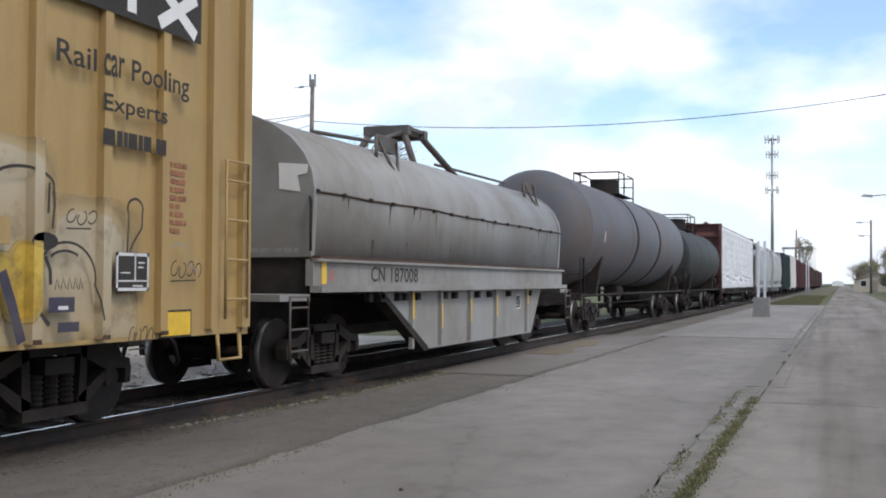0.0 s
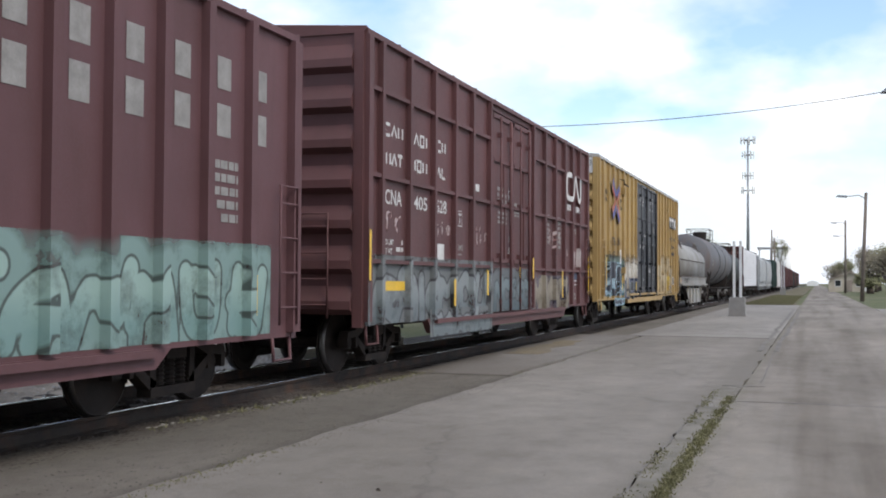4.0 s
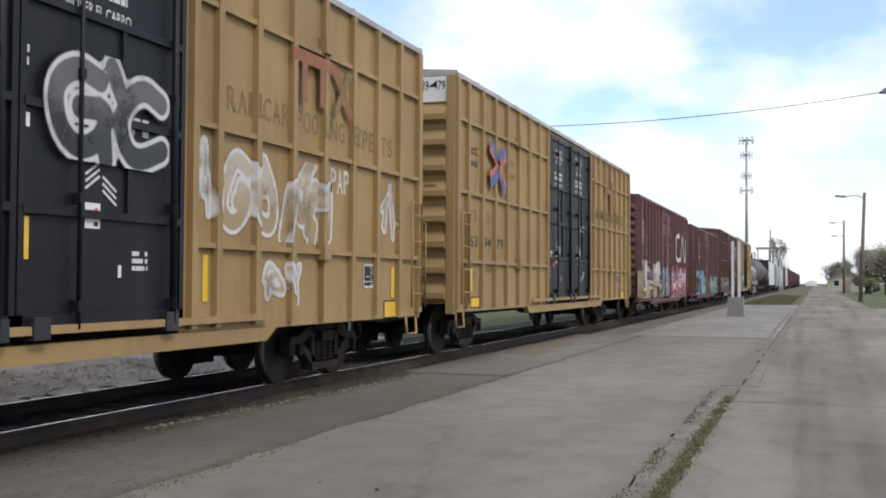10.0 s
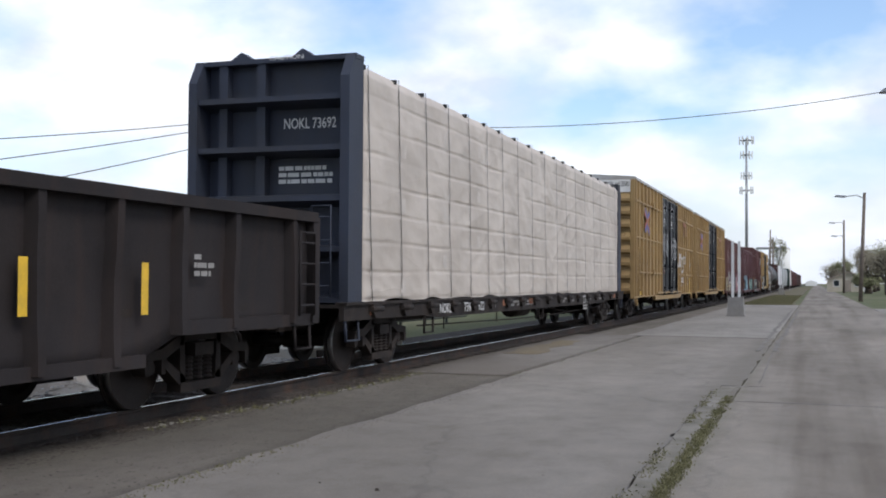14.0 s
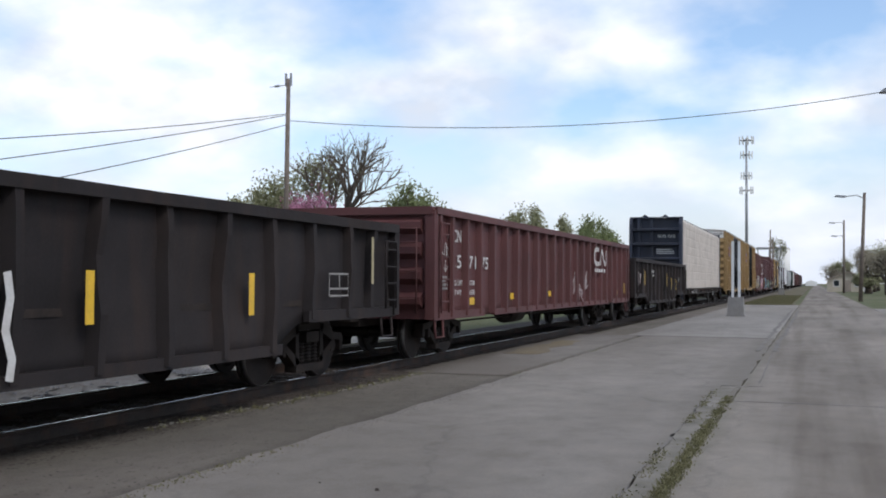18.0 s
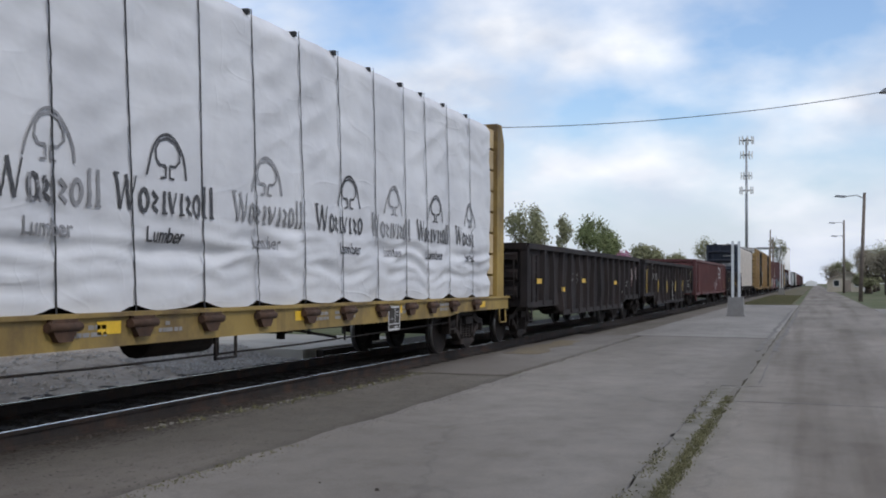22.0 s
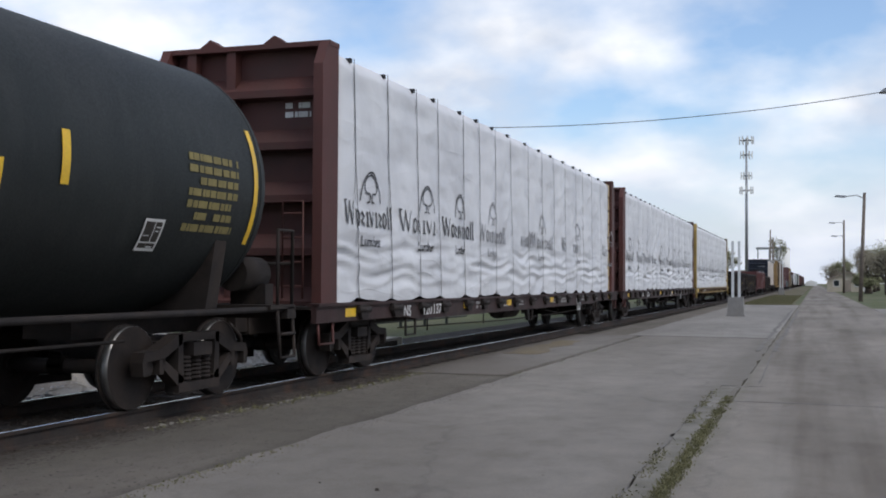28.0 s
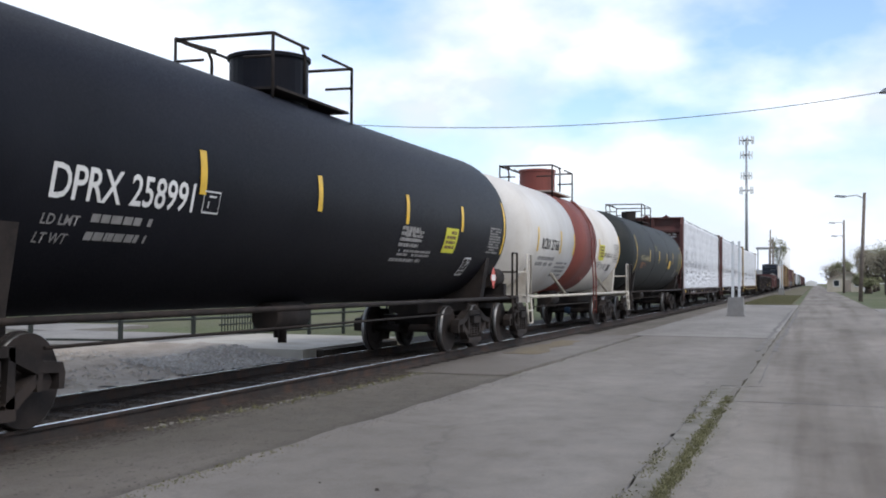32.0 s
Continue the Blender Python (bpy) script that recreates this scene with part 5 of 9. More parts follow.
for k, (a, b, z0, z1, r) in enumerate(((6.62, 7.3, 2.85, 3.2, 3), (6.65, 7.34, 2.45, 2.72, 3), (7.62, 8.45, 2.84, 2.96, 1), (7.65, 8.3, 2.66, 2.78, 2), (7.45, 7.75, 2.05, 2.25, 3), (7.45, 7.7, 1.66, 1.8, 2), (10.75, 11.1, 2.2, 2.9, 7), (12.0, 12.3, 2.1, 2.9, 7), (13.6, 14.1, 2.55, 2.7, 2), (13.7, 14.1, 0.85, 1.05, 2))):
    lines(o(a), o(b), z0, z1, r, M["dull_mark"], car, 1.508 if not 6 < a < 9.4 else 1.525, seed=20 + k)
flat_tape(car, o(3.06), o(3.46), 1.7, 1.96, 1.506, M["white_mark"], "placard")
flat_tape(car, o(5.23), o(5.47), 3.0, 3.13, 1.506, M["white_mark"], "placard")
flat_tape(car, o(7.45), o(7.58), 1.86, 2.02, 1.527, M["white"], "placard")
flat_tape(car, o(13.64), o(14.4), 1.40, 1.56, 1.506, M["g_blue"], "painted_patch")
strokes("painted_frame", [[(o(13.64), 1.27), (o(14.4), 1.27), (o(14.4), 1.37), (o(13.64), 1.37), (o(13.64), 1.27)]], 0.02, M["white_mark"], car)
strokes("painted_frame", [[(o(4.2), 2.31), (o(4.44), 2.31), (o(4.44), 2.57), (o(4.2), 2.57), (o(4.2), 2.31)]], 0.018, M["white_mark"], car)
words("F", o(4.285), o(4.35), 2.34, 2.44, M["white_mark"], car)
lines(o(4.25), o(4.4), 2.47, 2.53, 1, M["white_mark"], car, seed=31)
words("MOMS", o(4.0), o(4.5), 1.88, 1.98, M["dull_mark"], car)
flat_tape(car, o(4.08), o(4.42), 1.80, 1.82, 1.506, M["dull_mark"], "painted_bar")
ringp = [(o(7.5 + 0.075 * math.cos(i * 0.5236)), 3.1 + 0.075 * math.sin(i * 0.5236)) for i in range(13)]
strokes("painted_ring", [ringp], 0.03, M["white_mark"], car, 1.527)
for z in (0.86, 1.06, 1.32):
    boxpart("door_rail", (1.5, 1.57, o(6.2), o(9.25), z - 0.035, z + 0.035), M["brown"], car, "", 0.012)
flat_tape(car, o(0.72), o(1.62), 1.2, 1.34, 1.506)
POSTS_2 = [(o(y), 0.055) for y in posts]
M["g3"] = spray_mat("grey blue spray paint", (0.12, 0.145, 0.155), (0.20, 0.225, 0.23), (0.045, 0.045, 0.05), (0.125, 0.135, 0.138), 0.04, 0.34)
spray(car, POSTS_2, o(0.3), o(6.0), 0.78, 1.42, 6, 0.12, M["g3"], 21, 0.34, 1.59, forms="RAKMDU".replace("D", "O"))
M["g4"] = spray_mat("pale cream spray paint", (0.17, 0.145, 0.11), (0.24, 0.21, 0.165), (0.03, 0.025, 0.045), (0.10, 0.085, 0.10), 0.035, 0.12)
spray(car, POSTS_2, o(9.6), o(13.2), 0.75, 1.4, 5, 0.12, M["g4"], 23, 0.12, 1.59, forms="NKAZR", sharp=True)
M["g12w"] = spray_mat("thin white scrawl", (0.5, 0.5, 0.5), (0.55, 0.55, 0.55), (0.5, 0.5, 0.5), (0.3, 0.3, 0.3), 0.0, 0.012)
M["g5"] = spray_mat("thin pale scrawl", (0.36, 0.3, 0.29), (0.42, 0.38, 0.37), (0.2, 0.1, 0.1), (0.2, 0.1, 0.1), 0.0, 0.012)
spray(car, POSTS_2, o(0.8), o(1.4), 2.0, 2.38, 2, 0.012, M["g5"], 24, 0.05, 1.59)
spray(car, POSTS_2, o(2.95), o(3.85), 1.98, 2.36, 3, 0.012, M["g5"], 27, 0.05, 1.59)
spray(car, POSTS_2, o(4.98), o(5.95), 1.9, 2.42, 4, 0.012, M["g5"], 28, 0.05, 1.59)
M["g3b"] = spray_mat("dark teal spray paint", (0.06, 0.085, 0.095), (0.14, 0.18, 0.19), (0.03, 0.035, 0.04), (0.09, 0.10, 0.105), 0.03, 0.26)
spray(car, [], o(6.3), o(8.9), 0.82, 1.38, 5, 0.09, M["g3b"], 29, 0.26, 1.59, 1.572)
spray(car, [], o(2.9), o(6.1), 0.50, 0.70, 8, 0.09, M["g3"], 19, 0.2, 1.59, 1.534)
spray(car, POSTS_2, o(13.55), o(14.35), 1.64, 2.25, 2, 0.05, M["g5"], 30, 0.08, 1.59)
spray(car, POSTS_2, o(10.9), o(12.4), 2.1, 2.75, 4, 0.016, M["g5"], 25, 0.05, 1.59)
spray(car, POSTS_2, o(12.65), o(13.25), 1.75, 2.35, 1, 0.016, M["g5"], 26, 0.05, 1.592, 1.502)
for y, z0, z1 in ((3.76, 0.92, 1.38), (5.72, 1.09, 1.55), (9.2, 1.41, 1.86), (12.1, 0.97, 1.6), (8.1, 1.42, 1.66)):
    tape(car, o(y), z0, z1, 0.10, 1.594)
tape(car, o(15.25), 1.0, 2.0, 0.07, 1.6)
tape(car, o(0.0), 1.35, 2.05, 0.07, 1.6)

# car 3: maroon box car with a shield and blue graffiti
posts = [0, 0.70, 1.55, 2.35, 3.15, 3.95, 4.75, 5.55, 6.3, 9.35, 10.2, 11.0, 11.8, 12.6, 13.4, 14.3, 15.4]
car, hl, o, d0, d1 = boxcar(-43.2, -27.75, "faded maroon box car with a white shield outline and blue graffiti", "plum", 0.68, 4.2, posts, (), (6.35, 9.2), 11, roof="", truck_in=1.75,
                            side_sill=(0.5, 0.62, 2.6, 12.8), rib_h=0.12, deep=0.1, post_w=0.065)
plug_doors(car, d0, d1, 0.75, 4.05, M["plum"], (1.5, 2.1, 2.8, 3.4), 2, 4, rods=(0.5,))
words("WC", o(0.78), o(1.22), 2.1, 2.3, M["white_mark"], car)
words("277", o(0.76), o(1.42), 1.66, 1.86, M["white_mark"], car)
words("78", o(1.66), o(2.1), 1.66, 1.86, M["white_mark"], car)
words("WC 27778", -0.4, 1.0, 4.0, 4.12, M["white_mark"], car, -hl - 0.01, face="end")
for yy, zz in ((0.85, 1.35), (0.85, 1.22)):
    lines(o(yy), o(yy + 0.45), zz, zz + 0.09, 1, M["dull_mark"], car, seed=3)
sh = [(2.15, 3.55), (2.35, 3.75), (2.55, 3.6), (2.9, 3.6), (3.15, 3.75), (3.35, 3.55), (3.25, 3.1), (3.3, 2.75), (3.1, 2.5), (2.75, 2.3), (2.4, 2.5), (2.2, 2.75), (2.25, 3.1), (2.15, 3.55)]
strokes("painted_emblem", [[(o(a), b) for a, b in sh]], 0.025, M["dull_mark"], car, 1.607)
for a, z in ((2.5, 3.25), (2.42, 2.95), (2.6, 2.62)):
    for i in range(3):
        flat_tape(car, o(a + i * 0.25), o(a + i * 0.25 + 0.14), z, z + 0.16, 1.607, M["dull_mark"], "painted_bar")
for i in range(7):
    for z, c in ((3.35, "dull_mark"), (2.85, "dull_mark")):
        a = 9.65 + i * 0.8
        flat_tape(car, o(a), o(a + 0.28), z, z + 0.34, 1.506, M[c], "painted_bar")
for k, (a, b, z0, z1, r) in enumerate(((5.7, 6.1, 2.5, 2.8, 3), (7.0, 7.6, 2.6, 3.1, 3), (8.2, 8.6, 1.2, 2.2, 6), (13.6, 14.1, 1.9, 2.6, 5))):
    lines(o(a), o(b), z0, z1, r, M["dull_mark"], car, 1.508 if not 6.3 < a < 9.3 else 1.525, seed=40 + k)
POSTS_3 = [(o(y), 0.065) for y in posts]
M["g6"] = spray_mat("black and sky blue spray paint", (0.025, 0.032, 0.042), (0.05, 0.06, 0.075), (0.26, 0.42, 0.52), (0.20, 0.30, 0.37), 0.06, 0.18)
spray(car, POSTS_3, o(2.15), o(6.25), 0.78, 1.78, 5, 0.10, M["g6"], 31, 0.25, 1.604, forms="UNMUA")
M["g7"] = spray_mat("sea green spray paint", (0.15, 0.25, 0.24), (0.25, 0.36, 0.33), (0.05, 0.07, 0.065), (0.17, 0.26, 0.245), 0.03, 0.26)
spray(car, POSTS_3, o(9.6), o(14.6), 0.8, 1.5, 6, 0.11, M["g7"], 33, 0.28, 1.604, forms="FANMUH")
spray(car, POSTS_3, o(0.75), o(1.5), 2.4, 3.05, 2, 0.03, M["g5"], 34, 0.05, 1.604)
for y, z0, z1 in ((-0.02, 0.95, 2.05), (1.58, 0.95, 1.4), (6.4, 0.95, 1.4), (8.6, 0.95, 1.4), (14.3, 0.95, 1.4)):
    tape(car, o(y), z0, z1, 0.08, 1.606)

# car 4: brown box car covered in cream and pink graffiti
SHIFT = 0.34
posts = [0] + [p - SHIFT for p in (0.67, 1.52, 2.39, 3.26, 4.12, 5.02, 5.95, 9.55, 10.35, 11.1, 11.85, 12.6, 13.4, 14.2)] + [14.88]
car, hl, o_car, d0, d1 = boxcar(-60.56, -45.62, "weathered brown box car covered in cream and pink graffiti", "brown_old", 0.66, 4.38, posts, (), (6.1 - SHIFT, 9.4 - SHIFT), 11, roof="", truck_in=1.75,
                                side_sill=(0.52, 0.62, 2.6, 12.4), rib_h=0.12, deep=0.1, post_w=0.06)
o = lambda y: o_car(y - SHIFT)
plug_doors(car, d0, d1, 0.75, 4.2, M["brown_old"], (1.9, 2.9, 3.3), 2, 4, rods=(0.5,))
for a, b in ((0.74, 1.46), (1.62, 2.3), (2.48, 3.12), (3.36, 3.98), (0.74, 1.4)):
    zz = (2.2, 2.6) if (a, b) != (0.74, 1.4) else (1.6, 2.04)
    poly("painted_patch", [(o(a), zz[0]), (o(b), zz[0] - 0.03), (o(b), zz[1] - 0.03), (o(a), zz[1])], M["dark_patch"], car, 1.511 if zz[0] < 2 else 1.503)
for a in (1.72, 2.1, 2.55, 2.9, 3.45):
    flat_tape(car, o(a), o(a + 0.22), 2.66, 2.69, 1.505, M["white_mark"], "painted_bar")
strokes("painted_scrawl", [[(o(0.50), 3.5), (o(0.86), 3.45)], [(o(0.54), 3.62), (o(0.50), 2.75)], [(o(0.81), 3.6), (o(0.86), 2.7)], [(o(0.66), 3.3), (o(0.64), 2.9), (o(0.76), 3.2), (o(0.78), 2.8)], [(o(0.48), 3.2), (o(0.88), 3.15)]], 0.035, M["worn_white"], car, 1.607)
words("CNA", o(0.90), o(1.44), 2.28, 2.53, M["white_mark"], car, 1.507)
words("40", o(1.80), o(2.26), 2.27, 2.51, M["white_mark"], car, 1.507)
words("50", o(2.65), o(3.12), 2.25, 2.49, M["white_mark"], car, 1.507)
words("21", o(3.50), o(3.92), 2.22, 2.46, M["white_mark"], car, 1.507)
words("LD LMT", o(0.88), o(1.40), 1.90, 2.0, M["white_mark"], car, 1.514)
words("LT WT", o(0.88), o(1.36), 1.72, 1.82, M["white_mark"], car, 1.514)
noodle(car, o(10.48), o(14.2), 2.34, 3.42, 0.19, M["worn_white"], 1.607)
for a, z in ((0.85, 2.85), (1.1, 2.85), (1.75, 2.85), (2.6, 2.8), (3.5, 2.8), (0.85, 3.3), (1.8, 3.2), (2.1, 2.9)):
    strokes("painted_emblem", [[(o(a), z), (o(a + 0.05), z + 0.25)], [(o(a + 0.18), z), (o(a + 0.15), z + 0.25)]], 0.05, M["white_mark"], car)
for k, (a, b, z0, z1, r) in enumerate(((5.1, 5.5, 2.2, 2.6, 3), (6.3, 6.6, 2.2, 3.0, 5), (7.6, 7.9, 1.2, 2.0, 6))):
    lines(o(a), o(b), z0, z1, r, M["white_mark"], car, 1.508 if a < 6 else 1.525, seed=50 + k)
POSTS_4 = [(o_car(y), 0.06) for y in posts]
M["g8"] = spray_mat("cream spray paint with mauve edges", (0.38, 0.335, 0.265), (0.54, 0.52, 0.47), (0.02, 0.016, 0.02), (0.17, 0.125, 0.15), 0.032, 0.15)
spray(car, POSTS_4, o(1.35), o(6.05), 0.82, 1.98, 5, 0.195, M["g8"], 44, 0.22, 1.606, 1.502, forms="HGEFA")
M["g8c"] = spray_mat("mauve and black sprayed details", (0.13, 0.09, 0.12), (0.22, 0.16, 0.20), (0.02, 0.016, 0.02), (0.2, 0.15, 0.17), 0.035, 0.04)
for u, z in ((1.6, 1.0), (2.15, 1.45), (2.9, 1.1), (3.3, 1.5), (3.95, 1.05), (4.6, 1.35), (5.2, 1.05), (5.6, 1.5)):
    spray(car, POSTS_4, o(u), o(u + 0.42), z, z + 0.34, 1, 0.045, M["g8c"], int(u * 31), 0.05, 1.608, 1.506, forms="US"[int(u * 10) % 2])
M["g8d"] = spray_mat("pale lilac sprayed cap", (0.24, 0.23, 0.36), (0.33, 0.32, 0.46), (0.1, 0.09, 0.15), (0.2, 0.17, 0.22), 0.02, 0.04)
spray(car, [(o_car(0.084), 0.084)] + POSTS_4, o_car(0.02), o_car(0.5), 1.98, 2.16, 1, 0.10, M["g8d"], 57, 0.04, 1.607, 1.506, forms="A")
M["g8b"] = spray_mat("tan sprayed ground coat", (0.26, 0.22, 0.165), (0.34, 0.30, 0.235), (0.3, 0.26, 0.2), (0.28, 0.24, 0.18), 0.03, 0.3)
spray(car, POSTS_4, o(0.3), o(5.9), 0.85, 1.55, 8, 0.28, M["g8b"], 47, 0.2, 1.602, 1.4985)
M["g9"] = spray_mat("teal spray paint", (0.10, 0.24, 0.30), (0.18, 0.36, 0.43), (0.05, 0.06, 0.07), (0.14, 0.2, 0.24), 0.02, 0.1)
spray(car, [], o(6.5), o(8.0), 1.5, 1.95, 3, 0.06, M["g9"], 43, 0.12, 1.604, 1.566, forms="OCO")
M["g9b"] = spray_mat("dark sprayed ground with a lilac edge", (0.035, 0.035, 0.045), (0.07, 0.07, 0.085), (0.13, 0.12, 0.2), (0.15, 0.14, 0.22), 0.05, 0.16)
spray(car, [], o(6.3), o(9.2), 0.86, 1.45, 6, 0.06, M["g9b"], 49, 0.16, 1.604, 1.562, forms="OE")
lines(o(6.4), o(8.6), 0.80, 1.30, 7, M["dull_mark"], car, 1.571, "small_print", 53)
lines(o(6.5), o(8.2), 1.10, 1.50, 4, M["lilac"], car, 1.573, "small_print", 54)
flat_tape(car, o(7.3), o(7.7), 1.22, 1.34, 1.576)
M["g9c"] = spray_mat("teal outlines with a thin fill", (0.06, 0.11, 0.11), (0.12, 0.19, 0.18), (0.05, 0.06, 0.06), (0.1, 0.13, 0.13), 0.03, 0.07)
spray(car, POSTS_4, o(5.75), o(6.5), 0.95, 1.55, 2, 0.05, M["g9c"], 55, 0.08, 1.607, 1.568, forms="SC")
M["g10"] = spray_mat("pink spray paint with white edges", (0.33, 0.13, 0.18), (0.48, 0.36, 0.40), (0.50, 0.46, 0.49), (0.27, 0.12, 0.15), 0.05, 0.24)
spray(car, POSTS_4, o(9.3), o(14.9), 0.76, 1.92, 6, 0.11, M["g10"], 45, 0.32, 1.604, forms="ANMRNH")
for y0, y1, z in ((0.8, 1.3, 1.0), (2.55, 2.95, 1.05), (5.2, 5.5, 1.1), (9.6, 10.1, 1.1), (11.7, 12.1, 1.1)):
    flat_tape(car, o(y0), o(y1), z, z + 0.17, 1.612)
tape(car, o(0.5), 0.95, 1.75, 0.07, 1.612)
tape(car, o(15.05), 0.95, 1.7, 0.07, 1.612)
flat_tape(car, o(14.66), o(15.1), 1.35, 1.95, 1.506, M["g_blue"], "painted_patch")
spray(car, [], o(14.65), o(15.0), 2.95, 3.55, 2, 0.012, M["g12w"], 48, 0.04, 1.5, 1.504)

# cars 5 and 6: yellow box cars with railed sides
for s0, s1, number, halves, seed in ((-81.57, -62.93, TBX + " 639479", ("63", "94", "79"), 5), (-102.0, -83.4, TBX + " 641380", ("64", "13", "80"), 6)):
    car, hl, o = hi_cube(s0, s1, "dusty yellow high box car with railed sides and black doors", "yellow_old", number, True, seed)
    cross_emblem(car, o(1.90), o(3.12), 3.10, 4.05, 1.579)
    for t, a, b, z in (("next", 0.80, 1.34, 3.66), ("load", 0.80, 1.34, 3.44), ("any", 3.46, 3.98, 3.66), ("road", 3.46, 4.02, 3.44)):
        words(t, o(a), o(b), z, z + 0.16, M["black_mark" if a < 1 else "faint_mark"], car)
    for t, a in (("TB", 0.88), ("OX", 1.78)):
        words(t, o(a), o(a + 0.46), 2.44, 2.64, M["faint_mark"], car)
    for t, a in zip(halves, (0.90, 1.78, 2.66)):
        words(t, o(a), o(a + 0.48), 1.97, 2.18, M["black_mark"], car)
    lines(o(0.9), o(1.3), 1.3, 1.62, 3, M["faint_mark"], car, seed=seed)
    lines(o(1.8), o(2.3), 1.45, 1.6, 1, M["faint_mark"], car, seed=seed + 1)
    # faded slogan and emblem beside the far end
    FAR = [o(y) for y in (12.43, 13.27, 14.15, 15.03, 15.93, 16.8, 17.68)]
    draped("RAILCAR POOLING EXPERTS", o(12.66), o(17.5), 3.15, 3.42, M["faint_mark"] if seed == 6 else M["black_mark"], car, FAR)
    strokes("painted_emblem", [[(o(14.05), 4.05), (o(15.2), 4.05)]], 0.16, M["maroon_mark"], car, 1.577)
    strokes("painted_emblem", [[(o(14.38), 4.05), (o(14.38), 3.5)], [(o(14.88), 4.05), (o(14.88), 3.5)]], 0.15, M["maroon_mark"], car, 1.579)
    strokes("painted_emblem", [[(o(15.25), 4.1), (o(15.8), 3.5)]], 0.13, M["maroon_mark"], car, 1.577)
    strokes("painted_emblem", [[(o(15.75), 4.1), (o(15.28), 3.5)]], 0.13, M["faint_mark"], car, 1.579)
    if seed == 6:
        PP = [(o(y), 0.055) for y in (12.43, 13.27, 14.15, 15.03, 15.93, 16.8, 17.68)]
        M["g11"] = spray_mat("faded white spray paint", (0.45, 0.4, 0.33), (0.55, 0.5, 0.43), (0.4, 0.34, 0.25), (0.42, 0.33, 0.2), 0.01, 0.14)
        M["g11b"] = spray_mat("white sprayed outlines with a thin fill", (0.30, 0.22, 0.12), (0.40, 0.35, 0.28), (0.5, 0.5, 0.51), (0.3, 0.22, 0.12), 0.045, 0.06)
        spray(car, PP, o(12.5), o(15.3), 1.85, 2.72, 4, 0.085, M["g11b"], 61, 0.1, 1.576, forms="GONM")
        spray(car, PP, o(11.95), o(12.35), 2.0, 2.8, 2, 0.02, M["g11b"], 65, 0.06, 1.576)
        spray(car, PP, o(13.4), o(14.6), 1.1, 1.6, 2, 0.03, M["g11b"], 62, 0.08, 1.576)
        draped("PAP", o(15.3), o(15.92), 2.48, 2.80, M["white_mark"], car, FAR)
        spray(car, PP, o(17.0), o(17.6), 1.98, 2.75, 2, 0.03, M["g11b"], 66, 0.06, 1.576)
        M["g12"] = spray_mat("white sprayed outlines", (0.03, 0.032, 0.038), (0.1, 0.1, 0.105), (0.5, 0.5, 0.5), (0.04, 0.04, 0.045), 0.045, 0.06)
        spray(car, [], o(7.2), o(8.7), 2.45, 3.3, 2, 0.10, M["g12"], 63, 0.09, 1.6, 1.57, forms="GO")
        spray(car, [], o(9.7), o(11.4), 2.4, 3.2, 2, 0.10, M["g12"], 64, 0.09, 1.6, 1.57, forms="GC")
        for y in (0.75, 3.35, 6.2, 12.2):
            tape(car, o(y), 1.12, 1.6, 0.1, 1.508)


# ---- centre beam flat cars and their wrapped lumber ----
# stroked shapes of the printed mark: (line, heavy) and the width of each
ZIG = ([([(0.0, 1.0), (0.27, 0.0)], True), ([(0.27, 0.0), (0.52, 1.0)], False), ([(0.48, 1.0), (0.74, 0.0)], True), ([(0.74, 0.0), (1.0, 1.0)], False), ([(-0.08, 1.0), (0.18, 1.0)], False)], 1.9)
OVAL = ([([(0.5 + 0.38 * math.cos(a), 0.33 + 0.32 * math.sin(a)) for a in (q * math.pi / 6 for q in range(13))], True)], 0.95)
FOOT = ([([(0.5, 0.66), (0.5, 0.0)], True), ([(0.15, 0.0), (0.9, 0.0)], False)], 0.7)
STEM = ([([(0.5, 1.0), (0.5, 0.0)], True), ([(0.15, 0.0), (0.9, 0.0)], False)], 0.6)
VEE = ([([(0.0, 0.66), (0.45, 0.0)], True), ([(0.45, 0.0), (0.9, 0.66)], False)], 0.85)
TOOTH = ([([(0.1, 0.6), (0.75, 0.42), (0.2, 0.2), (0.85, 0.02)], True)], 0.75)
MARK_FORMS = (ZIG, OVAL, TOOTH, FOOT, VEE, FOOT, TOOTH, OVAL, STEM, STEM)


def wave(y, z, seed):
    """Slack and creases of a plastic sheet: broad swell, slanting folds, sharp ridges."""
    f = noise.noise(Vector((y * 1.0 - z * 1.8, z * 0.8, seed + 3)))
    g = noise.noise(Vector((y * 1.9 + z * 1.1, z * 2.6, seed + 7)))
    k = noise.noise(Vector((y * 0.5, z * 0.5, seed + 11)))
    return 0.035 * noise.noise(Vector((y * 0.8, z * 1.3, seed))) + 0.085 * (0.25 - abs(f)) * (0.5 + k) + 0.06 * (0.2 - abs(g)) * (0.6 - k)


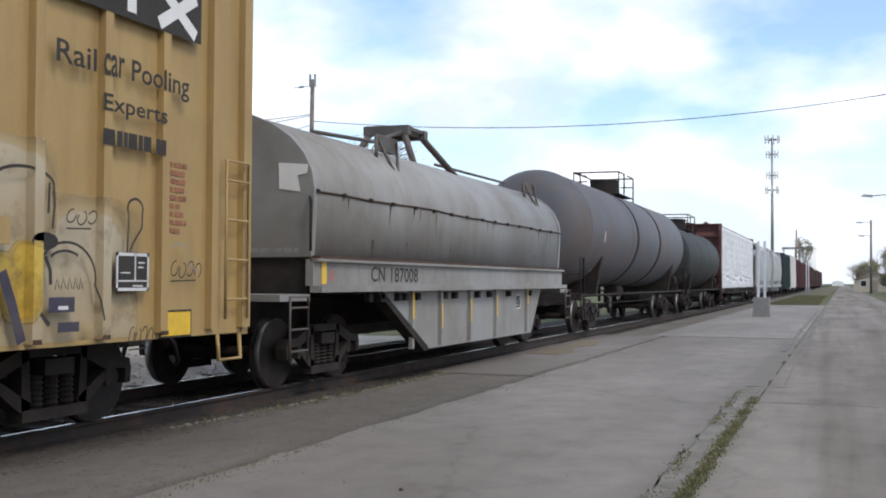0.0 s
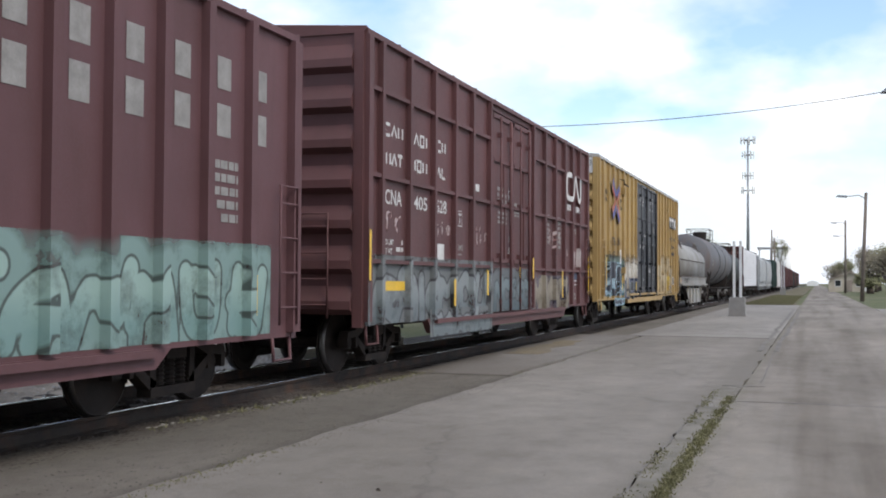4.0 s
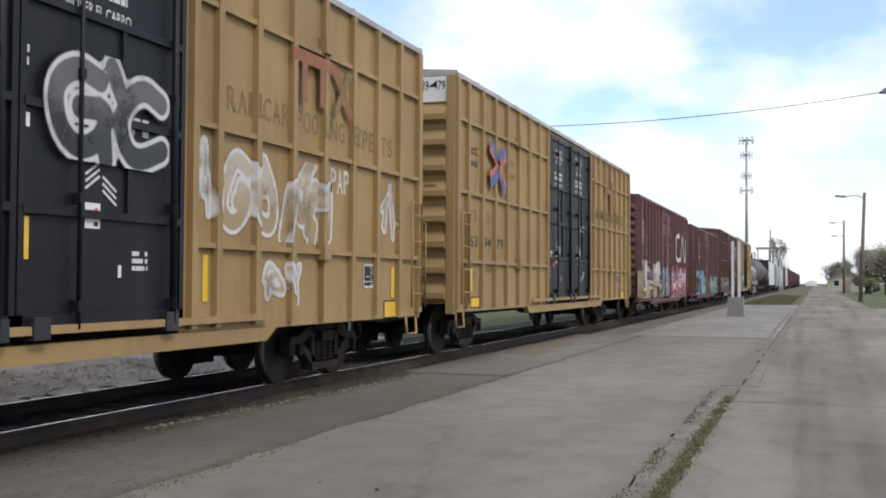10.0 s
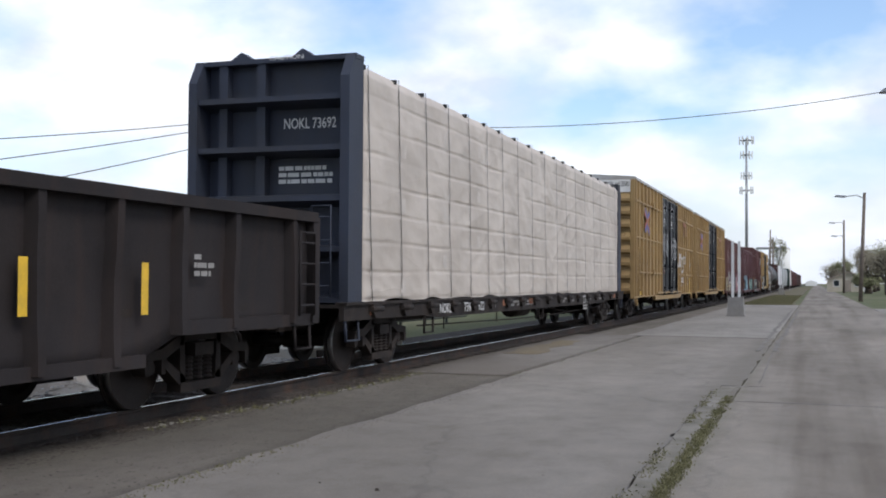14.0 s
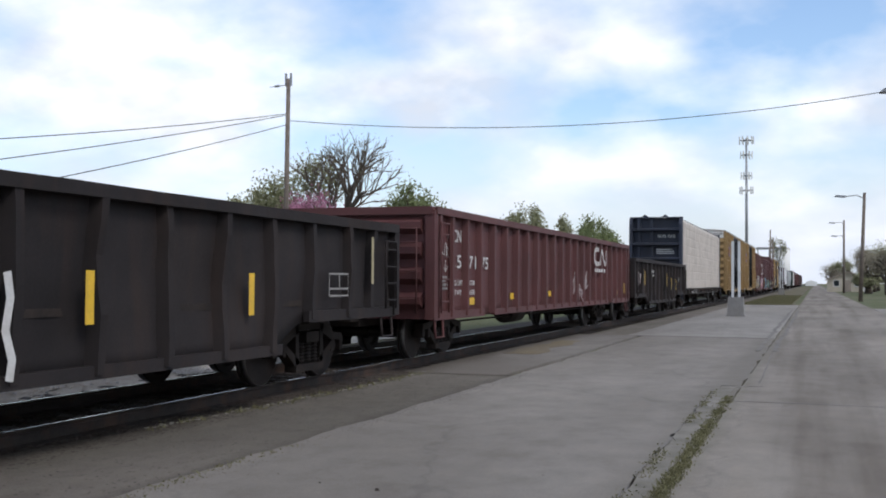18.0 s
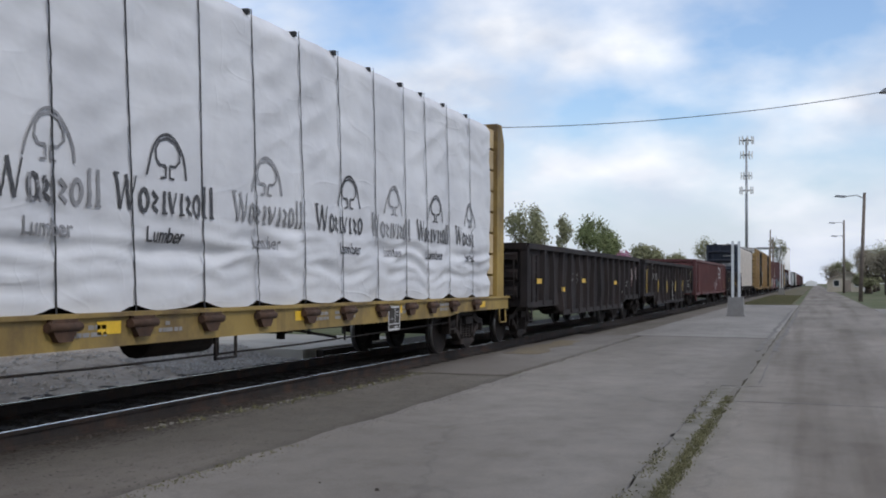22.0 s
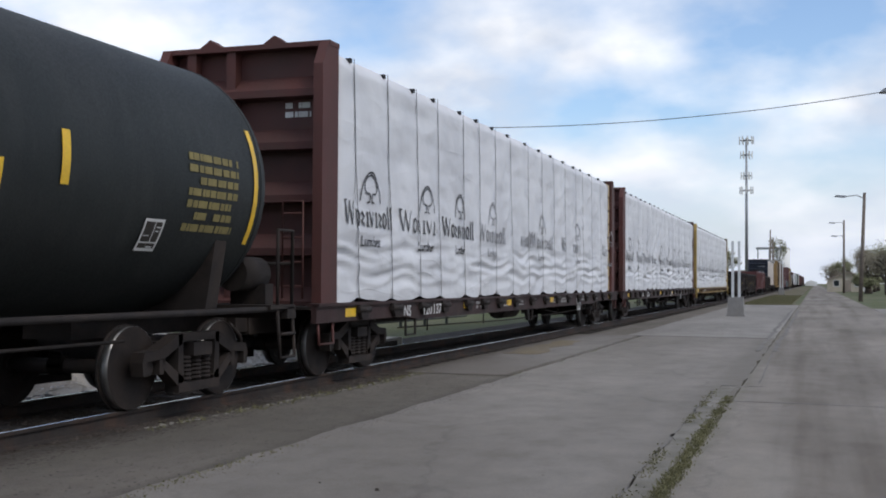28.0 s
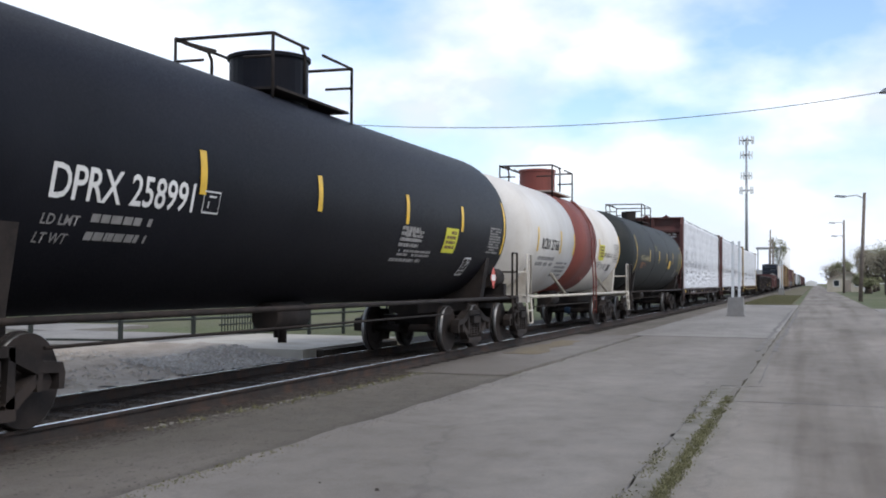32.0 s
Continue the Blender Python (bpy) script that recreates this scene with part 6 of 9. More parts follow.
def centre_beam(s0, s1, label, deck, bulk, load_label, wrap, seed, straps, tan=False, mark_rows=(), mark="", number="", bare_far=0.0, edge_tapes=True, mark_z=2.1, print_at=None):
    """A flat car with bulkheads and a centre truss, carrying lumber packs under plastic."""
    car, hl = rolling("centre_beam_flat_car", s0 - 0.72, s1 + 0.72, label, "flat car", (-(s1 - s0) / 2 + 1.35, (s1 - s0) / 2 - 1.35), (0.5, 0.5))
    L = s1 - s0
    h0 = L / 2
    o = lambda y: y - h0
    DK, BK = M[deck], M[bulk]
    for s in (-1, 1):
        # fish-bellied side sill: shallow over the trucks, deeper between them
        bm = bmesh.new()
        prism(bm, [(-hl, 1.02), (-hl, 0.78), (-h0 + 2.5, 0.78), (-h0 + 3.2, 0.72), (h0 - 3.2, 0.72), (h0 - 2.5, 0.78), (hl, 0.78), (hl, 1.02)], *sorted((s * 1.46, s * 1.54)))
        part("side_sill", bm, DK, car, bevel=0.01)
        bm = bmesh.new()
        box(bm, *sorted((s * 1.40, s * 1.58)), -hl, hl, 1.0, 1.04)
        part("sill_flange", bm, DK, car)
        for y in (o(q) for q, _ in straps):
            bm = bmesh.new()
            prism(bm, [(y - 0.17, 1.0), (y + 0.17, 1.0), (y + 0.19, 0.93), (y + 0.09, 0.80), (y - 0.09, 0.80), (y - 0.19, 0.93)], *sorted((s * 1.54, s * 1.60)))
            rod(bm, (s * 1.58, y - 0.22, 0.93), (s * 1.58, y + 0.22, 0.93), 0.045, 8)
            part("winch_bracket", bm, M["rust"] if deck == "yellow_ttz" else M["steel"], car, bevel=0.012)
        for i in range(3):
            y = o(2.9 + i * (L - 5.8) / 2)
            bm = bmesh.new()
            bars(bm, [(s * 1.5, y - 0.22, 0.76), (s * 1.5, y - 0.22, 0.48), (s * 1.5, y + 0.22, 0.48), (s * 1.5, y + 0.22, 0.76)], 0.022)
            part("sill_step", bm, M["steel"], car)
    boxpart("deck", (-1.46, 1.46, -hl, hl, 0.96, 1.0), M["steel"], car)
    boxpart("centre_sill", (-0.35, 0.35, -hl, hl, 0.62, 0.96), M["steel"], car)
    bm = bmesh.new()
    rod(bm, (0.8, -1.0, 0.72), (0.8, 0.3, 0.72), 0.2, 14)
    bars(bm, [(1.2, -h0 + 2.6, 0.60), (1.2, -2, 0.52), (1.2, 2, 0.52), (1.2, h0 - 2.6, 0.60)], 0.012)
    for q in range(5):
        bars(bm, [(1.2, -h0 + 4.0 + q * (L - 8.0) / 4, 0.9), (1.2, -h0 + 4.0 + q * (L - 8.0) / 4, 0.5)], 0.014)
    rod(bm, (0.75, 2.0, 0.78), (0.75, 2.28, 0.78), 0.11, 10)
    box(bm, 0.62, 0.88, 2.3, 2.5, 0.64, 0.92)
    rod(bm, (0.75, 2.4, 0.64), (0.75, 2.4, 0.56), 0.06, 8)
    bars(bm, [(0.75, 2.5, 0.7), (1.0, 2.9, 0.62), (1.2, 3.2, 0.56)], 0.02)
    part("brake_gear", bm, M["steel"], car)
    # centre truss
    bm = bmesh.new()
    box(bm, -0.12, 0.12, -h0, h0, 4.42, 4.56)
    for i in range(18):
        y = -h0 + i * L / 17
        boxpart("truss_post", (-0.08, 0.08, y - 0.06, y + 0.06, 1.0, 4.42), BK, car)
    part("centre_beam", bm, BK, car)
    # bulkheads: outer ribs across and heavy posts at the edges
    deep = 0.5
    for s in (-1, 1):
        ya, yb = sorted((s * h0, s * (h0 + 0.1)))
        bh = boxpart("bulkhead", (-1.49, 1.49, ya, yb, 1.0, 4.54), BK, car)
        for i in range(5):
            z = 1.06 + i * 0.725
            bm = bmesh.new()
            yo = s * (h0 + 0.1)
            prism(bm, [(yo, z - 0.1), (yo + s * 0.36, z - 0.03), (yo + s * 0.36, z + 0.05), (yo, z + 0.09)] if tan else [(yo, z - 0.12), (yo + s * (deep - 0.3), z - 0.1), (yo + s * (deep - 0.3), z), (yo, z + 0.2)], -1.42, 1.42)
            part("bulkhead_rib", bm, BK, bh, bevel=0.008)
        for x in (-1.5, 1.36):
            bm = bmesh.new()
            ye = s * (h0 + deep)
            yi = s * (h0 - 0.006)
            prism(bm, [(yi, 0.8), (ye, 0.8), (ye, 4.25), (s * (h0 + deep * 0.62), 4.58), (yi, 4.58)], x, x + 0.14)
            part("bulkhead_post", bm, BK, bh, bevel=0.012)
        for x in (-0.85, -0.22):
            bm = bmesh.new()
            box(bm, x - 0.07, x + 0.07, *sorted((s * (h0 + 0.1), s * (h0 + deep - 0.235))), 1.1, 4.56)
            part("bulkhead_stay", bm, BK, bh, bevel=0.01)
        bm = bmesh.new()
        box(bm, -1.506, 1.506, *sorted((s * (h0 - 0.012), s * (h0 + deep * 0.6))), 4.53, 4.60)
        for x in (-0.55, 0.45):
            prism(bm, [(x - 0.18, 4.60), (x, 4.72), (x + 0.18, 4.60)], *sorted((s * (h0 + 0.05), s * (h0 + deep * 0.55))), "y")
        part("bulkhead_cap", bm, BK, bh, bevel=0.01)
        ladder(car, s * (h0 + deep + 0.05), 0.75, 1.25, 1.1, 2.4, 4, BK, "x")
        bm = bmesh.new()
        bars(bm, [(1.5, s * (h0 + 0.15), 0.8), (1.52, s * (h0 + 0.15), 0.5), (1.52, s * (h0 + 0.6), 0.5), (1.5, s * (h0 + 0.6), 0.8)], 0.022)
        part("sill_step", bm, BK, car)
        boxpart("draft_box", (-0.32, 0.32, *sorted((s * hl, s * (hl + 0.3))), 0.66, 0.98), M["steel"], car, "", 0.02)
    if mark:
        p = print_at or 2.1
        g1, g2 = (1.38, 2.26) if tan else (0.92, 1.42)
        words(mark, o(p), o(p) + 0.155 * len(mark), 0.79, 0.96, M["white_mark"], car, 1.604)
        words(number[:3], o(p + g1), o(p + g1 + 0.4), 0.79, 0.96, M["white_mark"], car, 1.604)
        words(number[3:], o(p + g2), o(p + g2 + 0.4), 0.79, 0.96, M["white_mark"], car, 1.604)
    for k, (y0, y1) in enumerate(((6.4, 6.9), (16.3, 16.9), (18.2, 18.8))):
        lines(o(y0), o(y1), 0.8, 0.96, 2, M["dull_mark"], car, 1.545, seed=seed + k)
    data_plate(car, o(15.75), 0.58, 0.5, 0.38, 1.549)
    for q in (8.05, 9.32, 12.9, 13.8):
        lines(o(q), o(q + 0.7), 0.80, 0.93, 2, M["dull_mark"], car, 1.546, seed=seed + int(q))
    if edge_tapes:
        for y in (0.2, 7.4 if tan else 5.6 if print_at else 4.6, 9.6 if tan else 8.6, 12.6, 16.0, 20.6):
            flat_tape(car, o(y), o(y + 0.36), 0.84, 0.96, 1.546, M["reflector"] if deck != "steel" else M["maroon_mark"])
    # the load
    load = thing("lumber_load", load_label, "lumber load", "wrapped lumber loads")
    load.location = (TRACK_X, (s0 + s1) / 2, 0)
    MOVERS.append((load, (s0 + s1) / 2))
    za, zb = 1.06, 4.5
    edge = h0 - 0.06 - bare_far

    tied = [o(q) for q, _ in straps] or [99.0]

    def slack(y):
        """How far a place lies from the nearest strap, up to one."""
        return min(1.0, min(abs(y - q) for q in tied) / 0.45)

    def face(y, z):
        x = 1.5 + wave(y, z, seed) * (0.5 if tan else 0.62) + (0.012 if tan else 0.035) * (slack(y) ** 0.6 - 1)
        k = (z - za) / (zb - za)
        row = (z - za) / 0.43
        if tan:
            gap = row + 0.10 * noise.noise(Vector((y * 0.35, round(row), seed))) + 0.02 * noise.noise(Vector((y * 3, z, seed)))
            gap = abs(gap - round(gap)) * 0.43
            x -= 0.024 * max(0.0, 1 - gap / 0.028) * max(0.15, min(1.0, 0.75 + 1.6 * noise.noise(Vector((y * 0.55, round(row) * 3.1, seed + 1)))))
        else:
            low = max(0.0, 1 - abs(k - 0.17) / 0.17)
            fold = noise.noise(Vector((y * 0.55, z * 5.2 + 0.9 * noise.noise(Vector((y * 0.8, 0, seed))), seed + 5)))
            x += 0.16 * low * (0.2 - abs(fold)) + 0.006 * abs(math.sin(math.pi * row))
        x -= 0.10 * max(0, k - 0.955) / 0.045
        return x
    ny, nz = int(L / 0.11), 130 if tan else 80
    for s in (1, -1):
        V, F = [], []
        span = edge + h0 - 0.004
        cols = [0.0, 0.012, 0.03, 0.06] + [0.1 + (span - 0.2) * i / ny for i in range(ny + 1)] + [span - 0.06, span - 0.03, span - 0.012, span]
        for i, d in enumerate(cols):
            y = -h0 + 0.004 + d
            e = max(0.0, 1 - min(d, span - d) / 0.1)
            tuck = 0.14 * (1 - math.sqrt(max(0.0, 1 - e * e)))
            hem = 0.06 * noise.noise(Vector((y * 1.1, 4.2, seed))) - 0.02 + (0.0 if tan else 0.07 * (1 - slack(y)) ** 2)
            for j in range(nz + 1):
                k = j / nz
                z = za + hem * (1 - k) + (zb - za - hem * (1 - k)) * k
                V.append((s * (face(y, z) - tuck), y, z))
            V.append((s * 0.1, y, zb + 0.02))
        m = nz + 2
        for i in range(len(cols) - 1):
            for j in range(m - 1):
                q = (i * m + j, (i + 1) * m + j, (i + 1) * m + j + 1, i * m + j + 1)
                F.append(q if s > 0 else q[::-1])
        sheet("plastic_wrap", V, F, M[wrap], load, True)
    core = boxpart("lumber_core", (-1.32, 1.32, -h0 + 0.12, edge - 0.05, 1.12, 4.44), M["lumber"], load)
    if bare_far:
        for i in range(8):
            z = 1.04 + i * 0.43
            for s in (1, -1):
                bm = bmesh.new()
                box(bm, *sorted((s * 0.2, s * 1.42)), edge - 0.3, h0 - 0.03, z + 0.03, z + 0.41)
                part("lumber_pack", bm, M["lumber"], load, "bare end of a sawn lumber pack", 0.01)
    for y, lean in straps:
        yy = o(y)
        V, F = [], []
        for j in range(49):
            z = za - 0.02 + (zb - za + 0.02) * j / 48
            q = yy + lean * j / 48
            x = max(face(q + e, min(max(z + g, za), zb)) for e in (-0.03, 0.03) for g in (-0.6, -0.45, -0.3, -0.2, -0.1, 0, 0.1, 0.2, 0.3, 0.45, 0.6)) + 0.004
            V += [(x, q - 0.013, z), (x, q + 0.013, z)]
        F = [(2 * j, 2 * j + 1, 2 * j + 3, 2 * j + 2) for j in range(48)]
        sheet("strap", V, F, M["strap"], load)
        boxpart("strap_corner", (1.36, 1.47, yy + lean - 0.028, yy + lean + 0.028, zb - 0.06, zb + 0.004), M["strap"], load)
    # the printed mark: a tree under an arch over a row of stroked shapes, some cut by a lapped sheet
    c = lambda a, b: max(face(a, b), face(a + 0.04, b), face(a - 0.04, b)) + 0.012

    def finer(path):
        out = [path[0]]
        for a, b in zip(path, path[1:]):
            n = max(1, int(math.dist(a, b) / 0.05))
            out += [(a[0] + (b[0] - a[0]) * q / n, a[1] + (b[1] - a[1]) * q / n) for q in range(1, n + 1)]
        return out
    for y0, y1, yt, shown, ink in mark_rows:
        h, wide = 0.335, sum(w for _, w in MARK_FORMS)
        u = 0.0
        for form, w in MARK_FORMS:
            a, b = y0 + (y1 - y0) * u / wide, y0 + (y1 - y0) * (u + w * 0.86) / wide
            u += w
            if shown[0] <= u / wide - 0.04 <= shown[1]:
                V, F = [], []
                for line, heavy in form:
                    vs, fs = stroke_quads(finer([(o(a + (b - a) * p), mark_z + h * q) for p, q in line]), 0.046 if heavy else 0.024)
                    F += [tuple(q + len(V) for q in f) for f in fs]
                    V += [(c(v.x, v.y), v.x, v.y) for v in vs]
                sheet("printed_shape", V, F, M[ink], load)
        if yt is not None:
            yy, zc = o(yt), mark_z + 0.36
            arch = [(yy + 0.35 * math.cos(a) * (1.0 - 0.28 * math.sin(a)), zc + 0.44 * math.sin(a) ** 0.8) for a in (q * math.pi / 14 for q in range(15))]
            crown = [(-0.04, 0.12), (-0.14, 0.12), (-0.21, 0.18), (-0.2, 0.28), (-0.13, 0.36), (0.0, 0.4), (0.13, 0.36), (0.2, 0.28), (0.21, 0.18), (0.14, 0.12), (0.04, 0.12)]
            strokes("printed_emblem", [arch, [(yy + p, zc + q) for p, q in crown], [(yy - 0.035, zc + 0.12), (yy - 0.035, zc), (yy - 0.12, zc - 0.01)], [(yy + 0.035, zc + 0.12), (yy + 0.035, zc), (yy + 0.12, zc - 0.01)]], 0.028, M[ink], load, curve=c)
            words("Lumber", yy - 0.34, yy + 0.34, mark_z - 0.3, mark_z - 0.14, M["faint_ink"] if ink == "faint_ink" else M["ink"], load, skin2=c)
    set_sides(car, -0.2)
    set_sides(load, -0.2)
    return car, load, o, lambda y, z: face(y, z) - 0.2


def strap_set(L, start, pitches, seed):
    rnd, y, out, i = random.Random(seed), start, [], 0
    while y < L - 0.2:
        out.append((y, rnd.uniform(-0.07, 0.07)))
        y += pitches[i % len(pitches)] * rnd.uniform(0.92, 1.08)
        i += 1
    return out


def STRAPS(places, seed, lean=-0.28):
    """Straps by their feet; they lean back towards the top."""
    rnd = random.Random(seed)
    return [(y, lean + rnd.uniform(-0.07, 0.07)) for y in places]


# car 7: dark bulkheads, dusty wrap
car, load, o, face = centre_beam(-125.4, -103.6, "black centre beam flat car with dark blue bulkheads", "steel", "navy", "lumber packs under dusty tan plastic wrap with black straps", "wrap_tan", 3,
                                 STRAPS((0.39, 1.65, 2.91, 4.11, 5.33, 6.53, 7.75, 8.95, 10.18, 11.5, 12.75, 13.92, 15.09, 16.36, 17.64, 18.7, 20.1, 21.33), 5), True, (), "NOKL", "736922", print_at=3.2)
words("NOKL 73692", 0.08, 0.92, 3.57, 3.73, M["white_mark"], car, -10.9 - 0.105, face="end")
lines(0.0, 0.88, 2.73, 3.02, 3, M["white_mark"], car, -10.9 - 0.105, face="end", seed=7)
words("CAUTION", 0.0, 0.55, 4.535, 4.595, M["white_mark"], car, -10.9 - 0.44, face="end")
for i in range(10):
    y = o(1.6 + i * 2.05)
    for r in range(7):
        if (i * 5 + r * 3) % 7 > 2:
            continue
        z = 1.15 + r * 0.43
        flat = [(face(y, z) + 0.004, y, z), (face(y + 0.2, z) + 0.004, y + 0.2, z), (face(y + 0.2, z + 0.22) + 0.004, y + 0.2, z + 0.22), (face(y, z + 0.22) + 0.004, y, z + 0.22)]
        sheet("pack_label", flat, [(0, 1, 2, 3)], M["pack_label"], load)

# cars 12 to 14: white wrap with a printed mark
ALL = (0, 1)
centre_beam(-222.2, -200.25, "yellow centre beam flat car with yellow bulkheads and rusty brackets", "yellow_ttz", "yellow_ttz", "lumber packs in white plastic wrap printed with dark trees",
            "wrap_white", 11, STRAPS((0.89, 2.07, 3.22, 4.38, 5.57, 6.82, 8.09, 9.27, 10.54, 11.76, 12.98, 14.19, 15.47, 16.70, 17.75, 18.9, 20.28), 8), False,
            [(0.5, 2.32, 1.45, ALL, "ink"), (2.58, 4.36, 3.51, ALL, "ink"), (4.72, 6.56, 5.62, ALL, "ink"), (7.26, 9.1, None, (0, 0.42), "ink"), (6.9, 8.7, 7.95, (0.45, 1), "faint_ink"), (8.89, 10.69, 9.75, ALL, "ink"), (11.09, 12.86, 11.9, ALL, "faint_ink"), (13.24, 15.1, 14.35, (0, 0.85), "ink"),
             (15.2, 16.85, 16.05, ALL, "faint_ink"), (17.1, 18.8, 18.02, ALL, "ink"), (19.14, 20.9, 20.04, (0, 0.68), "ink")], "TTZX", "864477", 0.42, mark_z=2.01)
car, load, o, face = centre_beam(-246.5, -224.35, "brown centre beam flat car with yellow stake brackets", "deck_brown", "bulk_brown", "lumber packs in wrinkled white plastic wrap", "wrap_white", 21,
            STRAPS((0.8, 1.93, 3.06, 4.23, 5.43, 6.65, 7.9, 9.2, 10.6, 11.94, 13.16, 14.41, 15.61, 16.84, 18.08, 19.36, 20.5, 21.74), 9, -0.36), False,
            [(0.08, 1.85, 0.94, ALL, "ink"), (2.42, 3.87, 3.02, ALL, "faint_ink"), (4.25, 6.0, 5.05, ALL, "faint_ink"), (6.5, 8.5, None, (0, 0.5), "ink"), (8.5, 10.35, 9.45, ALL, "ink"), (10.92, 12.86, 11.84, ALL, "ink"), (13.05, 14.66, 13.73, ALL, "faint_ink"), (15.02, 16.8, 15.88, ALL, "faint_ink"),
             (17.12, 19.6, 18.44, (0, 0.72), "ink"), (19.2, 20.95, 20.06, (0.05, 1), "faint_ink"), (21.45, 23.4, None, (0, 0.3), "ink")], "NS", "120334", 0.0, print_at=3.33, mark_z=2.11)
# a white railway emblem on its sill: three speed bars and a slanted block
for q in range(3):
    flat_tape(car, o(10.5), o(10.74 - 0.05 * q), 0.76 + q * 0.065, 0.80 + q * 0.065, 1.547, M["white_mark"], "painted_emblem")
strokes("painted_emblem", [[(o(10.76), 0.75), (o(10.82), 0.94), (o(10.92), 0.76), (o(10.98), 0.94)]], 0.045, M["white_mark"], car, 1.547)
strokes("painted_emblem", [[(o(11.18), 0.92), (o(11.06), 0.92), (o(11.04), 0.85), (o(11.14), 0.84), (o(11.12), 0.77), (o(11.0), 0.77)]], 0.04, M["white_mark"], car, 1.547)
car, load, o, face = centre_beam(-270.65, -249.2, "brown centre beam flat car with oxide brown bulkheads", "deck_brown", "bulk_brown", "lumber packs in torn white plastic wrap", "wrap_white", 31,
                                 STRAPS((0.78, 2.09, 3.37, 4.44, 5.84, 6.89, 8.02, 9.28, 10.74, 12.10, 13.34, 14.64, 15.98, 17.00, 18.24, 19.64, 20.84), 10), False,
                                 [(0.24, 2.06, 1.18, ALL, "ink"), (2.37, 5.0, 3.67, (0, 0.68), "ink"), (4.52, 6.33, 5.49, ALL, "ink"), (6.76, 8.6, 7.65, ALL, "faint_ink"), (9.2, 10.9, None, (0.4, 1), "faint_ink"), (10.9, 13.02, 11.88, ALL, "faint_ink"), (14.01, 16.0, None, (0, 0.3), "ink"), (15.0, 17.2, 16.1, (0.2, 0.7), "faint_ink"), (19.8, 22.0, 21.2, (0, 0.3), "faint_ink")],
                                 "NS", "120137", 0.45, print_at=2.34, mark_z=2.14)
lines(0.55, 0.95, 3.55, 3.8, 2, M["white_mark"], car, -10.72 - 0.115, face="end", seed=9)


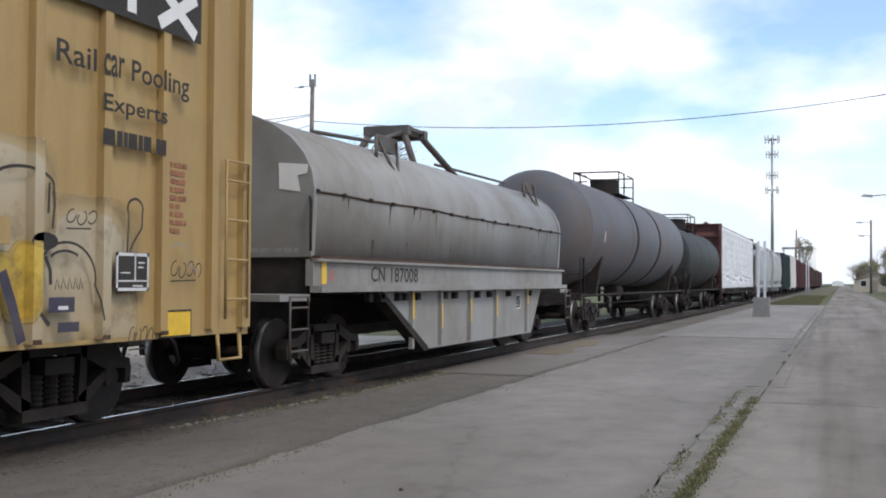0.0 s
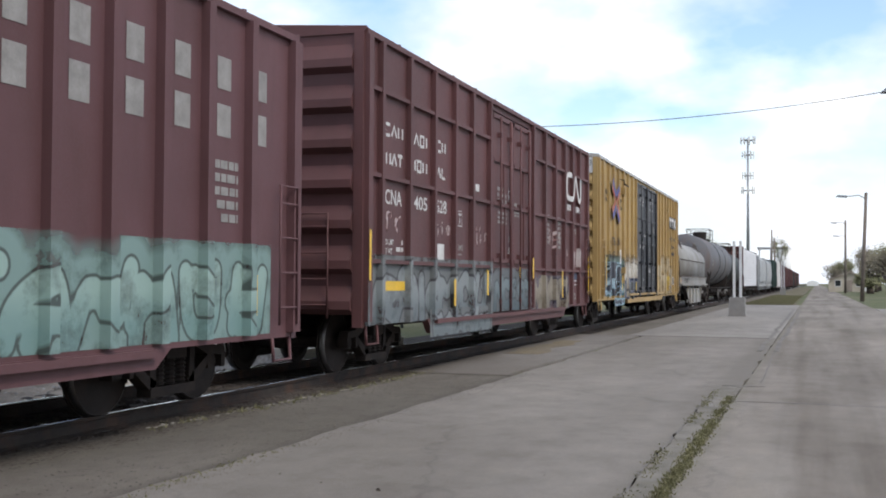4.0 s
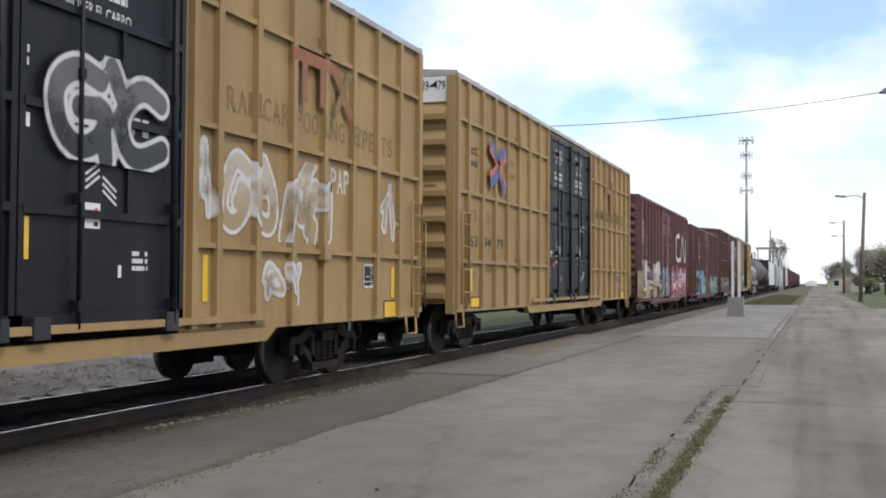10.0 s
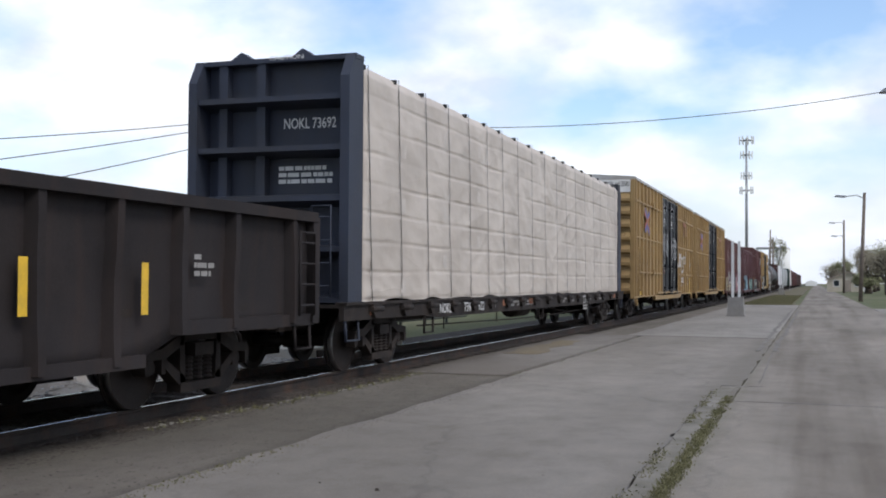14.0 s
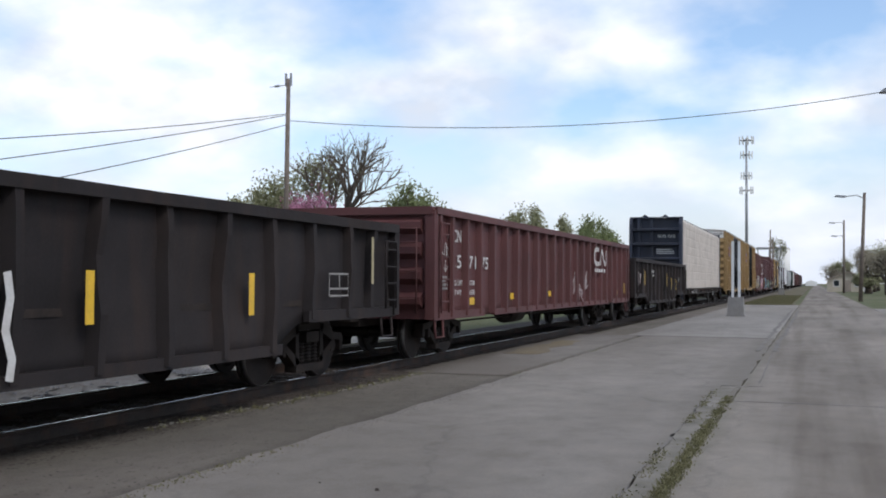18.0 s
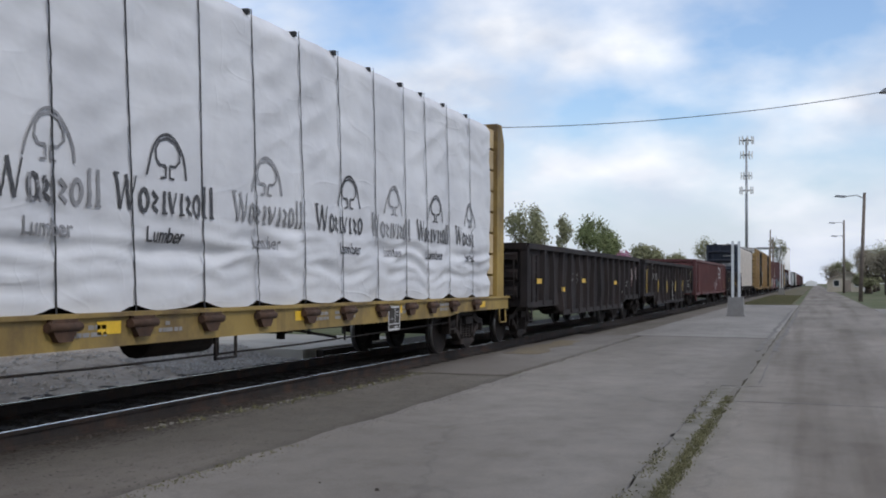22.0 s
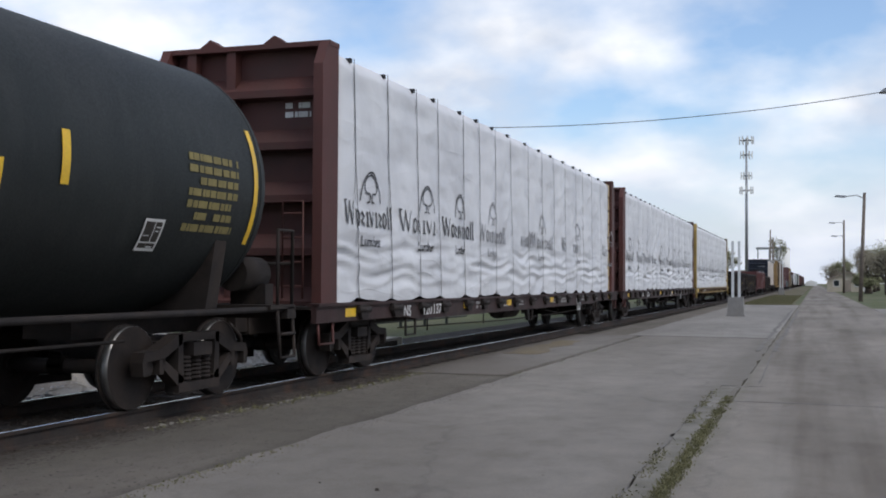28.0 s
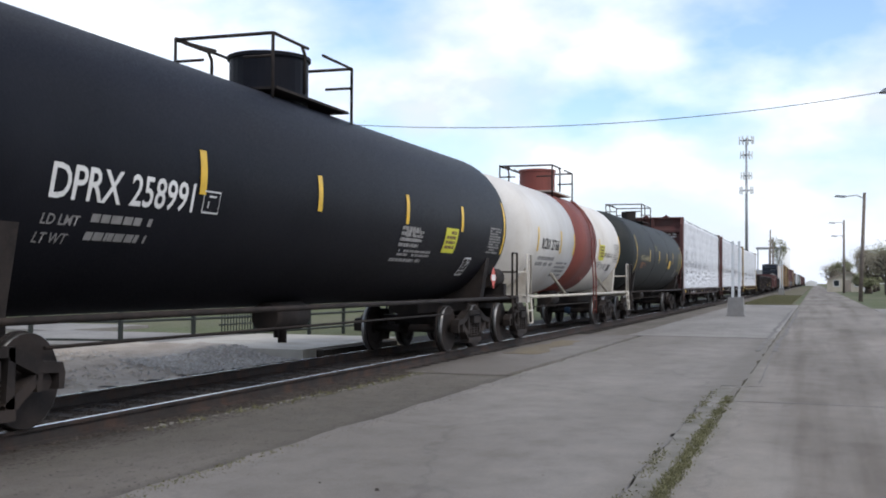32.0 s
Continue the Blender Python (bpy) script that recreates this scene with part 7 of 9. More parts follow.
# ---- gondolas ----
def gondola(s0, s1, label, paint, zb, zt, post_ys, drop=None, truck_in=1.7, bulge=0.0, end_ribs=3, seed=0, gap=(0.4, 0.4)):
    L = s1 - s0
    car, hl = rolling("gondola", s0, s1, label, "gondola", (-L / 2 + truck_in, L / 2 - truck_in), gap)
    o = lambda y: y - hl
    P = M[paint]
    zd = drop if drop is not None else zb

    def dent(y, z):
        return bulge * (noise.noise(Vector((y * 0.9, z * 1.1, seed))) * 0.9 + noise.noise(Vector((y * 2.3, z * 2.3, seed + 3))) * 0.4)
    for s in (1, -1):
        V, F = [], []
        n, m = int(L / 0.25), 8
        for i in range(n + 1):
            y = -hl + L * i / n
            k = min(1, max(0, (min(y + hl, hl - y) - 2.9) / 0.8))
            lo = zb + (zd - zb) * k
            for j in range(m + 1):
                z = lo + (zt - lo) * j / m
                V.append((s * (1.47 + dent(y, z)), y, z))
        for i in range(n):
            for j in range(m):
                q = (i * (m + 1) + j, (i + 1) * (m + 1) + j, (i + 1) * (m + 1) + j + 1, i * (m + 1) + j + 1)
                F.append(q if s > 0 else q[::-1])
        ob = sheet("side_panel", V, F, P, car, True)
        sol = ob.modifiers.new("thickness", "SOLIDIFY")
        sol.thickness, sol.offset = 0.03, -1
        for y in post_ys:
            yy = o(y)
            k = min(1, max(0, (min(yy + hl, hl - yy) - 2.9) / 0.8))
            lo = zb + (zd - zb) * k
            bm = bmesh.new()
            A, B = [], []
            for j in range(7):
                z = lo + 0.02 + (zt - 0.06 - lo) * j / 6
                d = dent(yy, z)
                A.append([bm.verts.new((s * (1.465 + d), yy - 0.09, z)), bm.verts.new((s * (1.58 + d), yy - 0.05, z)), bm.verts.new((s * (1.58 + d), yy + 0.05, z)), bm.verts.new((s * (1.465 + d), yy + 0.09, z))])
            for a, b in zip(A, A[1:]):
                for i in range(3):
                    bm.faces.new((a[i], a[i + 1], b[i + 1], b[i]))
            bm.faces.new(A[0])
            bm.faces.new(A[-1])
            part("side_post", bm, P, car)
        bm = bmesh.new()
        n = 24
        for i in range(n):
            ya, yb = -hl + L * i / n, -hl + L * (i + 1) / n
            da, db = dent(ya, zt) * 0.6, dent(yb, zt) * 0.6
            vs = [bm.verts.new(p) for p in ((s * (1.42 + da), ya, zt - 0.06), (s * (1.6 + da), ya, zt - 0.06), (s * (1.6 + da), ya, zt + 0.06), (s * (1.42 + da), ya, zt + 0.06),
                                            (s * (1.42 + db), yb, zt - 0.06), (s * (1.6 + db), yb, zt - 0.06), (s * (1.6 + db), yb, zt + 0.06), (s * (1.42 + db), yb, zt + 0.06))]
            for f in ((0, 1, 5, 4), (1, 2, 6, 5), (2, 3, 7, 6), (3, 0, 4, 7)):
                bm.faces.new([vs[k] for k in f])
            if i in (0, n - 1):
                bm.faces.new(vs[:4] if i == 0 else vs[4:])
        bmesh.ops.remove_doubles(bm, verts=bm.verts[:], dist=0.0005)
        part("top_rail", bm, P, car)
        boxpart("side_sill", (*sorted((s * 1.47, s * 1.55)), -hl, -hl + 2.9, zb - 0.02, zb + 0.12), P, car)
        boxpart("side_sill", (*sorted((s * 1.47, s * 1.55)), hl - 2.9, hl, zb - 0.02, zb + 0.12), P, car)
        boxpart("side_sill", (*sorted((s * 1.47, s * 1.55)), -hl + 3.6, hl - 3.6, zd - 0.02, zd + 0.1), P, car)
    for s in (-1, 1):
        y = s * hl
        boxpart("end_panel", (-1.47, 1.47, *sorted((y, y - s * 0.06)), zb, zt), P, car)
        for i in range(end_ribs):
            z = zb + 0.3 + (zt - zb - 0.55) * i / max(1, end_ribs - 1)
            bm = bmesh.new()
            prism(bm, [(y, z - 0.14), (y + s * 0.13, z - 0.05), (y + s * 0.13, z + 0.06), (y, z + 0.14)], -1.35, 1.35)
            part("end_rib", bm, P, car, bevel=0.012)
        boxpart("end_rail", (-1.55, 1.55, *sorted((y + s * 0.1, y - s * 0.1)), zt - 0.07, zt + 0.06), P, car, "", 0.015)
        for x in (-1.5, 1.5):
            boxpart("corner_post", (x - 0.08, x + 0.08, *sorted((y + s * 0.08, y - s * 0.1)), zb, zt), P, car, "", 0.015)
        ladder(car, 1.62, *sorted((y - s * 0.15, y - s * 0.55)), zb + 0.1, zt - 0.2, 4, P)
        ladder(car, y + s * 0.18, 0.8, 1.3, zb + 0.1, zt - 0.3, 3, P, "x")
        bm = bmesh.new()
        bars(bm, [(1.52, y - s * 0.1, zb), (1.54, y - s * 0.1, zb - 0.3), (1.54, y - s * 0.5, zb - 0.3), (1.52, y - s * 0.5, zb)], 0.022)
        part("sill_step", bm, P, car)
        boxpart("draft_box", (-0.32, 0.32, *sorted((y, y + s * 0.35)), zb - 0.05, zb + 0.28), M["steel"], car, "", 0.02)
    boxpart("floor", (-1.44, 1.44, -hl, hl, zb + 0.18, zb + 0.25), M["steel"], car)
    boxpart("centre_sill", (-0.32, 0.32, -hl, hl, 0.58, zb + 0.2), M["steel"], car)
    bm = bmesh.new()
    rod(bm, (0.75, -2.4, zb - 0.1), (0.75, -1.2, zb - 0.1), 0.22, 14)
    bars(bm, [(0.9, -hl + 3.2, zb - 0.15), (0.9, hl - 3.2, zb - 0.15)], 0.02)
    part("brake_gear", bm, M["steel"], car)
    CARS.append(car)
    return car, hl, o


car, hl, o = gondola(-143.1, -127.7, "grimy black gondola with yellow reflectors", "gondola_black", 0.82, 2.12, [0.7] + [1.9 + i * 1.05 for i in range(12)] + [14.8], 0.55, bulge=0.05, seed=2)
for y, z0, z1 in ((2.3, 1.25, 1.75), (6.2, 1.2, 1.7), (8.6, 1.2, 1.7), (10.05, 1.05, 1.52), (11.7, 1.02, 1.5)):
    tape(car, o(y), z0, z1, 0.11, 1.56)
lines(o(4.2), o(5.0), 1.5, 1.8, 2, M["dull_mark"], car, 1.53, seed=3)
lines(o(12.6), o(13.0), 1.35, 1.6, 3, M["dull_mark"], car, 1.56, seed=5)
spray(car, [], o(0.6), o(1.6), 1.2, 1.9, 2, 0.03, M["g5"], 71, 0.05, 1.5, 1.54)

car, hl, o = gondola(-164.0, -144.5, "oxide red gondola with white lettering and yellow tapes", "gondola_red", 0.72, 2.5, [0.25, 0.93, 1.78, 2.62, 3.5, 4.4, 5.25, 6.1, 6.95, 7.8, 8.65, 9.5, 10.35, 11.2, 12.05, 12.9, 13.75, 14.6, 15.45, 16.3, 17.2, 18.1, 19.0], 0.72, 2.1, 0.012, 4, 5)
words("CN", o(1.14), o(1.60), 2.02, 2.24, M["white_mark"], car, 1.492)
for t, a in (("15", 1.16), ("71", 2.05), ("75", 2.85)):
    words(t, o(a), o(a + 0.45), 1.57, 1.80, M["white_mark"], car, 1.492)
words("LD LMT", o(1.17), o(1.70), 1.27, 1.36, M["white_mark"], car, 1.492)
words("LT WT", o(1.17), o(1.62), 1.10, 1.19, M["white_mark"], car, 1.492)
words("184700", o(1.92), o(2.42), 1.27, 1.36, M["white_mark"], car, 1.492)
words("78300", o(1.97), o(2.42), 1.10, 1.19, M["white_mark"], car, 1.492)
noodle(car, o(13.45), o(15.2), 1.86, 2.26, 0.12, M["worn_white"], 1.6)
for i in range(6):
    flat_tape(car, o(13.5 + i * 0.28), o(13.66 + i * 0.28), 1.62, 1.72, 1.6, M["white_mark"], "painted_bar")
for y0, y1, z in ((1.92, 2.40, 0.92), (4.9, 5.2, 0.98), (8.3, 8.7, 1.0), (14.7, 15.1, 1.0), (17.4, 17.8, 0.95)):
    flat_tape(car, o(y0), o(y1), z, z + 0.13, 1.494)
lines(o(0.45), o(0.9), 1.18, 1.43, 4, M["dull_mark"], car, 1.492, seed=7)
strokes("painted_scrawl", [[(o(0.5), 2.05), (o(0.56), 1.82), (o(0.66), 1.78), (o(0.72), 2.0)], [(o(0.78), 1.98), (o(0.78), 1.74)], [(o(0.92), 1.98), (o(0.78), 1.86), (o(0.9), 1.74)], [(o(0.72), 1.7), (o(0.72), 1.5), (o(0.64), 1.58)], [(o(0.72), 1.5), (o(0.82), 1.6)], [(o(0.84), 2.12), (o(0.86), 2.04)], [(o(0.92), 2.12), (o(0.94), 2.04)]], 0.022, M["white_mark"], car, 1.496)
M["g13"] = spray_mat("grey outline scrawl", (0.25, 0.2, 0.2), (0.3, 0.26, 0.25), (0.2, 0.12, 0.12), (0.12, 0.06, 0.06), 0.0, 0.012)
spray(car, [], o(10.5), o(12.6), 0.85, 1.7, 3, 0.025, M["g13"], 73, 0.06, 1.5, 1.586)
flat_tape(car, o(18.4), o(18.5), 1.0, 1.3, 1.6)

car, hl, o = gondola(-182.2, -165.75, "dented black gondola with yellow and white tapes", "gondola_black", 0.85, 2.11, [1.9 + i * 1.07 for i in range(13)] + [15.6], 0.5, bulge=0.08, seed=9)
words("IC", o(2.05), o(2.75), 1.85, 2.05, M["dull_mark"], car, 1.53)
words("1970", o(1.95), o(3.0), 1.45, 1.68, M["dull_mark"], car, 1.53)
words("25", o(3.2), o(3.72), 1.45, 1.68, M["dull_mark"], car, 1.53)
tape(car, o(0.95), 0.92, 1.82, 0.14, 1.53)
strokes("painted_scrawl", [[(o(8.18), 1.4), (o(8.22), 1.2), (o(8.17), 0.95), (o(8.25), 0.72), (o(8.22), 0.56)]], 0.09, M["white_mark"], car, 1.595)
tape(car, o(15.42), 1.3, 1.95, 0.08, 1.595, material=M["utl_mark"])
for y, c in ((3.55, 0), (6.25, 0), (9.13, 0), (11.95, 0)):
    tape(car, o(y), 0.96, 1.42, 0.12, 1.595, material=M["white_mark"] if c else None)
lines(o(3.0), o(3.6), 1.0, 1.2, 2, M["dull_mark"], car, 1.53, seed=8)
strokes("painted_frame", [[(o(14.03), 1.15), (o(14.62), 1.15), (o(14.62), 1.43), (o(14.03), 1.43), (o(14.03), 1.15)], [(o(14.34), 1.24), (o(14.34), 1.43)], [(o(14.03), 1.24), (o(14.62), 1.24)]], 0.025, M["dull_mark"], car, 1.595)

car, hl, o = gondola(-199.1, -183.3, "grimy black gondola with short yellow tapes and faded lettering", "gondola_black", 0.8, 2.12, [1.5 + i * 1.0 for i in range(14)], 0.55, bulge=0.05, seed=13)
for y0, y1, z in ((0.85, 1.35, 1.3), (3.4, 3.8, 1.1), (5.9, 6.35, 1.32), (10.82, 11.27, 1.27)):
    flat_tape(car, o(y0), o(y1), z, z + 0.11, 1.55)
for y0, y1, z0, z1 in ((4.66, 4.80, 1.34, 1.56), (5.3, 5.36, 1.32, 1.55), (5.45, 5.60, 1.32, 1.55)):
    strokes("painted_scrawl", [[(o(y1), z1), (o(y0), z1 - 0.04), (o(y0 + 0.02), (z0 + z1) / 2), (o(y1), z0 + 0.06), (o(y0), z0)]], 0.03, M["dull_mark"], car, 1.535)
for y0, y1, z in ((8.45, 8.56, 1.24), (8.7, 8.8, 1.2), (12.3, 12.36, 1.0)):
    flat_tape(car, o(y0), o(y1), z, z + 0.07, 1.54, M["dull_mark"], "painted_bar")
spray(car, [], o(14.2), o(15.3), 1.2, 1.95, 3, 0.02, M["g5"], 74, 0.05, 1.5, 1.54)
strokes("painted_frame", [[(o(12.98), 1.22), (o(13.3), 1.22), (o(13.3), 1.42)], [(o(12.98), 1.33), (o(13.3), 1.33)]], 0.03, M["dull_mark"], car, 1.55)


# ---- tank cars ----
def tank_car(s0, s1, label, paint, r, zc, trucks, dome, dome_paint="steel", dome_size=(0.46, 0.5), beyond=0.35, band=None, platform=None, ring=True, cap=None, gap=(0.9, 0.9), rail_paint="steel", cylinder=True, near=None):
    """A tank between s0 and s1, heads included, on a stub frame."""
    L = s1 - s0
    car, hl = rolling("tank_car", s0, s1, label, "tank car", [t - (s0 + s1) / 2 for t in trucks], gap, cap)
    o = lambda s: s - (s0 + s1) / 2
    P = M[paint]
    head = 0.62
    near = beyond if near is None else near

    def prof(a, b, ha, hb):
        pts = []
        if ha:
            pts += [(a + head * (1 - math.cos(k)), max(0.02, r * math.sin(k) ** 0.72)) for k in (i * math.pi / 18 for i in range(9))]
        pts += [(a + (head if ha else 0), r), (b - (head if hb else 0), r)]
        if hb:
            pts += [(b - head * (1 - math.cos(k)), max(0.02, r * math.sin(k) ** 0.72)) for k in (i * math.pi / 18 for i in range(8, -1, -1))]
        return pts
    bm = bmesh.new()
    if band:
        b0, b1 = o(band[0]), o(band[1])
        revolve(bm, prof(-hl, b0, True, False), (0, 0, zc))
        part("tank_shell", bm, P, car)
        bm = bmesh.new()
        revolve(bm, [(b0, r + 0.004), (b1, r + 0.004)], (0, 0, zc))
        part("tank_band", bm, M["tank_band"], car, "red brown painted band")
        bm = bmesh.new()
        revolve(bm, prof(b1, hl, False, True), (0, 0, zc))
        part("tank_shell", bm, P, car)
    else:
        revolve(bm, prof(-hl, hl, True, True), (0, 0, zc))
        part("tank_shell", bm, P, car)
    if ring:
        for y in (-hl + head, -hl + L * 0.36, hl - L * 0.36, hl - head):
            bm = bmesh.new()
            revolve(bm, [(y - 0.02, r + 0.001), (y - 0.015, r + 0.007), (y + 0.015, r + 0.007), (y + 0.02, r + 0.001)], (0, 0, zc))
            part("weld_seam", bm, P, car)
    # saddles, stub sills and side running pipe
    for t in trucks:
        y = o(t)
        bm = bmesh.new()
        prism(bm, [(-1.2, 0.95), (1.2, 0.95), (r * 0.9, zc - r * 0.42), (r * 0.5, zc - r * 0.84), (-r * 0.5, zc - r * 0.84), (-r * 0.9, zc - r * 0.42)], y - 0.12, y + 0.12, "y")
        part("saddle", bm, M["steel"] if paint != "tank_white" else M["cream"], car)
        e = hl + beyond if y > 0 else -hl - near
        boxpart("stub_sill", (-0.3, 0.3, *sorted((e, y - (1.2 if y > 0 else -1.2))), 0.72, 1.0), M["steel"], car, "", 0.015)
        boxpart("end_sill", (-1.45, 1.45, *sorted((e, e - math.copysign(0.22, y))), 0.88, 1.02), M[rail_paint], car, "", 0.01)
    for s in (-1, 1):
        bm = bmesh.new()
        rod(bm, (s * 1.38, -hl - near, 1.0), (s * 1.38, hl + beyond, 1.0), 0.035, 8)
        part("side_rail", bm, M[rail_paint], car)
    bm = bmesh.new()
    rod(bm, (0.5, -0.9, zc - r - 0.12), (0.5, 0.1, zc - r - 0.12), 0.2, 12)
    rod(bm, (0, 0.6, zc - r + 0.05), (0, 0.6, zc - r - 0.55), 0.07, 8)
    rod(bm, (-0.3, 1.0, zc - r + 0.05), (-0.3, 1.0, zc - r - 0.5), 0.05, 8)
    bars(bm, [(0.9, -hl + 2.4, 0.72), (0.9, hl - 2.4, 0.72)], 0.018)
    part("outlet_gear", bm, M["steel"], car)
    # brake cylinder and reservoir on the far end platform
    if cylinder:
        bm = bmesh.new()
        rod(bm, (0.95, hl - 0.35, 1.42), (0.95, hl + beyond - 0.1, 1.42), 0.21, 14)
        box(bm, 0.72, 1.2, hl + beyond - 0.32, hl + beyond - 0.12, 1.04, 1.3)
        part("brake_cylinder", bm, M[rail_paint], car)
    # dome and its railing
    d = o(dome)
    zt = zc + r
    bm = bmesh.new()
    dr, dh = dome_size
    revolve(bm, [(-0.25, dr), (dh * 0.9, dr), (dh * 0.905, dr * 1.06), (dh * 0.985, dr * 1.06), (dh, dr * 1.02), (dh + 0.03, dr * 0.5), (dh + 0.035, 0.05)], (0, d, zt), "z", 32, False)
    part("dome", bm, M[dome_paint], car)
    grate = boxpart("walkway", (-0.72, 0.72, d - 1.15, d + 1.25, zt - 0.05, zt - 0.015), M[rail_paint], car)
    bm = bmesh.new()
    w, lx = 1.3, 0.74
    for sx in (-1, 1):
        for sy in (-1, 1):
            bars(bm, [(sx * lx, d + sy * w, zt - 0.25), (sx * lx, d + sy * w, zt + 0.66), (sx * lx, d + sy * 0.25, zt + 0.72 if sx < 0 else zt + 0.66)], 0.024)
            bars(bm, [(sx * lx, d + sy * w, zt + 0.36), (sx * 0.3, d + sy * w, zt + 0.36)], 0.02)
        bars(bm, [(sx * lx, d - w, zt + 0.66), (sx * lx, d - 0.45, zt + 0.66), (sx * lx, d - 0.35, zt + 0.56), (sx * lx, d - 0.35, zt)], 0.024)
    bars(bm, [(-lx, d - w, zt + 0.68), (-lx, d + w, zt + 0.68)], 0.024)
    for sy in (-1, 1):
        bars(bm, [(-lx, d + sy * w, zt + 0.66), (lx, d + sy * w, zt + 0.66)], 0.024)
    part("railing", bm, M["steel"], car)
    if band:
        bm = bmesh.new()
        pts = [(math.sin(a) * (r + 0.09), zc + math.cos(a) * (r + 0.09)) for a in (0.62, 0.9, 1.2, 1.5, 1.7)] + [(1.55, 1.4), (1.55, 0.45)]
        for dy in (-0.2, 0.2):
            bars(bm, [(x, d + 0.6 + dy, z) for x, z in pts], 0.022)
        lad = part("side_ladder", bm, M[rail_paint] if not band else M["tank_band"], car)
        for i in range(9):
            z = 0.55 + i * 0.3
            x = 1.55 if z < 1.4 else math.sqrt(max(0.0, (r + 0.09) ** 2 - (z - zc) ** 2)) if abs(z - zc) < r else 1.5
            bm = bmesh.new()
            rod(bm, (x, d + 0.4, z), (x, d + 0.8, z), 0.016, 6)
            part("rung", bm, M[rail_paint] if not band else M["tank_band"], lad)
    # grab rails and end ladders
    for s in (-1, 1):
        y = s * (hl + (beyond if s > 0 else near) - 0.05)
        bm = bmesh.new()
        for x in (-1.42, 1.42):
            bars(bm, [(x, y, 1.0), (x, y, 1.95), (x, y - s * 0.38, 1.95), (x, y - s * 0.38, 1.0)], 0.024)
            bars(bm, [(x, y, 0.98), (x * 1.03, y, 0.42), (x * 1.03, y - s * 0.38, 0.42), (x, y - s * 0.38, 0.98)], 0.024)
            bars(bm, [(x * 1.03, y, 0.7), (x * 1.03, y - s * 0.38, 0.7)], 0.02)
        bars(bm, [(-1.42, y, 1.55), (1.42, y, 1.55)], 0.02)
        part("end_railing", bm, M[platform or rail_paint], car)
        boxpart("end_platform", (-1.45, 1.45, *sorted((y + s * 0.02, y - s * 0.6)), 1.0, 1.05), M[platform or rail_paint], car)

    def skin(z):
        return math.sqrt(max(0.01, (r + 0.008) ** 2 - (z - zc) ** 2))
    return car, hl, o, skin


def head_skin(hl, r, zc, head=0.62):
    """The rounded near head of a tank: how far along it lies at a place of its face."""
    def at(x, z):
        k = math.asin(min(1.0, max(0.0, math.hypot(x, z - zc) / r)) ** (1 / 0.72))
        return -hl + head * (1 - math.cos(k)) - 0.012
    return at


car, hl, o, skin = tank_car(-288.0, -272.55, "dusty black tank car with yellow lettering and tapes", "tank_dusty", 1.48, 2.42, (-286.5, -273.8), -279.75, dome_size=(0.3, 0.42), rail_paint="steel")
HEAD = head_skin(hl, 1.48, 2.42)
words("UTLX", -0.42, -0.04, 3.05, 3.17, M["gold_mark"], car, face="end", skin2=HEAD)
words("668654", 0.04, 0.6, 3.05, 3.17, M["gold_mark"], car, face="end", skin2=HEAD)
for z in (2.92, 2.82, 2.72, 2.62):
    words("- -  -", -0.1, 0.38, z, z + 0.03, M["gold_mark"], car, face="end", skin2=HEAD, name="small_print")
words("UTLX", o(-286.05), o(-285.2), 2.16, 2.35, M["utl_mark"], car, curve=skin)
words("668654", o(-285.05), o(-283.9), 2.15, 2.34, M["utl_mark"], car, curve=skin)
lines(o(-285.9), o(-284.6), 1.85, 2.08, 3, M["maroon_mark"], car, curve=skin, seed=3)
for y in (-283.8, -281.2, -278.75, -276.7):
    tape(car, o(y), 2.15, 2.62, 0.11, curve=skin)
for y in (-287.06, -273.35):
    tape(car, o(y), 1.75, 3.05, 0.09, curve=skin)
poly("placard", [(o(-277.95), 1.92), (o(-277.4), 1.95), (o(-277.4), 2.3), (o(-277.95), 2.27)], M["reflector"], car, curve=skin)
lines(o(-274.7), o(-273.7), 1.8, 2.65, 7, M["faint_gold"], car, curve=skin, seed=4)
lines(o(-282.15), o(-281.6), 2.55, 2.85, 4, M["faint_gold"], car, curve=skin, seed=5)
data_plate(car, o(-275.35), 1.62, 0.34, 0.32, curve=skin)

car, hl, o, skin = tank_car(-302.7, -289.85, "off white acid tank car with a red brown band and dome", "tank_white", 1.42, 2.44, (-301.8, -290.6), -296.0, "tank_band", (0.5, 0.66), 1.2, (-297.52, -294.44), "cream", False, CAP_BLUE, (1.35, 1.35), "cream", False, 0.05)
HEAD = head_skin(hl, 1.42, 2.44)
words("RCRX", -0.31, 0.06, 2.84, 2.96, M["black_mark"], car, face="end", skin2=HEAD)
words("2766", 0.12, 0.46, 2.84, 2.96, M["black_mark"], car, face="end", skin2=HEAD)
words("RCRX", o(-301.15), o(-300.3), 2.12, 2.38, M["black_mark"], car, curve=skin)
words("2766", o(-300.2), o(-299.4), 2.12, 2.38, M["black_mark"], car, curve=skin)
words("HYDROCHLORIC ACID", o(-293.05), o(-291.75), 2.1, 2.24, M["black_mark"], car, curve=skin)
lines(o(-301.3), o(-299.6), 1.68, 1.95, 2, M["dull_mark"], car, curve=skin, seed=6)
lines(o(-299.2), o(-297.95), 1.45, 1.85, 4, M["dull_mark"], car, curve=skin, seed=7)
lines(o(-294.2), o(-293.3), 1.78, 1.94, 3, M["dull_mark"], car, curve=skin, seed=8)
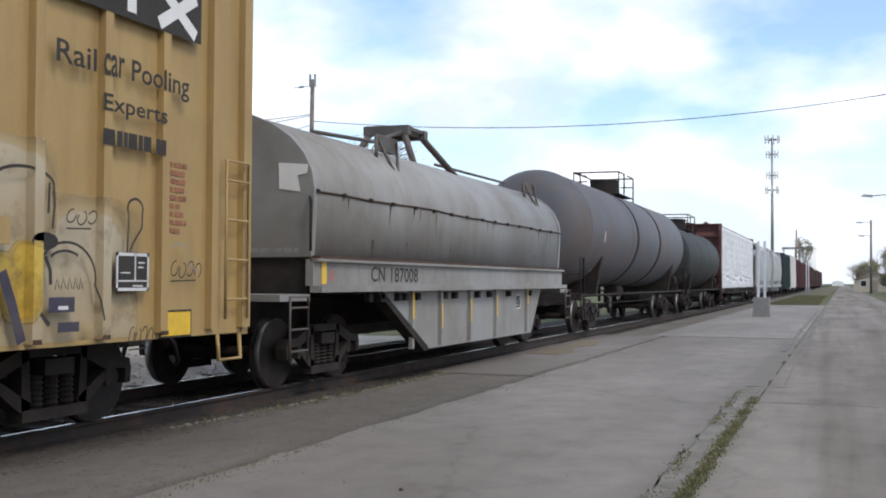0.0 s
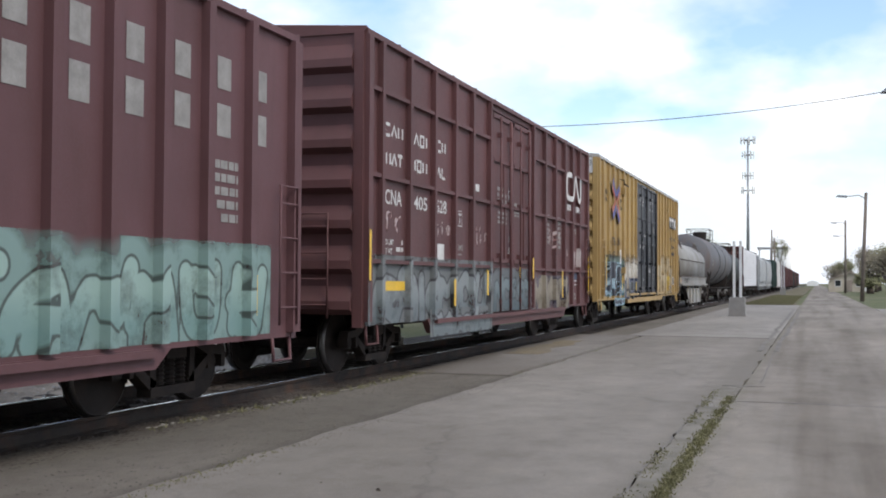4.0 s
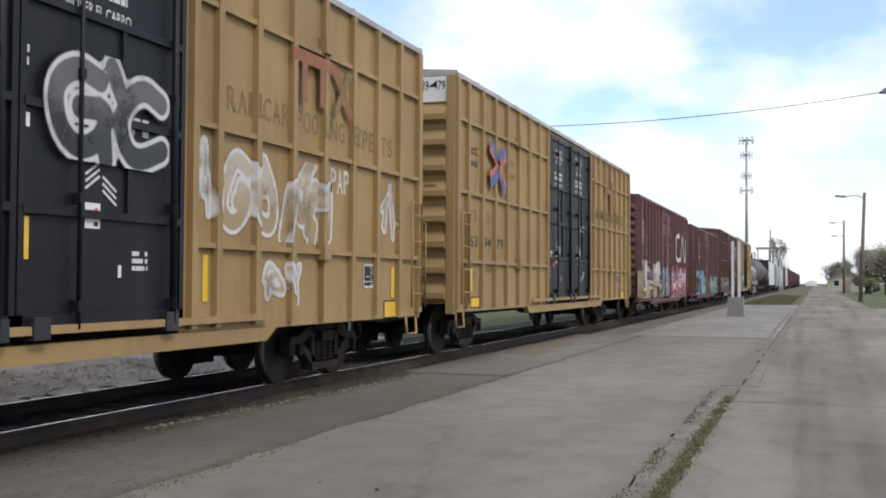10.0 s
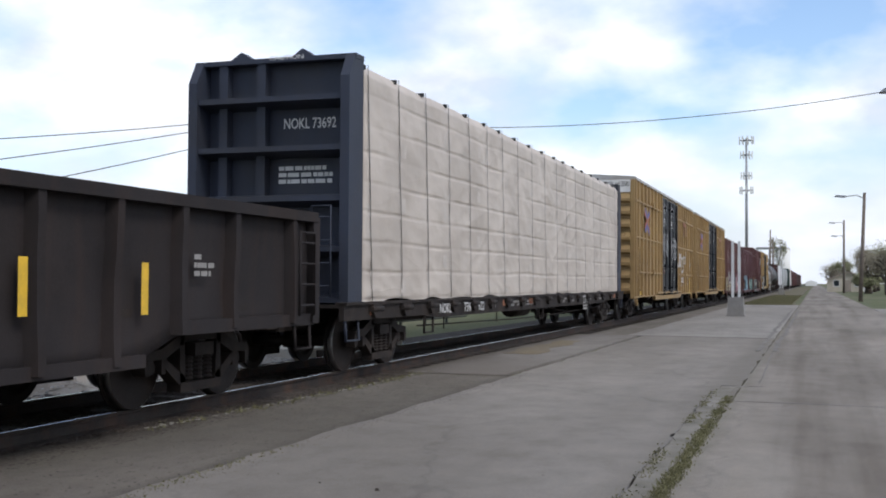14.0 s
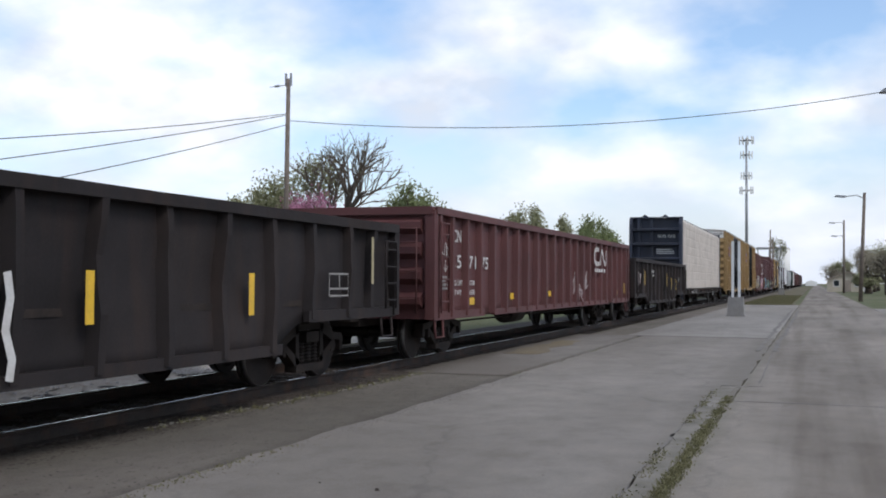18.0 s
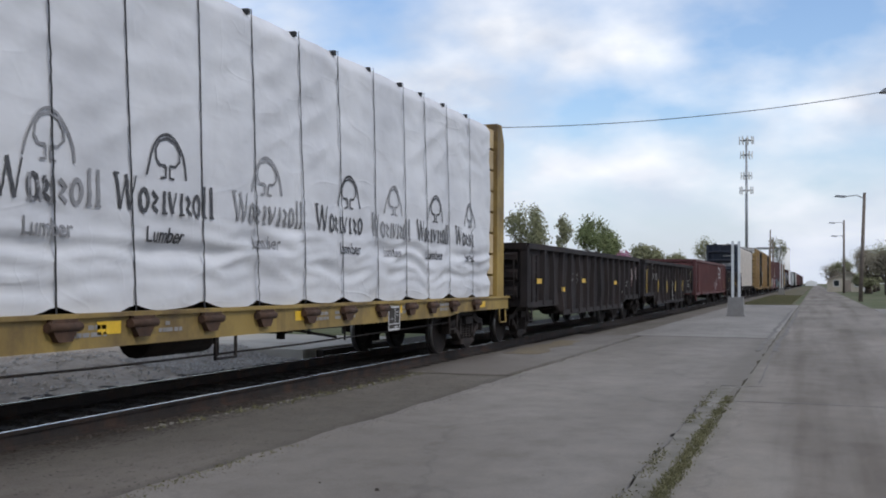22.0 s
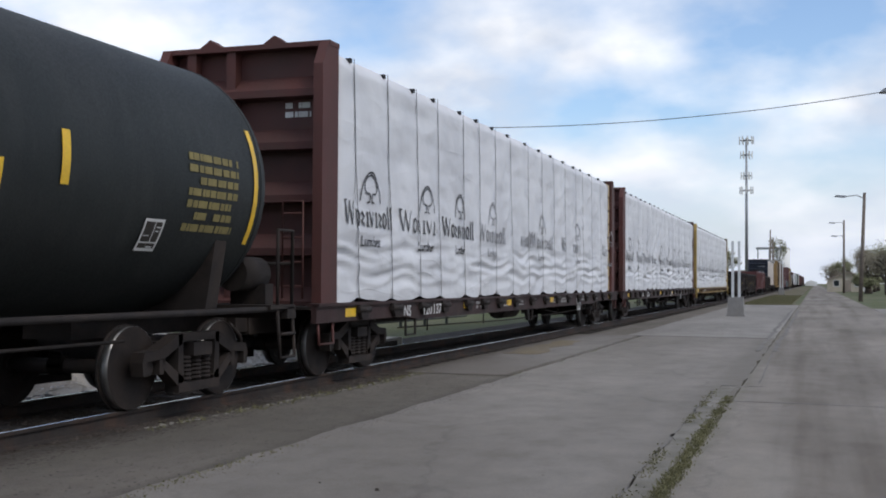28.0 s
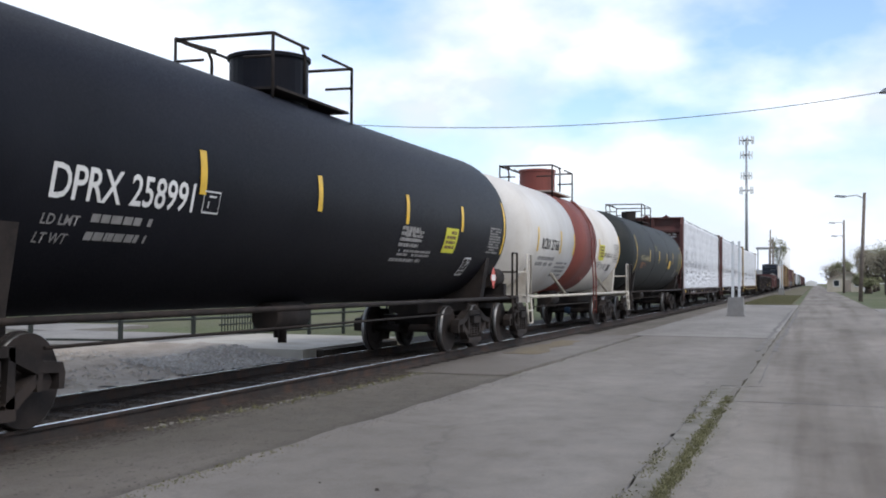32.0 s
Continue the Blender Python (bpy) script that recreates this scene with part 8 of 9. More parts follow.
lines(o(-293.2), o(-292.3), 1.72, 1.9, 4, M["dull_mark"], car, curve=skin, seed=19)
lines(o(-291.5), o(-290.6), 1.95, 2.55, 9, M["dull_mark"], car, curve=skin, seed=9)
poly("placard", [(o(-293.85), 2.0), (o(-293.1), 2.0), (o(-293.1), 2.46), (o(-293.85), 2.46)], M["placard"], car, curve=skin)
for y in (-299.25, -297.66, -294.02, -302.0 + 0.35):
    tape(car, o(y), 2.05, 2.62, 0.12, curve=skin)
tape(car, o(-290.55), 1.75, 2.85, 0.12, curve=skin)
data_plate(car, o(-292.1), 1.66, 0.5, 0.26, curve=skin)
lines(o(-293.8), o(-293.15), 2.06, 2.42, 4, M["faint_mark"], car, curve=lambda z: skin(z) + 0.004, seed=21)
for sy in (-1, 1):
    for c in (-299.0, -293.0):
        bm = bmesh.new()
        rod(bm, (1.38, o(c) + 0.5, 1.02), (1.15, o(c) - 0.2, 1.55), 0.04, 8)
        part("brace", bm, M["cream"], car)

car, hl, o, skin = tank_car(-320.6, -304.1, "clean black tank car with white lettering and yellow tapes", "tank_black", 1.49, 2.46, (-319.2, -305.5), -312.25, "tank_black", (0.57, 0.62), 0.6, ring=False)
words("DPRX", o(-318.85), o(-317.85), 2.03, 2.33, M["white"], car, curve=skin)
words("258991", o(-317.72), o(-316.62), 2.03, 2.33, M["white"], car, curve=skin)
strokes("painted_frame", [[(o(-316.44), 2.05), (o(-316.12), 2.05), (o(-316.12), 2.27), (o(-316.44), 2.27), (o(-316.44), 2.05)], [(o(-316.34), 2.1), (o(-316.34), 2.17)], [(o(-316.34), 2.22), (o(-316.2), 2.22)]], 0.02, M["white_mark"], car, curve=lambda a, b: skin(b))
words("LD LMT", o(-318.85), o(-318.35), 1.81, 1.9, M["dull_mark"], car, curve=skin)
words("LT WT", o(-318.85), o(-318.42), 1.65, 1.74, M["dull_mark"], car, curve=skin)
lines(o(-318.2), o(-317.25), 1.81, 1.93, 1, M["dull_mark"], car, curve=skin, seed=10)
lines(o(-318.2), o(-317.25), 1.65, 1.77, 1, M["dull_mark"], car, curve=skin, seed=12)
lines(o(-310.4), o(-309.6), 1.95, 2.15, 3, M["dull_mark"], car, curve=skin, seed=13)
lines(o(-310.5), o(-309.0), 1.72, 1.84, 2, M["dull_mark"], car, curve=skin, seed=14)
for y in (-316.55, -313.7, -310.5, -307.7):
    tape(car, o(y), 2.23, 2.69, 0.13, curve=skin)
tape(car, o(-304.88), 1.9, 2.95, 0.11, curve=skin)
poly("placard", [(o(-308.5), 1.84), (o(-307.82), 1.84), (o(-307.82), 2.27), (o(-308.5), 2.27)], M["placard"], car, curve=skin)
lines(o(-308.42), o(-307.9), 1.88, 2.22, 4, M["faint_mark"], car, curve=lambda z: skin(z) + 0.004, seed=23)
lines(o(-305.85), o(-305.05), 1.88, 2.4, 10, M["dull_mark"], car, curve=skin, seed=11)
lines(o(-310.6), o(-309.7), 1.85, 2.2, 4, M["dull_mark"], car, curve=skin, seed=12)
lines(o(-310.7), o(-309.3), 1.62, 1.7, 1, M["dull_mark"], car, curve=skin, seed=13)
data_plate(car, o(-307.0), 1.45, 0.4, 0.34, curve=skin)
poly("warning_diamond", [(o(-305.55), 1.2), (o(-305.35), 1.42), (o(-305.55), 1.64), (o(-305.75), 1.42)], M["red_mark"], car, 1.47)
flat_tape(car, o(-305.68), o(-305.42), 1.36, 1.48, 1.474, M["white"], "warning_panel")

# far cars ahead of the first yellow one
car, hl, o, skin = tank_car(27.0, 45.3, "rusty dark grey tank car with a railed dome", "tank_grey", 1.53, 2.72, (29.6, 42.8), 36.5, "steel")
tape(car, o(29.2), 2.4, 2.7, 0.1, curve=skin, material=M["white_mark"])
for y in (34.2, 38.6):
    bm = bmesh.new()
    revolve(bm, [(o(y), 1.53), (o(y) + 0.01, 1.545), (o(y) + 0.3, 1.545), (o(y) + 0.31, 1.53)], (0, 0, 2.72))
    part("shell_ring", bm, M["steel"], car, "dark band round the shell")
lines(o(29.1), o(30.6), 1.55, 1.7, 1, M["dull_mark"], car, curve=skin, seed=19)
tank_car(46.9, 60.2, "dusty black tank car with a small dome", "tank_dusty", 1.42, 2.45, (49.2, 58.0), 53.4, "steel")
centre_beam(62.2, 84.6, "black centre beam flat car with brown bulkheads", "steel", "bulk_brown", "lumber packs under pale plastic wrap", "wrap_white", 41, strap_set(22.4, 0.8, [1.3], 3), False)


# coil car with a rounded hood
def coil_car(s0, s1):
    car, hl = rolling("coil_car", s0, s1, "pale grey steel coil car with a rounded hood and lifting frame", "coil car", (-(s1 - s0) / 2 + 1.3, (s1 - s0) / 2 - 1.3), (1.0, 1.0))
    P = M["coil_grey"]
    hood = [(-1.46, 1.62), (-1.5, 2.44)] + [(1.5 * math.cos(a), 2.44 + 1.04 * math.sin(a)) for a in (math.pi - i * math.pi / 14 for i in range(1, 14))] + [(1.5, 2.44), (1.46, 1.62)]
    bm = bmesh.new()
    prism(bm, hood, -hl + 0.1, hl - 0.1, "y")
    for f in bm.faces:
        f.smooth = len(f.verts) == 4
    part("hood", bm, P, car)
    rnd = random.Random(61)
    for s in (-1, 1):
        bm = bmesh.new()
        prism(bm, [(a * 1.015, b * 1.0 + 0.01) for a, b in hood], s * (hl - 0.1) - 0.05, s * (hl - 0.1) + 0.05, "y")
        part("hood_end", bm, P, car, bevel=0.01)
        # the hood's seam: a thin lip, sagging between small clips
        n = 15
        ys = [-hl + 0.15 + i * (2 * hl - 0.3) / n for i in range(n + 1)]
        bm = bmesh.new()
        bars(bm, [(s * 1.51, y, 2.44 + rnd.uniform(-0.015, 0.015)) for y in ys], 0.014)
        part("hood_seam", bm, M["rust"], car)
        for y in ys:
            y += rnd.uniform(-0.06, 0.06)
            boxpart("hood_clip", (*sorted((s * 1.49, s * 1.54)), y - 0.035, y + 0.035, 2.41, 2.455), M["steel"], car)
        if s > 0:
            # rust runs below the seam
            for k in range(16):
                y, d, w = rnd.uniform(-hl + 0.4, hl - 0.4), rnd.uniform(0.12, 0.5), rnd.uniform(0.008, 0.02)
                top = 2.41 if k % 3 else 1.9
                sheet("rust_run", [(1.463 + (z - 1.62) * 0.0488 + 0.004, y + q, z) for z, q in ((top, -w), (top, w), (top - d, w * 0.3))], [(0, 1, 2)], M["rust"], car)
        # trough with its fish belly
        boxpart("side_beam", (*sorted((s * 1.44, s * 1.54)), -hl, hl, 1.28, 1.6), P, car, "", 0.02)
        boxpart("side_lip", (*sorted((s * 1.5, s * 1.6)), -hl, hl, 1.575, 1.61), P, car)
        boxpart("lip_edge", (*sorted((s * 1.47, s * 1.585)), -hl + 0.1, hl - 0.1, 1.61, 1.645), M["rust"], car, "rusty upper edge")
        boxpart("side_lip", (*sorted((s * 1.5, s * 1.66)), -hl, hl, 1.2, 1.28), P, car, "", 0.015)
        bm = bmesh.new()
        prism(bm, [(-hl + 2.0, 1.2), (-hl + 3.8, 0.3), (hl - 2.4, 0.3), (hl - 1.6, 1.2)], *sorted((s * 1.40, s * 1.48)))
        part("belly_side", bm, P, car)
        bm = bmesh.new()
        prism(bm, [(-hl + 1.9, 1.2), (-hl + 3.75, 0.27), (-hl + 3.9, 0.33), (-hl + 2.1, 1.2)], *sorted((s * 1.38, s * 1.56)))
        part("belly_flange", bm, M["steel"], car)
        for y, z0 in ((3.3, 0.78), (4.55, 0.6), (6.0, 0.66), (7.5, 0.7), (9.6, 0.9)):
            boxpart("side_stake", (*sorted((s * 1.48, s * 1.54)), y - hl - 0.04, y - hl + 0.04, 0.34, 1.2), P, car)
            if s > 0:
                tape(car, y - hl - 0.03, z0, z0 + 0.4, 0.06, 1.545)
        for y in (1.7, 2.1, 2.75, 3.0, 3.5, 4.7, 5.2, 6.4, 7.1, 8.3, 9.8):
            boxpart("tie_lug", (*sorted((s * 1.48, s * 1.56)), y - hl - 0.06, y - hl + 0.06, 1.06, 1.17), M["steel"], car)
        boxpart("end_platform", (-1.5, 1.5, *sorted((s * hl, s * (hl + 0.75))), 1.1, 1.18), P, car)
        boxpart("draft_box", (-0.32, 0.32, *sorted((s * hl, s * (hl + 0.7))), 0.68, 1.1), M["steel"], car)
        boxpart("end_wall", (-1.42, 1.42, *sorted((s * (hl - 0.25), s * (hl - 0.1))), 1.18, 1.62), M["steel"], car)
        ladder(car, 1.58, *sorted((s * (hl + 0.2), s * (hl + 0.65))), 0.4, 1.15, 3, M["stand_steel"])
        bm = bmesh.new()
        bars(bm, [(s * 1.42, -hl + 0.12, 2.4), (s * 1.52, -hl - 0.03, 2.3), (s * 1.52, -hl - 0.03, 1.7)], 0.018)
        part("hand_rail", bm, M["steel"], car)
        # thin stands on the hood's shoulder
        for y in (3.2 - hl, 11.25 - hl):
            bm = bmesh.new()
            bars(bm, [(s * 1.32, y, 2.84), (s * 0.98, y - 0.05, 3.52), (s * 0.98, y + 0.75, 3.52), (s * 1.32, y, 2.84)], 0.026)
            bars(bm, [(s * 0.98, y - 0.05, 3.5), (s * 1.05, y - 0.2, 3.16)], 0.03)
            box(bm, *sorted((s * 0.93, s * 0.99)), y, y + 0.72, 3.3, 3.52)
            part("stand", bm, M["stand_steel"], car)
    # lifting frame: two splayed legs a side under a flat head
    bm = bmesh.new()
    y = 6.3 - hl
    for x in (-0.3, 0.3):
        bars(bm, [(x * 2.0, y - 0.65, 3.36), (x, y - 0.4, 3.98), (x, y + 0.4, 3.98), (x * 2.6, y + 1.0, 3.28)], 0.06, 8)
    for q in (-0.4, 0.4):
        box(bm, -0.42, 0.42, y + q - 0.09, y + q + 0.09, 3.9, 4.06)
    box(bm, -0.4, 0.4, y - 0.4, y + 0.4, 3.99, 4.05)
    part("lifting_frame", bm, M["stand_steel"], car)
    bm = bmesh.new()
    bars(bm, [(0.3, 2.4 - hl, 3.5), (0.3, 4.6 - hl, 3.62), (0.3, y - 0.4, 3.95)], 0.035)
    bars(bm, [(0.3, y + 1.2, 3.54), (0.3, 12.0 - hl, 3.58)], 0.03)
    part("ridge_rail", bm, M["stand_steel"], car)
    words("CN", 1.72 - hl, 2.2 - hl, 1.33, 1.54, M["black_mark"], car, 1.545)
    words("187008", 2.42 - hl, 3.46 - hl, 1.32, 1.53, M["black_mark"], car, 1.545)
    lines(3.8 - hl, 5.2 - hl, 1.38, 1.5, 1, M["dull_mark"], car, 1.545, seed=9)
    tape(car, -hl + 0.22, 1.3, 1.57, 0.14, 1.546)
    words("6", 0.46 - hl, 0.54 - hl, 1.34, 1.48, M["red_mark"], car, 1.546)
    poly("placard", [(1.05, 2.46), (1.34, 2.42), (1.30, 2.62), (1.43, 2.64), (1.44, 2.75), (1.04, 2.78)], M["white"], car, -hl + 0.04, face="end")
    lines(0.5, 1.36, 1.64, 1.74, 1, M["dull_mark"], car, -hl + 0.045, face="end", seed=12)
    data_plate(car, 8.9 - hl, 0.8, 0.36, 0.3, 1.485)
    boxpart("centre_sill", (-0.3, 0.3, -hl, hl, 0.66, 1.1), M["steel"], car)
    return car


coil_car(11.85, 24.3)


def hopper(s0, s1, label, paint):
    car, hl = rolling("covered_hopper", s0, s1, label, "hopper car", (-(s1 - s0) / 2 + 1.5, (s1 - s0) / 2 - 1.5), (0.5, 0.5))
    P = M[paint]
    bm = bmesh.new()
    prism(bm, [(-1.5, 1.5), (-1.58, 2.6), (-1.5, 3.9), (-0.9, 4.5), (0.9, 4.5), (1.5, 3.9), (1.58, 2.6), (1.5, 1.5)], -hl + 1.3, hl - 1.3, "y")
    part("hopper_body", bm, P, car, bevel=0.03)
    for s in (-1, 1):
        bm = bmesh.new()
        prism(bm, [(s * (hl - 1.3), 4.4), (s * (hl - 1.3), 1.2), (s * (hl - 3.0), 1.2), (s * (hl - 3.0), 4.4)], -1.4, 1.4)
        prism(bm, [(s * (hl - 0.2), 3.4), (s * (hl - 1.3), 3.9), (s * (hl - 1.3), 2.0)], -1.4, 1.4)
        part("slope_sheet", bm, P, car)
        boxpart("side_sill", (*sorted((s * 1.4, s * 1.5)), -hl, hl, 0.95, 1.15), P, car)
        for y in (-hl + 0.3, hl - 0.3):
            boxpart("corner_post", (*sorted((s * 1.3, s * 1.42)), y - 0.08, y + 0.08, 1.0, 4.2), P, car)
    for i in range(4):
        y = -hl + 3.2 + i * (2 * hl - 6.4) / 3
        bm = bmesh.new()
        prism(bm, [(y - 1.3, 1.6), (y - 0.4, 0.55), (y + 0.4, 0.55), (y + 1.3, 1.6)], -1.35, 1.35)
        part("outlet_hopper", bm, P, car)
    boxpart("roof_walk", (-0.5, 0.5, -hl, hl, 4.55, 4.6), M["galv"], car)
    return car


hopper(86.4, 103.6, "pale grey covered hopper car", "hopper")
hopper(105.2, 121.8, "pale grey covered hopper car", "hopper")
far = [(123.4, 138.6, "dark green box car", "green_car", 4.5), (140.2, 155.5, "white painted steel box car", "white", 4.7), (157.0, 173.0, "plain brown steel box car", "brown", 4.6), (174.6, 190.5, "dull maroon steel box car", "plum", 4.5),
       (192.0, 208.0, "weathered brown steel box car", "brown_old", 4.5), (209.6, 225.4, "dark maroon box car", "plum", 4.5), (227.0, 243.0, "plain brown steel box car", "brown", 4.6), (244.6, 260.4, "weathered brown steel box car", "brown_old", 4.5)] + [(262.0 + 17.6 * i, 278.0 + 17.6 * i, *c) for i, c in enumerate((("dark green box car", "green_car", 4.3), ("dull maroon steel box car", "plum", 4.5), ("plain brown steel box car", "brown", 4.6), ("dark green box car", "green_car", 4.5), ("plain brown steel box car", "brown", 4.4), ("dull maroon steel box car", "plum", 4.6)))]
for s0, s1, label, paint, zt in far:
    L = s1 - s0
    boxcar(s0, s1, label, paint, 0.75, zt, [L * i / 14 for i in range(7)] + [L * i / 14 for i in range(8, 15)], (), (L * 0.42, L * 0.58), 6, roof="", truck_in=1.8)[0]

for c in CARS:
    set_sides(c, 0.09)


# ---- the setting ----
G = -0.15


def slab(name, x0, x1, y0, y1, z, material, label, depth=0.25, kind="structure", edge=0.0, seed=0, category="ground", bow=None, fine=0.5):
    """A flat piece of paving; edge: how ragged its outline is; bow: how far the border at x0 is pushed in along y."""
    def rim(a, b, fix, axis, n):
        pts = []
        for i in range(n):
            u = a + (b - a) * i / n
            d = edge * noise.noise(Vector((u * 0.9, fix, seed))) + edge * 0.6 * noise.noise(Vector((u * 3.1, fix, seed + 5))) + edge * 0.6 * noise.noise(Vector((u * 8.3, fix, seed + 9)))
            if bow and axis == "y" and fix == x0:
                d += bow(u)
            pts.append((u, fix + d) if axis == "x" else (fix + d, u))
        return pts
    n = max(2, min(int(60 * 0.5 / fine), int((y1 - y0) / fine))) if edge else 1
    m = max(2, min(20, int((x1 - x0) / 0.5))) if edge else 1
    pts = rim(x0, x1, y0, "x", m) + rim(y0, y1, x1, "y", n) + rim(x1, x0, y1, "x", m) + rim(y1, y0, x0, "y", n)
    bm = bmesh.new()
    prism(bm, pts, z - depth, z, "z")
    return tagged(new(name, done(bm, name, material)), label, category, "", kind)


# earth sheet to the horizon, slightly below everything else
solid("ground", lambda bm: box(bm, -1500, 1500, -600, 2600, -1.0, G - 0.05), M["field"], "green grassy ground reaching to the horizon", "ground", kind="structure")
slab("track_bed", -10.3, -5.85, -400, 900, G - 0.02, M["bed"], "oily black ballast bed under the track", category="track bed")
slab("verge", -6.75, -4.5, -3.0, 17.0, G - 0.005, M["strip"], "grey brown gravel strip beside the track", 0.25, edge=0.07, seed=3, category="gravel", bow=lambda y: 0.62 * min(1.0, max(0.0, (y - 6.4) / 7.5)) ** 0.6, fine=0.1)
slab("parking_lot", -4.55, -1.02, -3.0, 31.0, G, M["lot"], "worn grey asphalt lot with a ragged edge", 0.3, edge=0.06, seed=1, category="pavement", fine=0.1)
slab("rear_lot", -6.75, -1.02, -60, -3.0, G - 0.002, M["lot"], "worn grey asphalt before the added unseen building", 0.3, category="pavement")
slab("lot_crossing", -6.45, -4.7, 17.05, 31.0, G + 0.002, M["crossing"], "grey asphalt apron beside the rails", 0.3, edge=0.06, seed=2, category="pavement")
slab("road", -1.0, 3.2, -60, 900, G + 0.004, M["road"], "worn grey road running beside the railway", 0.3, category="road")
slab("side_lot", 3.2, 14, -60, 52, G + 0.001, M["lot"], "grey asphalt beside the road", 0.3, category="pavement")
slab("driveway", 3.2, 30, 58, 70, G + 0.001, M["pale"], "pale gravel driveway beside the road", 0.3, edge=0.2, seed=7, category="pavement")
slab("concrete_apron", -5.0, -1.04, 31.0, 78.0, G + 0.003, M["pale"], "pale worn concrete apron", 0.3, edge=0.08, seed=4, category="pavement")
slab("track_shoulder", -6.15, -5.0, 31.0, 420.0, G - 0.003, M["strip"], "dark gravel shoulder of the track", 0.3, edge=0.08, seed=6, category="gravel")
slab("grass_verge", -5.0, -1.5, 78.0, 420.0, G + 0.01, M["weeds"], "thin yellow green grass between track and road", 0.3, edge=0.15, seed=5, category="grass")
slab("rust_patch", -6.15, -5.6, 22.0, 27.5, G + 0.012, M["patch"], "rusty yellow gravel patch by the rails", 0.05, edge=0.3, seed=9, category="gravel")

# rails and ties
for k, x in enumerate((-0.7525, 0.7525)):
    web = [(-0.075, -0.17), (-0.075, -0.155), (-0.012, -0.135), (-0.01, -0.045), (-0.037, -0.035), (-0.037, -0.004), (0.037, -0.004), (0.037, -0.035), (0.01, -0.045), (0.012, -0.135), (0.075, -0.155), (0.075, -0.17)]
    bm = bmesh.new()
    prism(bm, [(TRACK_X + x + a, b) for a, b in web], -400, 900, "y")
    rail = tagged(new("rail", done(bm, "rail", M["rail"])), "long steel rail with a bright worn head", "rail", "rails of the track", "structure")
    # glint shaped as a thin polished strip; the rest of the worn head stays dark
    bm = bmesh.new()
    prism(bm, [(TRACK_X + x - 0.012, -0.004), (TRACK_X + x - 0.010, 0.0), (TRACK_X + x + 0.010, 0.0), (TRACK_X + x + 0.012, -0.004)], -400, 900, "y")
    part("rail_head", bm, M["railhead"], rail, "worn running surface narrowed to a bright glint line")
bm = bmesh.new()
box(bm, -1.3, 1.3, -0.11, 0.11, -0.33, -0.158)
TIE = done(bm, "tie", M["tie"], 0.012)
bed = tagged(new("sleeper_track"), "timber ties under the rails", "railway ties", "", "structure")
rnd = random.Random(4)
for i in range(150):
    t = part("tie", TIE, None, bed)
    t.location, t.rotation_euler = (TRACK_X + rnd.uniform(-0.04, 0.04), -2 + i * 0.53, 0), (0, 0, rnd.uniform(-0.02, 0.02))


def scatter(name, count, area, size, material, label, category, z=G, seed=1, flat=0.7, squeeze=None):
    """Loose stones: low crumpled lumps over an area."""
    rnd = random.Random(seed)
    V, F = [], []
    for _ in range(count):
        x, y = rnd.uniform(*area[:2]), rnd.uniform(*area[2:])
        if squeeze:
            x, y = squeeze(x, y, rnd)
        s = rnd.uniform(*size)
        k, zz = len(V), (z(x, y) if callable(z) else z)
        a = rnd.uniform(0, 6.28)
        for j in range(5):
            q = a + j * 1.2566 + rnd.uniform(-0.3, 0.3)
            V.append((x + s * math.cos(q), y + s * math.sin(q), zz - s * 0.1))
        for j in range(3):
            q = a + j * 2.094 + rnd.uniform(-0.4, 0.4)
            V.append((x + s * 0.55 * math.cos(q), y + s * 0.55 * math.sin(q), zz + s * flat * rnd.uniform(0.7, 1.2)))
        F += [(k, k + 1, k + 5), (k + 1, k + 2, k + 6), (k + 2, k + 3, k + 6), (k + 3, k + 4, k + 7), (k + 4, k, k + 7), (k + 5, k + 6, k + 7), (k + 1, k + 6, k + 5), (k + 3, k + 7, k + 6), (k, k + 5, k + 7)]
    ob = sheet(name, V, F, material)
    return tagged(ob, label, category, "", "stuff")


def tufts(name, count, place, height, material, label, category, seed=1, z=G):
    """Blades of grass and weeds."""
    rnd = random.Random(seed)
    V, F = [], []
    for _ in range(count):
        x, y = place(rnd)
        for _ in range(5):
            h, a, w = rnd.uniform(*height), rnd.uniform(0, 6.28), rnd.uniform(0.004, 0.010)
            k = len(V)
            px, py = x + rnd.gauss(0, 0.03), y + rnd.gauss(0, 0.03)
            lx, ly = rnd.gauss(0, 0.4) * h, rnd.gauss(0, 0.4) * h
            V += [(px - w * math.cos(a), py - w * math.sin(a), z), (px + w * math.cos(a), py + w * math.sin(a), z), (px + lx, py + ly, z + h)]
            F.append((k, k + 1, k + 2))
    return tagged(sheet(name, V, F, material), label, category, "", "stuff")


def seam(y):
    """The crack's line along the paving, which steps aside past the sixteenth metre."""
    return -1.04 - 0.004 * (y - 8) if y < 16.4 else -0.78 - 0.012 * (y - 17)


# far bank: pale earth mound, crushed stone, concrete walk and its fence
def bank(x, y):
    u = max(0.0, min(1.0, (-9.6 - x) / 1.3))
    return G - 0.02 + 0.24 * u * (1 + 0.4 * noise.noise(Vector((x * 0.8, y * 0.5, 2)))) * max(0.0, min(1.0, (21.0 - y) / 2.0))


